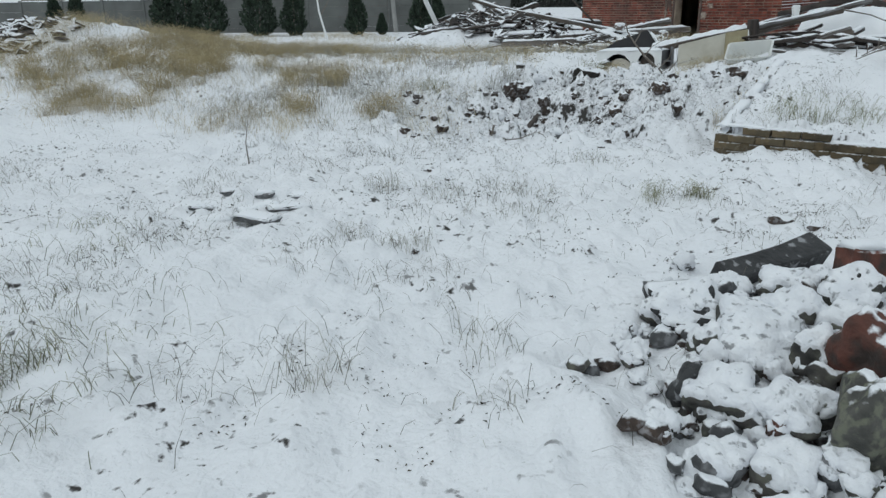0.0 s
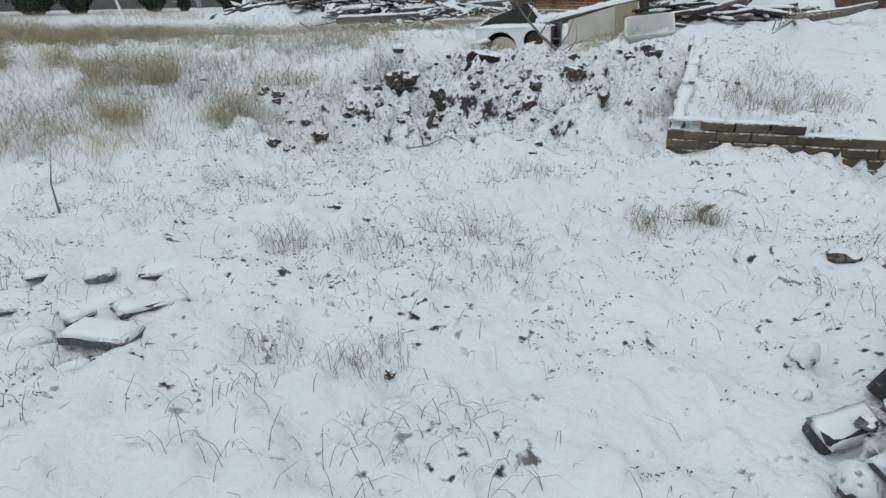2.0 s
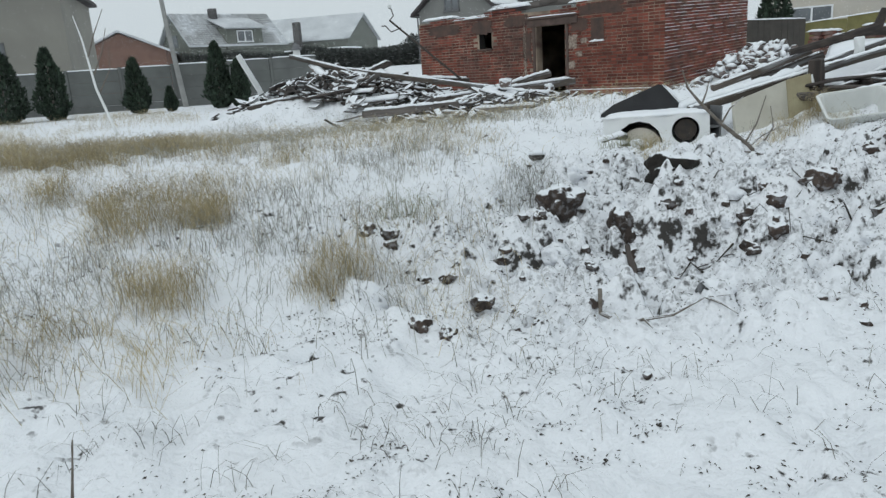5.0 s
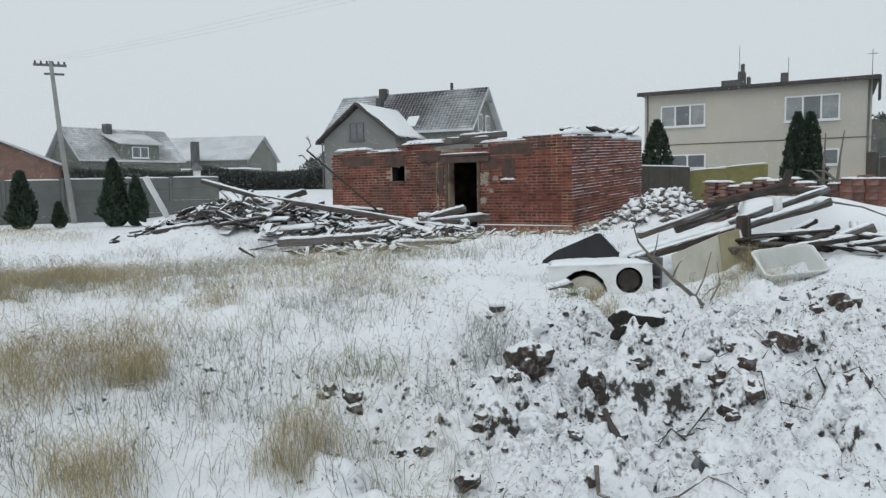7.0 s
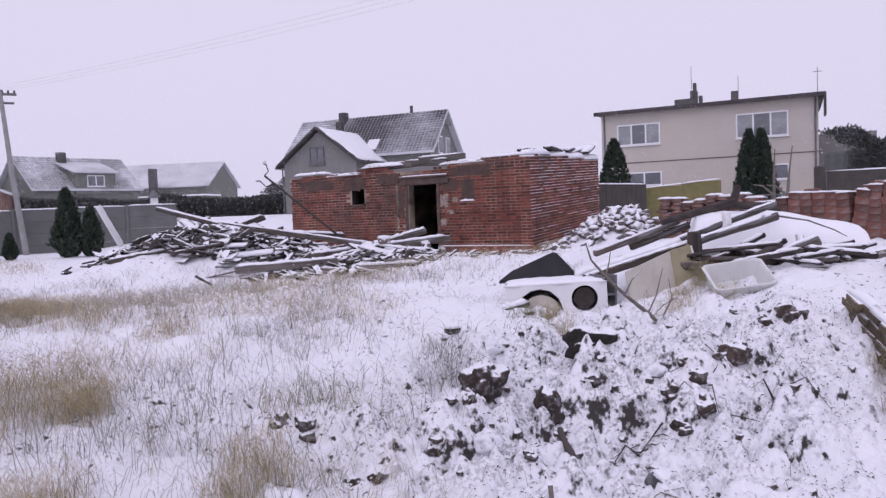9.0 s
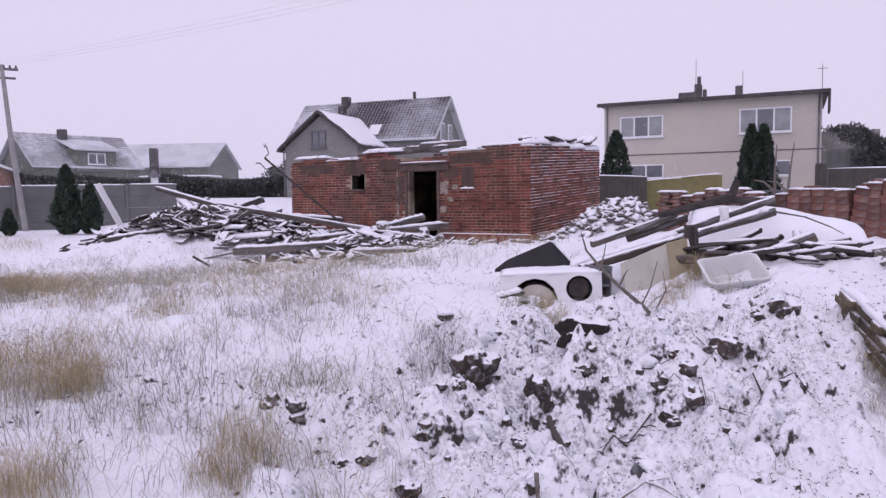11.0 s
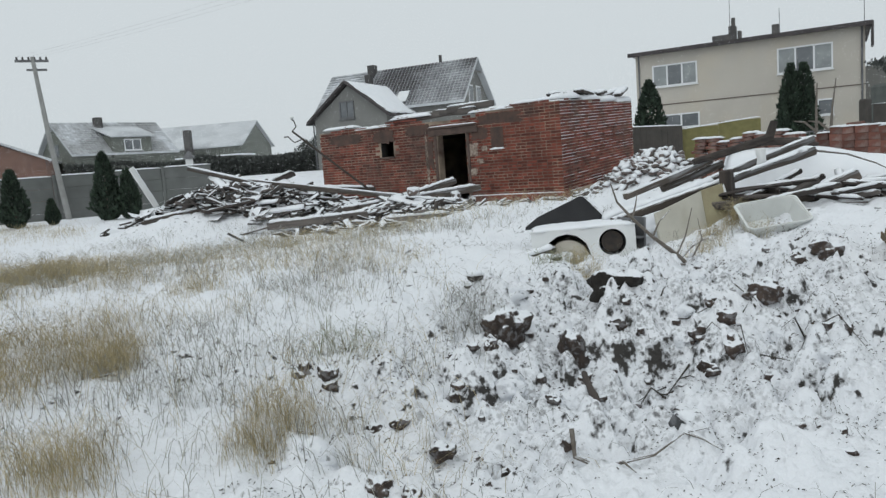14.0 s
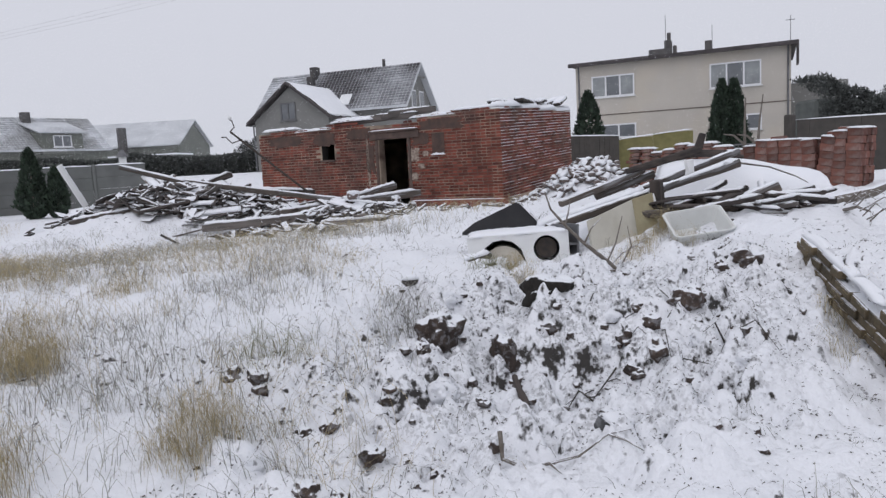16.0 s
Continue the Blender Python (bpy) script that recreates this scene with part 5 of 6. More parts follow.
def gabled_house():
    H = thing("gabled_house", pose(17.46, 48.0, 0, 0, 0, -49.8), "grey rendered house with a dark tiled snowy roof", "house")
    gable_wall(H, -5.1, 4.6, -2.4, 2.4, 0.6, 5.4, 7.65, M_GREYWALL)
    gable_roof(H, -5.13, 4.61, -2.4, 2.4, 5.45, 7.77, M_THINSNOW)
    tiles(H, -5.45, 4.93, -2.74, 5.27, 0, 7.94, 44, 16, 1)
    gable_wall(H, -3.22, 1.52, -6.0, -2.0, 0.6, 4.7, 6.45, M_GREYWALL, "y")
    r2 = gable_roof(H, -3.22, 1.52, -6.0, -0.6, 4.76, 6.59, M_FELT, "y")
    part("snow", pillow(3.3, 5.4, 0.05, 4, 0.2), None, r2, "", pose(-2.2, -3.45, 5.72, 0, -37.7, 0))
    part("snow", pillow(3.3, 5.4, 0.05, 5, 0.2), None, r2, "", pose(0.5, -3.45, 5.72, 0, 37.7, 0))
    window(H, -0.98, 4.62, 0.95, 0.98, 2, -6.0, M_STEEL, False, "dark framed attic window")
    part("chimney", box(0.48, 0.5, 0.95, 0.02, (-2.22, -0.3, 7.3)), M_CHIMNEY, H, "dark brick chimney")
    part("chimney", box(0.4, 0.4, 1.3, 0.02, (-1.82, -1.6, 6.2)), M_CHIMNEY, H)
    part("chimney", box(0.16, 0.16, 0.5, 0.02, (2.47, 0, 7.85)), M_CHIMNEY, H)
    part("roof_window", box(0.75, 0.95, 0.06, 0.01), M_PVC, H, "snowy roof window", pose(0.73, -2.2, 5.86, 44))
    for y in (-0.75, 0.55):
        fr = part("window", box(0.06, 0.72, 1.1, 0.01, (4.62, y, 5.15)), M_PVC, H, "white framed gable window")
        part("pane", box(0.04, 0.54, 0.92, 0, (4.65, y, 5.24)), M_GLASS, fr)
    part("collar_beam", box(0.08, 1.3, 0.1, 0.01, (4.85, 0, 7.0)), M_GREYWALL, H, "tie beam across the gable")
    part("gutter", tube([(-3.6, -6.3, 4.5), (-3.6, -1, 4.5)], [0.06, 0.06], 6, 0), M_STEEL, H)
    part("downpipe", tube([(-3.3, -6.05, 4.5), (-3.3, -6.05, 0.7)], [0.05, 0.05], 6, 0), M_STEEL, H)


gabled_house()


def fence_house():
    H = thing("grey_house", pose(-15.4, 42.5, 0), "plain grey-beige house wall close behind the fence", "house")
    m = material("grey_beige_render", (0.3, 0.29, 0.255), (0.26, 0.25, 0.225), 0.7, 0.9, 0.2, 20.0)
    part("wall", box(16.4, 9.0, 5.6, 0.02, (0, 4.5, 0.5)), m, H)
    part("roof", box(17.2, 9.8, 0.2, 0.02, (0, 4.5, 6.1)), M_FELT, H)
    window(H, 0.5, 2.7, 1.1, 1.5, 1, 0, M_STEEL, False, "dark framed ground floor window")
    window(H, 5.0, 2.55, 1.2, 1.3, 2, 0, M_STEEL, False, "dark framed ground floor window")
    d = part("door", box(1.0, 0.08, 2.2, 0.01, (-4.9, -0.03, 1.4)), M_CHIMNEY, H, "dark entrance door")
    part("door_frame", join(box(0.12, 0.1, 2.3, 0.01, (-5.5, -0.04, 1.4)), box(0.12, 0.1, 2.3, 0.01, (-4.3, -0.04, 1.4))), M_PVC, d)
    part("downpipe", tube([(-2.2, -0.08, 0.6), (-2.2, -0.08, 6.0)], [0.06, 0.06], 8, 0), M_CHIMNEY, H)
    part("downpipe", tube([(-3.3, -0.08, 0.6), (-3.3, -0.08, 6.0)], [0.06, 0.06], 8, 0), M_CHIMNEY, H)


fence_house()


def left_house():
    H = thing("dormer_house", pose(-0.98, 74.4, 0, 0, 0, 25.6), "grey-green house with a snowy roof and dormer", "house")
    gable_wall(H, -2.85, 6.0, -3.0, 3.0, 0.8, 4.6, 7.1, M_OLIVEWALL)
    gable_roof(H, -2.85, 6.0, -3.0, 3.0, 4.75, 7.3, M_THINSNOW)
    tiles(H, -3.15, 6.3, -3.3, 4.62, 0, 7.46, 36, 16, 2, M_TILE_WHITE)
    dm = part("dormer", box(3.5, 2.6, 1.9, 0.02, (2.05, -2.0, 4.2)), M_OLIVEWALL, H, "grey dormer with a snowy pent roof")
    part("dormer_roof", box(4.1, 3.6, 0.12, 0.01), M_THINSNOW, dm, "", pose(2.05, -1.9, 6.45, 18))
    window(H, 2.03, 4.8, 1.5, 0.95, 2, -3.32, M_PVC, False)
    part("chimney", box(0.6, 0.6, 1.0, 0.02, (0.62, -0.6, 6.8)), M_CHIMNEY, H, "brick chimney")
    part("window", box(0.06, 1.0, 1.0, 0.01, (-2.86, 0, 4.6)), M_GLASS, H)


left_house()


def barn(x, y, rz, L, W, z0, ze, zr, wall, label, roof=None, name="barn"):
    H = thing(name, pose(x, y, 0, 0, 0, rz), label, "house")
    gable_wall(H, -L / 2, L / 2, -W / 2, W / 2, z0, ze, zr - 0.1, wall)
    gable_roof(H, -L / 2, L / 2, -W / 2, W / 2, ze, zr, roof or M_THINSNOW)
    return H


b1 = barn(11.4, 92.2, -33, 11.6, 9.2, 0.8, 5.4, 8.0, M_OLIVEWALL, "long grey barn with a snow-covered roof")
part("annex_roof", box(13.0, 4.0, 0.15, 0.02, (1.0, -7.0, 4.1)), M_SNOW, b1, "snow-covered lean-to roof")
part("annex_wall", box(12.6, 3.6, 3.3, 0.02, (1.0, -7.0, 0.8)), M_OLIVEWALL, b1)
part("flue", box(0.7, 0.7, 3.2, 0.02, (0.55, -6.0, 4.0)), M_CHIMNEY, b1, "dark tall flue")
barn(-7.0, 70.6, 86, 9, 6.4, 0.8, 4.2, 5.65, material("far_red_brick", (0.22, 0.13, 0.1), (0.17, 0.1, 0.08), 2.0), "red brick farm building with snow on its roof", name="farm_building")
lantern = thing("garden_lantern", pose(3.6, 46.8, 1.6), "white garden lantern turret before the hedge", "lantern")
part("body", box(0.36, 0.36, 0.9, 0.03, (0, 0, 0.5)), M_ENAMEL, lantern)
bm = bmesh.new()
bmesh.ops.create_cone(bm, segments=8, radius1=0.34, radius2=0.05, depth=0.4, cap_ends=True, matrix=Matrix.Translation((0, 0, 1.6)))
part("cap", bm, M_STEEL, lantern)
part("base", box(0.5, 0.5, 1.0, 0.03, (0, 0, -0.5)), M_POLE, lantern)

# far trees in the haze
def far_tree(x, y, z0, h, r0, seed):
    ob = thing("far_tree", pose(x, y, z0), "bare hazy tree far behind the houses", "tree")

    def place(r, k):
        a, t = r.random(k) * math.tau, r.random(k)
        rad = r0 * np.sin(np.clip(0.15 + t * 0.9, 0, 1) * math.pi) ** 0.6 * np.sqrt(r.random(k)) * (1 + 0.25 * np.sin(a * 4 + seed))
        P = np.stack([rad * np.cos(a), rad * np.sin(a), h * (0.25 + 0.75 * t)], -1)
        D = r.normal(size=(k, 3))
        return P, D / np.linalg.norm(D, axis=1)[:, None]

    v, f = leaf_cloud(1500, place, 0.3, seed)
    part("crown", mesh_from("crown", v, f, M_HEDGE), None, ob)
    part("trunk", tube([(0, 0, 0), (0.1, 0, h * 0.4), (0, 0.1, h * 0.8)], [0.2, 0.15, 0.05], 7), M_BARK, ob)


far_tree(32, 115, 1.5, 6.5, 2.6, 1)
far_tree(29.6, 116, 1.5, 5.2, 2.0, 2)

# utility pole with its wires
pole = thing("utility_pole", Matrix.Translation((0.13, 0, 0)), "concrete utility pole with a crossarm and wires", "utility pole")
part("shaft", tube([(-2.45, 37.3, 0.5), (-2.75, 37.3, 3.8), (-2.95, 37.3, 6.95)], [0.12, 0.1, 0.075], 8, 0.0), M_POLE, pole)
part("crossarm", box(1.15, 0.09, 0.09, 0.01, (-2.98, 37.3, 6.75)), M_STEEL, pole)
part("crossarm", box(0.7, 0.08, 0.08, 0.01, (-2.85, 37.3, 6.42)), M_STEEL, pole)
for k in range(6):
    part("insulator", tube([(-3.48 + 0.2 * k, 37.3, 6.83), (-3.48 + 0.2 * k, 37.3, 6.95)], [0.045, 0.03], 8, 0), M_CHIMNEY, pole)
for k in range(3):
    pts = []
    for i in range(25):
        t = i / 24
        pts.append((-3.5 + 0.4 * k + 24 * t, 37.3 - 44 * t, 6.95 + 1.6 * t - 3.2 * t * (1 - t)))
    part("wire", tube(pts, [0.002] * 25, 4, 0), M_STEEL, pole)


# ---------------------------------------------------------------- old brick footing
def footing_walls():
    one = to_mesh("brick", box(0.24, 0.115, 0.066, 0.007, (0, 0, 0), 0.005, 12, 0), M_OLDBRICK)
    half = to_mesh("brick", box(0.12, 0.115, 0.066, 0.007, (0, 0, 0), 0.005, 13, 0), M_OLDBRICK)
    for dx, dy, ox, oy, L, rise, courses, lab in ((AX, AY, BX, BY, 3.4, 0.0, 6, "low mossy brick footing half buried in snow"), (BX, BY, AX, AY, 1.95, 0.26, 4, "brown brick footing edge running up the bank")):
        yaw, climb = math.degrees(math.atan2(dy, dx)), math.degrees(math.atan(rise))
        w = thing("brick_footing", pose(KX + ox * 0.06, KY + oy * 0.06, 0.52, 0, -climb, yaw), lab, "brick footing", kind="structure")
        L = L / math.cos(math.radians(climb))
        for k in range(courses):
            i = 0
            while i * 0.252 < L - 0.2:
                s_ = i * 0.252 + (0.126 if k % 2 else 0.0) + 0.12
                i += 1
                low = ox == BX
                if low and ((k == 0 and not 0.15 < s_ < 0.95) or (k == 1 and s_ > 1.5) or (k == 2 and s_ > 2.4)):
                    continue
                if not low and k == 0 and rnd.random() < 0.3:
                    continue
                part("brick", one if rnd.random() < 0.85 else half, None, w, "", pose(s_, rnd.uniform(-0.014, 0.014), -0.076 * (k + 1), rnd.uniform(-2, 2), rnd.uniform(-2, 2), rnd.uniform(-3, 3)))
        part("core", box(L, 0.085, 0.076 * (courses - 1) - 0.01, 0.004, (L / 2, 0, -0.076 * courses)), M_OLDBRICK, w, "dirty mortar between the bricks")
        x = 0.0
        while x < L - 0.3:
            n = rnd.uniform(0.35, 0.8)
            drop = 0.0 if ox != BX or 0.1 < x + n / 2 < 1.0 else 0.076 if x < 1.4 else 0.15
            part("snow", pillow(min(n, L - x), 0.12, rnd.uniform(0.015, 0.035), int(x * 50), 0.03, 0.9), None, w, "", pose(x + n / 2, 0.02 if ox == BX else -0.015, -0.012 - drop))
            x += n + rnd.choice((0.0, 0.05, 0.15))


footing_walls()

# ---------------------------------------------------------------- rubble at the start of the path
LR = "snow-capped broken stone in the rubble heap"
LBR = "snow-capped broken red brick in the rubble heap"
GR = "stones of the rubble heap"


def slab(x, y, z, sx, sy, sz, rz, mat, label, rx=0, ry=0, seed=0, cap=0.05, name="slab", group=""):
    ob = thing(name, pose(x, y, gz(x, y) + z, rx, ry, rz), label, name, group, data=to_mesh(name, box(sx, sy, sz, 0.012, (0, 0, -sz / 2), 0.012, seed, 2), mat))
    if cap:
        part("snow", pillow(sx * 1.02, sy * 1.03, cap, seed, 0.03, 0.5), None, ob, "", pose(0, 0, sz / 2 - 0.006))
    return ob


M_REDLUMP = material("broken_red_brick", (0.15, 0.058, 0.042), (0.06, 0.036, 0.03), 11.0, 0.92, 1.0, 28.0, obj=0.3, snow=0.5, stain=(0.045, 0.04, 0.036), stain_scale=9.0, stain_amount=0.75)
M_LICHEN = material("lichened_concrete", (0.055, 0.055, 0.05), (0.12, 0.118, 0.105), 14.0, 0.95, 1.0, 30.0, snow=0.5, stain=(0.2, 0.21, 0.15), stain_scale=26.0, stain_amount=0.6, stain_from=0.5, stain_to=0.62)
slab(1.76, 3.66, 0.07, 0.72, 0.15, 0.14, 27, M_KERB, "long dark broken kerb lying on the rubble", 28, -5, 1, 0.0, "kerb_piece", GR)
slab(1.15, 3.42, 0.03, 0.26, 0.12, 0.07, 8, M_KERB, LR, 26, 0, 2, 0.015, "rubble_slab", GR)
slab(2.1, 3.36, 0.1, 0.27, 0.15, 0.2, 5, M_REDLUMP, "brown brick block standing in the snow", -8, 4, 4, 0.04, "brick_block", GR)
LM = "mossy grey concrete lump with a snowy top"
mains = ((1.12, 3.02, 0.05, 0.34, 0.28, 0.2, 3, M_KERB, LR, 0.12), (1.3, 2.7, 0.03, 0.46, 0.4, 0.2, 4, M_STONE, LR, 0.4), (1.5, 2.8, 0.05, 0.3, 0.26, 0.18, 30, M_STONE, LR, 0.4), (0.95, 2.46, 0.05, 0.22, 0.15, 0.15, 5, M_KERB, LR, 0),
         (1.56, 2.36, 0.12, 0.27, 0.24, 0.28, 6, M_REDLUMP, LBR, 0), (1.44, 2.52, 0.08, 0.17, 0.15, 0.17, 8, M_STONE, LR, 0.3), (1.37, 1.99, 0.13, 0.27, 0.24, 0.34, 7, M_LICHEN, LM, 0),
         (1.02, 2.32, 0.05, 0.3, 0.26, 0.16, 9, M_STONE, LR, 0.5), (1.2, 2.2, 0.05, 0.26, 0.24, 0.15, 10, M_STONE, LR, 0.5), (0.9, 2.05, 0.05, 0.22, 0.2, 0.16, 11, M_SLAB, LR, 0.5), (1.12, 2.0, 0.04, 0.24, 0.2, 0.14, 12, M_STONE, LR, 0.5),
         (1.26, 1.94, 0.04, 0.16, 0.14, 0.1, 13, M_SLAB, LR, 0.5), (0.96, 2.9, 0.04, 0.11, 0.08, 0.07, 1, M_REDLUMP, LBR, 0.2), (0.8, 2.72, 0.03, 0.16, 0.11, 0.09, 2, M_STONE, LR, 0.35), (0.55, 2.74, 0.02, 0.11, 0.09, 0.07, 14, M_SLAB, LR, 0.5),
         (0.84, 2.98, 0.02, 0.1, 0.08, 0.08, 15, M_SLAB, LR, 0.2), (1.6, 3.15, 0.04, 0.28, 0.22, 0.14, 16, M_STONE, LR, 0.4), (1.86, 3.25, 0.05, 0.26, 0.2, 0.15, 17, M_STONE, LR, 0.4), (1.76, 2.82, 0.1, 0.28, 0.22, 0.2, 18, M_STONE, LR, 0.3),
         (1.92, 2.62, 0.1, 0.26, 0.22, 0.22, 19, M_STONE, LR, 0.3), (1.72, 2.2, 0.1, 0.28, 0.24, 0.24, 20, M_STONE, LR, 0.3), (2.15, 2.95, 0.1, 0.28, 0.22, 0.22, 21, M_STONE, LR, 0.3), (1.4, 3.32, 0.05, 0.22, 0.16, 0.12, 22, M_SLAB, LR, 0.4),
         (1.14, 2.1, 0.13, 0.11, 0.06, 0.06, 23, M_REDLUMP, LBR, 0.2), (1.5, 1.78, 0.05, 0.28, 0.22, 0.18, 24, M_STONE, LR, 0.7), (0.74, 2.2, 0.02, 0.16, 0.13, 0.09, 25, M_STONE, LR, 0.9), (1.62, 2.66, 0.13, 0.2, 0.16, 0.14, 26, M_STONE, LR, 0.7), (1.0, 1.72, 0.03, 0.2, 0.18, 0.12, 27, M_STONE, LR, 0.5))
for x, y, z, sx, sy, sz, sd, mt, lb, cp in mains:
    stone(x, y, z - 0.02, sx * 0.92, sy * 0.95, sz * 1.22, sd, mt, lb, "rubble", GR, rz=sd * 47, rx=rnd.uniform(-12, 12), cap=cp, name="rubble_stone", angular=0.5, rough=0.42, sub=4)
    for j in range(10 if sx > 0.18 else 3):     # chips wedged round its foot
        an = -math.pi / 2 + rnd.gauss(-0.3, 0.9)
        d = rnd.choice((0.05, 0.06, 0.08, 0.11))
        px, py = x + math.cos(an) * sx * rnd.uniform(0.45, 0.68), y + math.sin(an) * sy * rnd.uniform(0.45, 0.68)
        if px > 0.5:
            stone(px, py, d * rnd.uniform(-0.1, 0.5), d, d * rnd.uniform(0.6, 0.95), d * rnd.uniform(0.6, 0.95), 900 + sd * 9 + j, rnd.choice((M_SLAB, M_CLOD, M_STONE, M_CLOD)), "small dark chip wedged in the rubble", "rubble", GR, rz=j * 71, rx=rnd.uniform(-30, 30), cap=rnd.choice((0, 0, 0, 0.5)), name="rubble_chip", angular=0.5, rough=0.5, sub=2)
for k in range(60):
    x, y = rnd.gauss(1.5, 0.55), rnd.gauss(2.65, 0.55)
    if x < 0.62 + 0.1 * rnd.random() or y < 1.5:
        continue
    d = rnd.choice((0.05, 0.07, 0.09, 0.12, 0.15))
    stone(x, y, d * rnd.uniform(0.05, 0.5), d, d * rnd.uniform(0.6, 0.95), d * rnd.uniform(0.5, 0.85), 500 + k, rnd.choice((M_STONE, M_SLAB, M_STONE, M_CLOD, M_REDLUMP if k % 4 == 0 else M_STONE)), "small broken stone half sunk in snow", "rubble", GR, rz=k * 71, rx=rnd.uniform(-25, 25), cap=rnd.choice((0, 0.4, 0.9)), name="rubble_stone", angular=0.45, rough=0.45, sub=3)
for k, (x, y, L, w, rz) in enumerate(((-1.29, 4.82, 0.31, 0.18, -24), (-1.13, 5.07, 0.31, 0.17, 24), (-1.37, 5.16, 0.31, 0.17, 28), (-1.08, 5.56, 0.3, 0.15, -4), (-1.68, 4.92, 0.33, 0.2, 30), (-1.86, 5.42, 0.24, 0.15, 10), (-1.7, 5.66, 0.2, 0.13, 20), (-1.42, 5.55, 0.15, 0.1, 5), (-1.4, 4.62, 0.2, 0.09, 35))):
    slab(x, y, 0.024 if k == 0 else 0.008 if k < 5 else -0.004, L, w, 0.045 if k == 0 else 0.032, rz, M_SLAB, "thin paving block lying under a cushion of snow", rnd.uniform(-5, 5), rnd.uniform(-5, 5), 30 + k, 0.026, "paving_block", "scattered paving blocks")

# ---------------------------------------------------------------- frozen clods in the dug-over bank
LC = "dark frozen earth clod dusted with snow"
for k, (x, y, d, z) in enumerate(((0.93, 9.22, 0.34, 0.07), (1.25, 8.9, 0.22, 0.09), (1.22, 8.78, 0.14, 0.02), (2.52, 8.48, 0.26, 0.04), (2.72, 8.35, 0.2, 0.04), (2.5, 7.95, 0.19, 0.03), (1.97, 8.28, 0.2, 0.02), (1.69, 8.42, 0.14, 0.02), (1.95, 7.76, 0.11, 0.02), (-0.11, 8.68, 0.10, 0.03), (-0.26, 8.67, 0.10, 0.03),
                                     (-0.01, 8.34, 0.15, 0.02), (-0.32, 8.05, 0.13, 0.02), (-0.44, 8.14, 0.13, 0.02), (0.03, 8.03, 0.11, 0.02), (0.25, 8.13, 0.09, 0.02), (0.4, 9.0, 0.07, 0.03), (-0.33, 9.22, 0.16, 0.02), (-0.45, 9.3, 0.14, 0.02), (1.67, 7.36, 0.12, 0.01), (1.6, 7.26, 0.1, 0.01), (2.93, 9.45, 0.18, 0.04), (3.05, 8.4, 0.12, 0.03), (2.2, 8.7, 0.13, 0.03), (3.52, 8.77, 0.24, 0.05), (3.3, 8.85, 0.16, 0.03), (1.95, 8.5, 0.16, 0.02), (2.08, 8.42, 0.13, 0.02), (1.8, 8.3, 0.13, 0.0),
                                     (-0.16, 6.38, 0.12, 0.0), (-0.1, 6.3, 0.1, 0.0), (-0.18, 4.27, 0.06, 0.0), (2.26, 4.62, 0.2, 0.0), (2.4, 4.5, 0.14, 0.0), (0.15, 8.3, 0.08, 0.02), (0.62, 8.9, 0.1, 0.02), (0.75, 8.45, 0.1, 0.02), (1.6, 8.9, 0.16, 0.02))):
    stone(x, y, z - 0.2 * d, d * 0.9, d * 0.75, d * (1.15 if k == 1 else 0.7), 60 + k, M_CLOD, LC, "earth clod", "clods of the bank", rz=k * 37, rx=rnd.uniform(-15, 15), cap=0, name="earth_clod", angular=0.3, rough=0.5, sub=4)
# a solid lump, coloured near-black to read as a shaded hole
pit = stone(1.79, 9.12, -0.04, 0.42, 0.26, 0.24, 81, M_HOLLOWSHADE, "snow-topped near-black lump standing in for a hollow's shade", "earth clod", "clods of the bank", rz=-25, cap=0, name="earth_clod", angular=0.4, rough=0.4, sub=4)
for k in range(26):     # clods wholly under snow
    x, y = rnd.gauss(1.4, 1.2), rnd.gauss(8.75, 0.6)
    if (footing(x, y)[0] > -0.1 and footing(x, y)[1] > -0.1) or y > 10.2:
        continue
    d = rnd.choice((0.1, 0.13, 0.17, 0.22))
    stone(x, y, -0.25 * d, d, d * rnd.uniform(0.6, 1), d * rnd.uniform(0.45, 0.65), 1300 + k, M_SNOW, "earth clod buried under soft snow", "earth clod", "clods of the bank", rz=k * 53, rx=rnd.uniform(-15, 15), cap=0.55, name="earth_clod", angular=0.15, rough=0.6, sub=3)
for k in range(60):
    x, y = rnd.gauss(1.5, 1.2), rnd.gauss(8.7, 0.6)
    if (footing(x, y)[0] > -0.1 and footing(x, y)[1] > -0.1) or y > 10.3:
        continue
    d = rnd.choice((0.04, 0.05, 0.06, 0.07, 0.09))
    stone(x, y, d * rnd.uniform(-0.05, 0.2), d, d * rnd.uniform(0.6, 1), d * rnd.uniform(0.5, 0.8), 300 + k, M_CLOD, LC, "earth clod", "clods of the bank", rz=k * 53, rx=rnd.uniform(-30, 30), cap=0, name="earth_clod", angular=0.3, rough=0.6, sub=2)
slab(1.2, 7.86, 0.03, 0.2, 0.13, 0.09, 10, M_SLAB, "broken tile piece standing in the dug earth", 24, 10, 50, 0.03, "tile_piece")
slab(1.06, 9.8, -0.005, 0.2, 0.08, 0.05, 8, M_DARKWOOD, "short reddish stake end under snow", 0, 4, 51, 0.03, "stake_end")
beam((1.13, 8.66, 0.38), (0.92, 8.22, 0.25), 0.04, 0.05, M_DARKWOOD, "short dark board stuck in the dug earth", name="board", seed=61, snow=0)
beam((1.93, 8.62, 0.48), (1.83, 8.35, 0.34), 0.03, 0.04, M_DARKWOOD, "short dark board stuck in the dug earth", name="board", seed=62, snow=0.01)
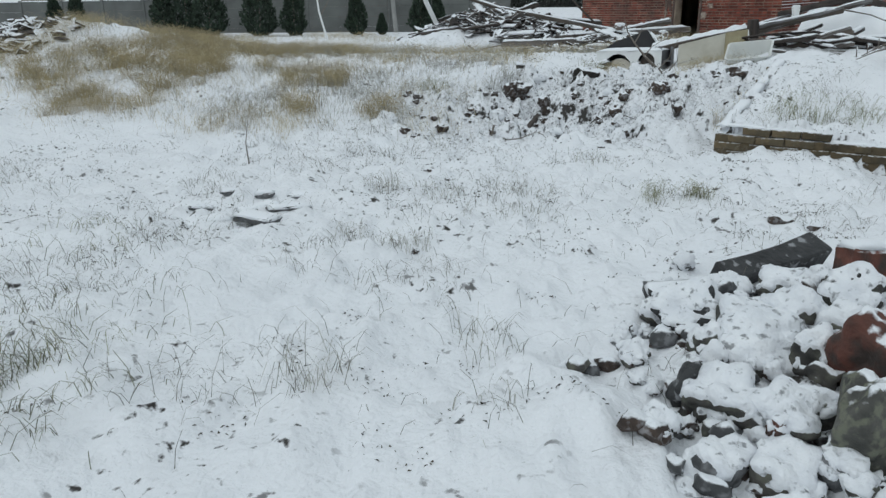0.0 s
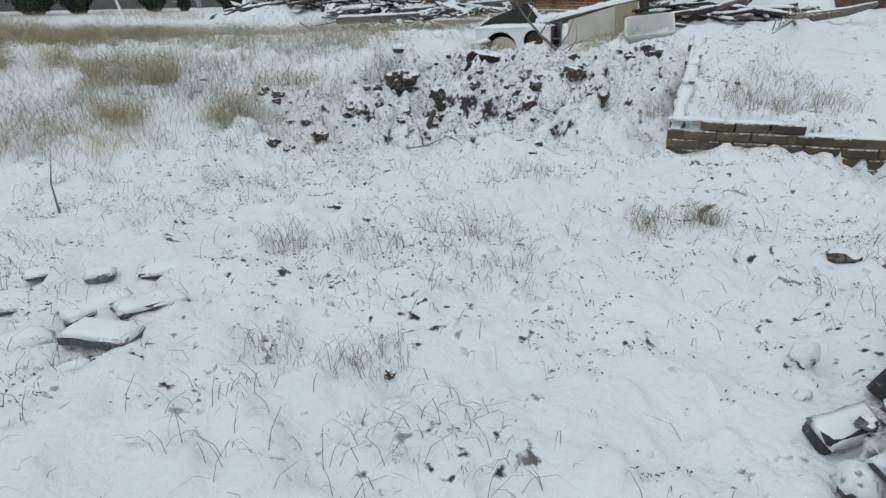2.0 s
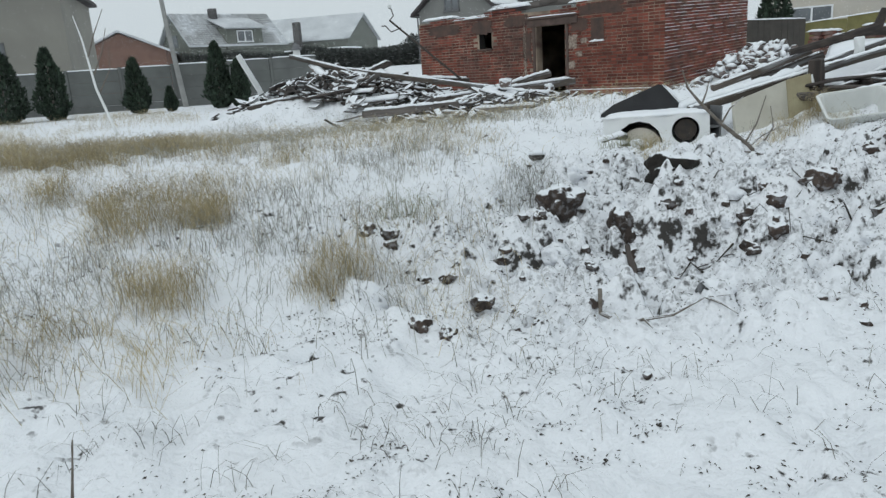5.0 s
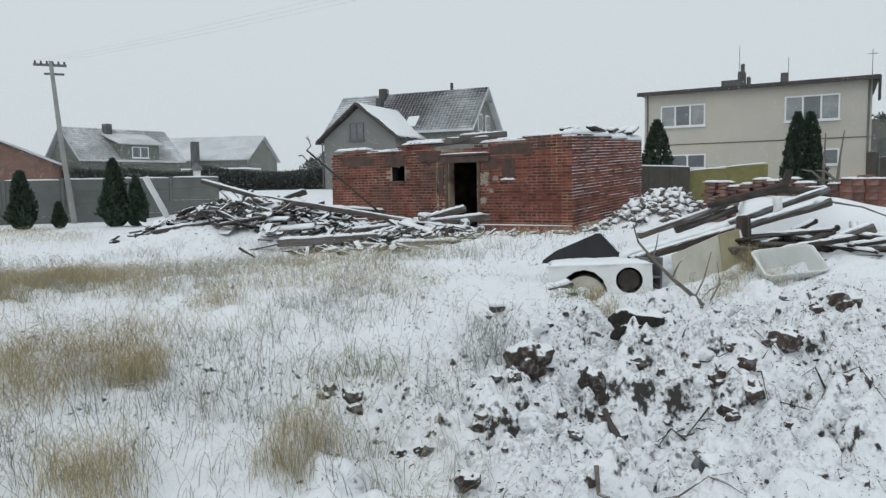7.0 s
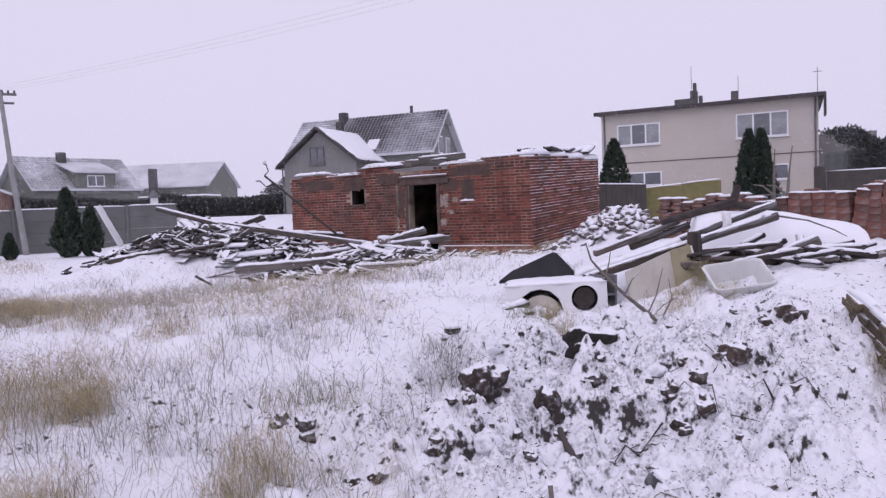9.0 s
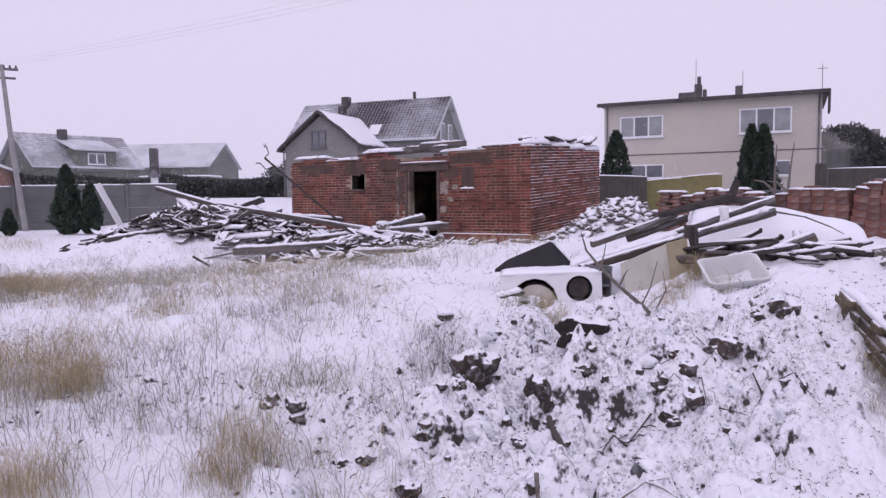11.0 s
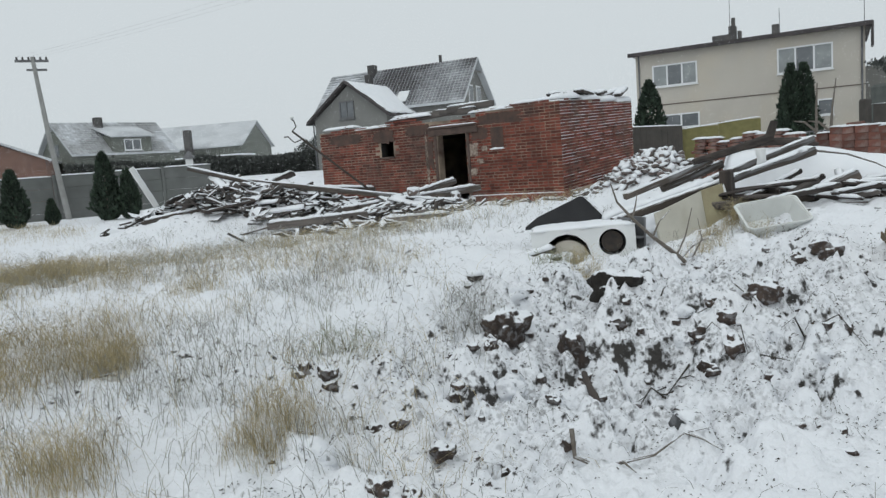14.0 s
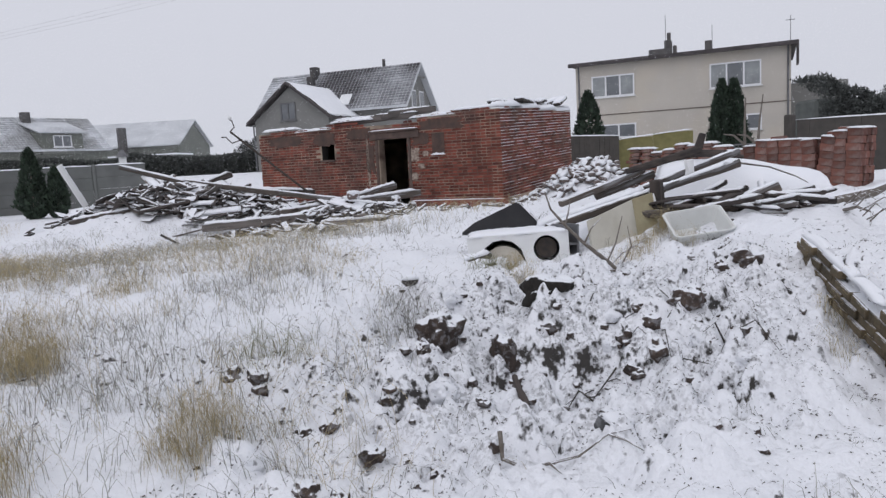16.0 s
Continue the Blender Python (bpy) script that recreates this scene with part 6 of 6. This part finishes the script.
def twig(pts, r0, label, name="twig", mat=None, group="bare twigs"):
    ob = thing(name, Matrix.Identity(4), label, "twig", group)
    part("stem", tube(pts, [r0 * (1 - 0.75 * i / (len(pts) - 1)) for i in range(len(pts))], 6, 0.15, len(pts)), mat or M_BARK, ob)
    return ob


g1 = lambda x, y, up: (x, y, gz(x, y) + up)
tw = twig([g1(0.56, 8.02, 0.1), g1(0.53, 7.96, 0.05), g1(0.6, 7.86, 0.03), g1(0.68, 7.78, 0.03), g1(0.82, 7.72, 0.04), g1(1.0, 7.7, 0.05), g1(1.14, 7.68, 0.04)], 0.014, "forked dark twig lying on the snow")
part("side_shoot", tube([g1(1.0, 7.7, 0.05), g1(1.06, 7.64, 0.03), g1(1.1, 7.56, 0.02)], [0.006, 0.005, 0.003], 5), M_BARK, tw)
part("side_shoot", tube([g1(0.68, 7.78, 0.03), g1(0.64, 7.72, 0.03), g1(0.66, 7.66, 0.02)], [0.009, 0.007, 0.003], 5), M_BARK, tw)
bough = twig([(2.85, 9.5, 0.74), (2.78, 9.56, 0.84), (2.62, 9.66, 1.0), (2.5, 9.76, 1.16), (2.42, 9.84, 1.3), (2.38, 9.86, 1.45)], 0.022, "snow-dusted bare bough leaning before the scrap", "bough")
for p, q, e in (((2.78, 9.56, 0.84), (2.92, 9.6, 0.98), (3.02, 9.62, 1.2)), ((2.8, 9.55, 0.8), (2.96, 9.58, 0.88), (3.3, 9.6, 0.98)), ((2.62, 9.66, 1.0), (2.7, 9.66, 1.12), (2.86, 9.7, 1.2)), ((2.82, 9.5, 0.76), (2.6, 9.46, 0.8), (2.3, 9.4, 0.78)), ((2.85, 9.5, 0.76), (3.0, 9.5, 0.95), (2.98, 9.52, 1.12)), ((2.5, 9.76, 1.16), (2.56, 9.78, 1.26), (2.6, 9.8, 1.36)), ((2.3, 9.4, 0.78), (2.1, 9.36, 0.74), (1.95, 9.36, 0.7))):
    part("branch", tube([p, q, e], [0.009, 0.006, 0.003], 5), M_BARK, bough)
for k in range(16):
    x, y = rnd.gauss(2.0, 0.3), rnd.gauss(8.45, 0.25)
    an, L = rnd.uniform(0, math.tau), rnd.uniform(0.12, 0.36)
    dx_, dy_ = math.cos(an) * L, math.sin(an) * L
    twig([(x, y, gz(x, y) + 0.01), (x + dx_ * 0.5, y + dy_ * 0.5, gz(x + dx_ * 0.5, y + dy_ * 0.5) + rnd.uniform(0.02, 0.07)), (x + dx_, y + dy_, gz(x + dx_, y + dy_) + 0.015)], rnd.uniform(0.004, 0.009), "thin dark root in the dug earth", "root", M_LITTER, "roots in the dug earth")
bough2 = twig([(5.6, 9.2, 1.05), (5.3, 8.9, 1.12), (5.0, 8.6, 1.1), (4.7, 8.45, 1.02)], 0.02, "drooping bare bough with dead leaves", "bough")
for k in range(9):
    t = k / 8
    x, y, z = 5.6 - 0.9 * t, 9.2 - 0.75 * t, 1.1 + 0.05 * math.sin(t * 5)
    part("branch", tube([(x, y, z), (x - 0.1 + 0.2 * (k % 2), y - 0.16, z + 0.12), (x - 0.14 + 0.34 * (k % 2), y - 0.25, z + 0.08)], [0.007, 0.005, 0.003], 5), M_BARK, bough2)
twig([(5.45, 10.3, 1.56), (5.7, 10.1, 1.5), (5.95, 9.95, 1.38), (6.1, 9.9, 1.3)], 0.014, "thin dark root hanging from a timber")
stk = twig([(-1.88, 6.85, gz(-1.88, 6.85)), (-1.9, 6.87, gz(-1.88, 6.85) + 0.2), (-1.87, 6.9, gz(-1.88, 6.85) + 0.4)], 0.008, "thin dry stalk standing in the snow", "dry_stalk")
pst = twig([(-3.45, 22.7, 0.55), (-3.75, 22.9, 1.6), (-3.9, 23.1, 2.7), (-4.0, 23.1, 3.2)], 0.04, "thin white-trunked leaning sapling", "sapling", M_ENAMEL)
for k in range(3):
    part("branch", tube([(-3.7 - 0.05 * k, 22.9, 1.5 + 0.4 * k), (-3.4 - 0.1 * k, 22.9, 2.0 + 0.4 * k), (-3.35, 22.9, 2.5 + 0.4 * k)], [0.02, 0.012, 0.006], 5), M_BARK, pst)
for x, y, h, b in ((17.55, 19.25, 2.0, 0.05), (17.75, 18.95, 2.1, 0.25)):
    sp = twig([(x, y, gz(x, y) + 0.4), (x + 0.03, y, gz(x, y) + 1.2), (x + b * 0.4, y, gz(x, y) + 1.9), (x + b, y - 0.02, gz(x, y) + 0.6 + h)], 0.06, "bare sapling pole before the house", "sapling_pole")
    part("branch", tube([(x + 0.03, y, gz(x, y) + 1.2), (x - 0.35, y + 0.1, gz(x, y) + 1.5), (x - 0.8, y + 0.1, gz(x, y) + 1.55)], [0.04, 0.03, 0.012], 6), M_BARK, sp)

# the snowy debris mound by the fence
for i in range(16):
    x, y = rnd.gauss(-7.8, 0.9), rnd.gauss(12.5, 0.5)
    k = rnd.choice((0, 4, 4, 4))
    plank(k, pose(x, y, gz(x, y) + 0.02, rnd.gauss(0, 14), rnd.gauss(0, 12), rnd.uniform(0, 180)), 1, rnd.random() < 0.8, "dark slate or board piece in a snowy debris mound", "pieces of the debris mound", "debris_board")
v, f = [], []
for i in range(420):
    x, y = rnd.gauss(-7.9, 0.8), rnd.gauss(12.35, 0.45)
    w, m = rnd.uniform(0.04, 0.13), pose(x, y, gz(x, y) + 0.01, rnd.gauss(0, 25), rnd.gauss(0, 25), rnd.uniform(0, 180))
    o = len(v)
    v += [m @ Vector((a * w, b * w * 0.7, c * 0.03)) for c in (0, 1) for a, b in ((-1, -1), (1, -0.8), (0.8, 1), (-1, 0.9))]
    f += [(o, o + 3, o + 2, o + 1), (o + 4, o + 5, o + 6, o + 7)] + [(o + k, o + (k + 1) % 4, o + 4 + (k + 1) % 4, o + 4 + k) for k in range(4)]
thing("slate_pieces", Matrix.Identity(4), "small dark slate pieces on a snowy debris mound", "debris", kind="stuff", data=mesh_from("slate_pieces", v, f, M_SPLINTER))


# ---------------------------------------------------------------- grass
def blades(name, x, y, h, w, mat, seed, lean=0.55, z_off=0.0, base=None):
    """A mesh of bent, tapering blades rooted on the ground at x, y."""
    r = np.random.default_rng(seed)
    n = len(x)
    z = height(x, y) if base is None else np.zeros(n) + base
    a, f = r.random(n) * math.tau, r.random(n) * math.tau
    k = np.abs(r.normal(lean, 0.28, n))
    dx, dy = np.cos(a), np.sin(a)
    wx, wy = np.cos(f) * w / 2, np.sin(f) * w / 2

    def at(u, up, s):
        return np.stack([x + dx * k * h * u - wx * s, y + dy * k * h * u - wy * s, z + z_off + h * up], -1), np.stack([x + dx * k * h * u + wx * s, y + dy * k * h * u + wy * s, z + z_off + h * up], -1)

    b0, b1 = at(0.0, -0.08, 1.0)
    m0, m1 = at(0.22, 0.6, 0.9)
    u0, u1 = at(0.72, 0.93, 0.7)
    t0, _ = at(1.25, 0.5, 0.0)
    v = np.stack([b0, b1, m1, m0, u1, u0, t0], 1).reshape(-1, 3)
    o = np.arange(n)[:, None] * 7
    quads_ = np.concatenate([o + np.array([[0, 1, 2, 3]]), o + np.array([[3, 2, 4, 5]])])
    tris = o + np.array([[5, 4, 6]])
    me_ = bpy.data.meshes.new(name)
    me_.from_pydata(v.tolist(), [], quads_.tolist() + tris.tolist())
    me_.materials.append(mat)
    return me_


def scatter(n, x0, x1, y0, y1, dens, seed):
    r = np.random.default_rng(seed)
    x, y = r.uniform(x0, x1, n * 6), r.uniform(y0, y1, n * 6)
    keep = r.random(n * 6) < np.clip(dens(x, y), 0, 1)
    return x[keep][:n], y[keep][:n]


def meadow(x, y):
    lim = np.where(y < 11, 0.2 + 0.25 * (y - 8), 0.95 + 1.3 * (y - 11))
    edge = 7.6 + 0.25 * np.clip(-x - 1.5, 0, 6)
    m = sm(edge - 0.3, edge + 0.9, y) * (1 - sm(lim - 0.9, lim + 0.6, x)) * (1 - sm(17.0, 18.6, y) * sm(-2.4, -1.2, x))
    return m * (1 - np.exp(-(((x + 7.6) / 2.6) ** 2 + ((y - 13.2) / 1.6) ** 2)))


def patch(x, y, sc, lo, hi, k):
    return sm(lo, hi, 0.65 * vnoise(x * sc + 7, y * sc, k) + 0.35 * vnoise(x * sc * 3.1, y * sc * 3.1, k + 1))


def stuff(name, me_, label, category):
    return thing(name, Matrix.Identity(4), label, category, kind="stuff", data=me_)


rr = np.random.default_rng(90)
x, y = scatter(34000, -7, 1.6, 7.2, 14.5, lambda a, b: meadow(a, b) * (0.05 + 0.95 * patch(a, b, 1.1, 0.42, 0.64, 0)) * (0.1 + 0.9 * sm(-1.0, -2.6, a)), 91)
stuff("dry_grass", blades("dry_grass", x, y, rr.uniform(0.07, 0.24, len(x)), 0.0025, M_STRAW, 92, 1.3), "thin dry meadow grass poking through the snow", "grass")
x, y = scatter(4200, -6, 1.6, 7.2, 14.5, lambda a, b: meadow(a, b) * (0.05 + 0.95 * patch(a, b, 1.6, 0.5, 0.68, 3)), 93)
stuff("frosted_grass", blades("frosted_grass", x, y, rr.uniform(0.06, 0.22, len(x)), 0.0034, M_GREYGRASS, 94, 0.85), "frosted grey-brown grass bent under snow", "grass")
x, y = scatter(14000, -22, 9, 13.5, 32.5, lambda a, b: meadow(a, b) * (0.06 + 0.94 * patch(a, b, 0.6, 0.5, 0.7, 2)), 95)
stuff("dry_grass", blades("dry_grass", x, y, rr.uniform(0.08, 0.26, len(x)), 0.0042, M_STRAW, 96, 0.9), "tall straw-coloured grass in a snowy yard", "grass")
x, y = scatter(6500, -7, 6.5, 12.5, 19.6, lambda a, b: sm(-0.3, 0.6, 1.15 * (b - 9.0) - a) * (0.12 + 0.88 * patch(a, b, 1.1, 0.46, 0.66, 3)), 103)
stuff("frosted_grass", blades("frosted_grass", x, y, rr.uniform(0.07, 0.2, len(x)), 0.0048, M_GREYGRASS, 104, 1.1), "frosted grass before the timber heap", "grass")
# thin weeds and stalks over the near snow
near_field = lambda a, b: (0.06 + 0.94 * patch(a, b, 1.5, 0.56, 0.72, 4)) * (1 - 0.7 * churned(a, b))
x, y = scatter(6500, -4.5, 4.2, 1.4, 12.8, near_field, 97)
stuff("weed_stalks", blades("weed_stalks", x, y, rr.uniform(0.025, 0.11, len(x)), 0.0028, M_WEED, 98, 1.5), "thin dark weed stalks lying across the snow", "weeds")
# a green-grey strip along the path's edge
x, y = scatter(2300, -3.4, -0.9, 1.2, 5.4, lambda a, b: (0.2 + 0.8 * patch(a, b, 2.6, 0.4, 0.65, 5)) * (np.exp(-((a + 1.85) / 0.42) ** 2 - ((b - 2.75) / 0.6) ** 2) + 0.3 * np.exp(-((a + 2.35) / 0.4) ** 2 - ((b - 4.5) / 0.3) ** 2)), 99)
stuff("path_grass", blades("path_grass", x, y, rr.uniform(0.03, 0.13, len(x)), 0.004, M_PATHGRASS, 100, 1.5), "grey-green grass at the edge of the snow", "grass")

tufts = ((-0.74, 9.6, 0.42, 0.26, 260, M_GREYGRASS), (-1.2, 9.55, 0.4, 0.26, 220, M_GREYGRASS), (-2.1, 9.2, 0.5, 0.28, 240, M_GREYGRASS), (-2.2, 10.3, 0.18, 0.24, 130, M_STRAW), (0.24, 9.2, 0.34, 0.24, 110, M_GREYGRASS), (-0.5, 8.5, 0.36, 0.26, 150, M_GREYGRASS), (-2.3, 8.5, 0.45, 0.3, 260, M_GREYGRASS), (-1.9, 14.1, 0.6, 0.3, 360, M_STRAW), (-1.47, 9.98, 0.27, 0.32, 420, M_STRAW), (-1.74, 8.8, 0.36, 0.34, 480, M_STRAW), (-0.72, 8.8, 0.3, 0.3, 340, M_STRAW), (-2.2, 13.3, 0.8, 0.3, 500, M_STRAW), (-1.35, 12.8, 0.6, 0.3, 420, M_STRAW), (-0.14, 9.5, 0.2, 0.24, 180, M_GREEN), (-0.74, 11.6, 0.4, 0.24, 260, M_STRAW), (0.82, 9.5, 0.18, 0.3, 170, M_GREYGRASS), (2.1, 9.85, 0.2, 0.2, 140, M_STRAW), (2.42, 10.42, 0.12, 0.2, 150, M_STRAW), (2.2, 10.4, 0.22, 0.18, 160, M_GREEN), (3.95, 10.0, 0.18, 0.3, 240, M_STRAW), (3.6, 9.95, 0.2, 0.2, 140, M_STRAW), (0.85, 9.55, 0.2, 0.3, 120, M_GREYGRASS), (0.2, 2.9, 0.12, 0.2, 40, M_GREYGRASS), (0.18, 2.35, 0.14, 0.16, 30, M_GREYGRASS),
         (3.25, 9.7, 0.3, 0.24, 160, M_STRAW), (3.77, 9.6, 0.2, 0.2, 110, M_STRAW), (-1.57, 10.2, 0.4, 0.3, 300, M_STRAW), (-3.7, 14.2, 0.9, 0.34, 420, M_STRAW), (-1.82, 2.87, 0.3, 0.16, 120, M_GREEN), (-2.36, 4.59, 0.26, 0.14, 60, M_GREEN), (1.70, 5.6, 0.13, 0.2, 120, M_GREEN), (1.95, 5.38, 0.09, 0.17, 160, M_GREEN), (3.4, 6.9, 0.26, 0.2, 260, M_GREEN), (3.8, 6.7, 0.26, 0.2, 220, M_GREEN),
         (-0.53, 2.63, 0.14, 0.24, 80, M_GREYGRASS), (0.14, 3.14, 0.1, 0.2, 30, M_GREYGRASS), (-0.3, 4.35, 0.16, 0.14, 90, M_GREYGRASS), (1.41, 6.67, 0.2, 0.18, 90, M_GREYGRASS), (0.6, 5.8, 0.26, 0.16, 130, M_GREYGRASS), (-0.46, 5.68, 0.12, 0.22, 60, M_GREYGRASS), (-0.02, 5.58, 0.2, 0.16, 100, M_GREYGRASS), (0.56, 5.0, 0.24, 0.12, 120, M_GREYGRASS), (-0.5, 5.75, 0.12, 0.18, 50, M_GREYGRASS), (-3.9, 9.1, 0.6, 0.3, 520, M_STRAW), (-5.2, 9.8, 0.7, 0.3, 480, M_STRAW), (-3.5, 10.4, 0.6, 0.3, 420, M_STRAW), (-0.9, 8.6, 0.24, 0.24, 200, M_STRAW), (-0.6, 4.62, 0.12, 0.16, 70, M_GREYGRASS), (-0.2, 4.42, 0.14, 0.14, 80, M_GREYGRASS), (3.3, 7.9, 0.2, 0.25, 60, M_STRAW), (2.9, 7.6, 0.15, 0.3, 40, M_STRAW))
for k, (cx, cy, rad, h, n, mt) in enumerate(tufts):
    n, rad = int(n * (1.35 if mt == M_STRAW else 0.7)), rad * (0.82 if mt == M_STRAW else 1.5)
    q = np.random.default_rng(200 + k)
    d, an = rad * np.sqrt(q.random(n)) * q.random(n) ** 0.3, q.random(n) * math.tau
    x, y = d * np.cos(an), d * np.sin(an)
    o = thing("grass_tuft", pose(cx, cy, 0), {M_STRAW: "straw-coloured grass tuft standing in snow", M_GREEN: "grey-green grass tuft standing in snow", M_GREYGRASS: "thin dark weed tuft bent over the snow"}[mt], "grass tuft", "grass tufts")
    me_ = blades("foliage", x + cx, y + cy, q.uniform(0.25, 0.8, n) * h, 0.0019 if mt == M_STRAW else 0.0032, mt, 300 + k, 0.65 if mt == M_STRAW else 0.9)
    me_.transform(Matrix.Translation((-cx, -cy, 0)))
    part("foliage", me_, None, o)

# leaf litter and crumbs of soil on the snow
def crumbs(n, dens, x0, x1, y0, y1, smin, smax, mat, seed, name, label):
    x, y = dens if isinstance(dens, tuple) else scatter(n, x0, x1, y0, y1, dens, seed)
    r = np.random.default_rng(seed + 1)
    n = len(x)
    c = np.stack([x, y, height(x, y) + 0.004], -1)
    s = r.uniform(smin, smax, n)[:, None]
    a = r.normal(size=(n, 3)); a[:, 2] *= 0.45
    b = r.normal(size=(n, 3)); b[:, 2] *= 0.45
    a, b = a / np.linalg.norm(a, axis=1)[:, None], b / np.linalg.norm(b, axis=1)[:, None]
    up = np.array([0, 0, 1.0]) * s * 0.55
    v = np.stack([c - a * s, c + b * s * 0.7, c + a * s, c + up], 1).reshape(-1, 3)
    o = np.arange(n)[:, None] * 4
    f = np.concatenate([o + np.array([[0, 1, 3]]), o + np.array([[1, 2, 3]]), o + np.array([[2, 0, 3]])])
    me_ = bpy.data.meshes.new(name)
    me_.from_pydata(v.tolist(), [], f.tolist())
    me_.materials.append(mat)
    stuff(name, me_, label, "litter")


def clustered(n, spread, dens, x0, x1, y0, y1, seed):
    """Points in little groups."""
    cx, cy = scatter(n, x0, x1, y0, y1, dens, seed)
    r = np.random.default_rng(seed + 5)
    k = r.integers(3, 16, len(cx))
    m = np.repeat(np.arange(len(cx)), k)
    return cx[m] + r.normal(size=len(m)) * spread, cy[m] + r.normal(size=len(m)) * spread * 0.7


crumbs(9000, clustered(1150, 0.05, lambda a, b: patch(a, b, 1.6, 0.42, 0.7, 6) * (0.3 + 0.7 * sm(3.5, 5.5, b)), -4.5, 4, 1.4, 9.5, 411), 0, 0, 0, 0, 0.003, 0.0115, M_LITTER, 401, "leaf_litter", "dark dead leaf scraps on the snow")
crumbs(4600, lambda a, b: churned(a, b) * (0.15 + 0.85 * patch(a, b, 3.0, 0.45, 0.66, 1)), -1.2, 4.2, 7.2, 10.2, 0.003, 0.014, M_CLOD, 403, "soil_crumbs", "crumbs of dark frozen soil on the bank")


# ---------------------------------------------------------------- light snowfall in the air beyond the yard
def snowfall(n):
    r = np.random.default_rng(500)
    d, az = np.sqrt(r.uniform(36.0 ** 2, 105.0 ** 2, n)), np.radians(r.uniform(-18, 66, n))
    c = np.stack([-1.5 + d * np.sin(az), 5 + d * np.cos(az), r.uniform(0.6, 12, n)], -1)
    a, b = r.normal(size=(2, n, 3))
    s = r.uniform(0.007, 0.014, n)[:, None]
    v = np.stack([c + a * s, c + b * s, c - (a + b) * s * 0.5], 1).reshape(-1, 3)
    me_ = bpy.data.meshes.new("snowfall")
    me_.vertices.add(3 * n)
    me_.vertices.foreach_set("co", v.ravel())
    me_.loops.add(3 * n)
    me_.loops.foreach_set("vertex_index", np.arange(3 * n, dtype=np.int32))
    me_.polygons.add(n)
    me_.polygons.foreach_set("loop_start", np.arange(0, 3 * n, 3, dtype=np.int32))
    me_.update()
    me_.validate()
    me_.materials.append(M_FLAKE)
    stuff("falling_snow", me_, "fine snow falling thinly through the air", "snowfall")


snowfall(650000)
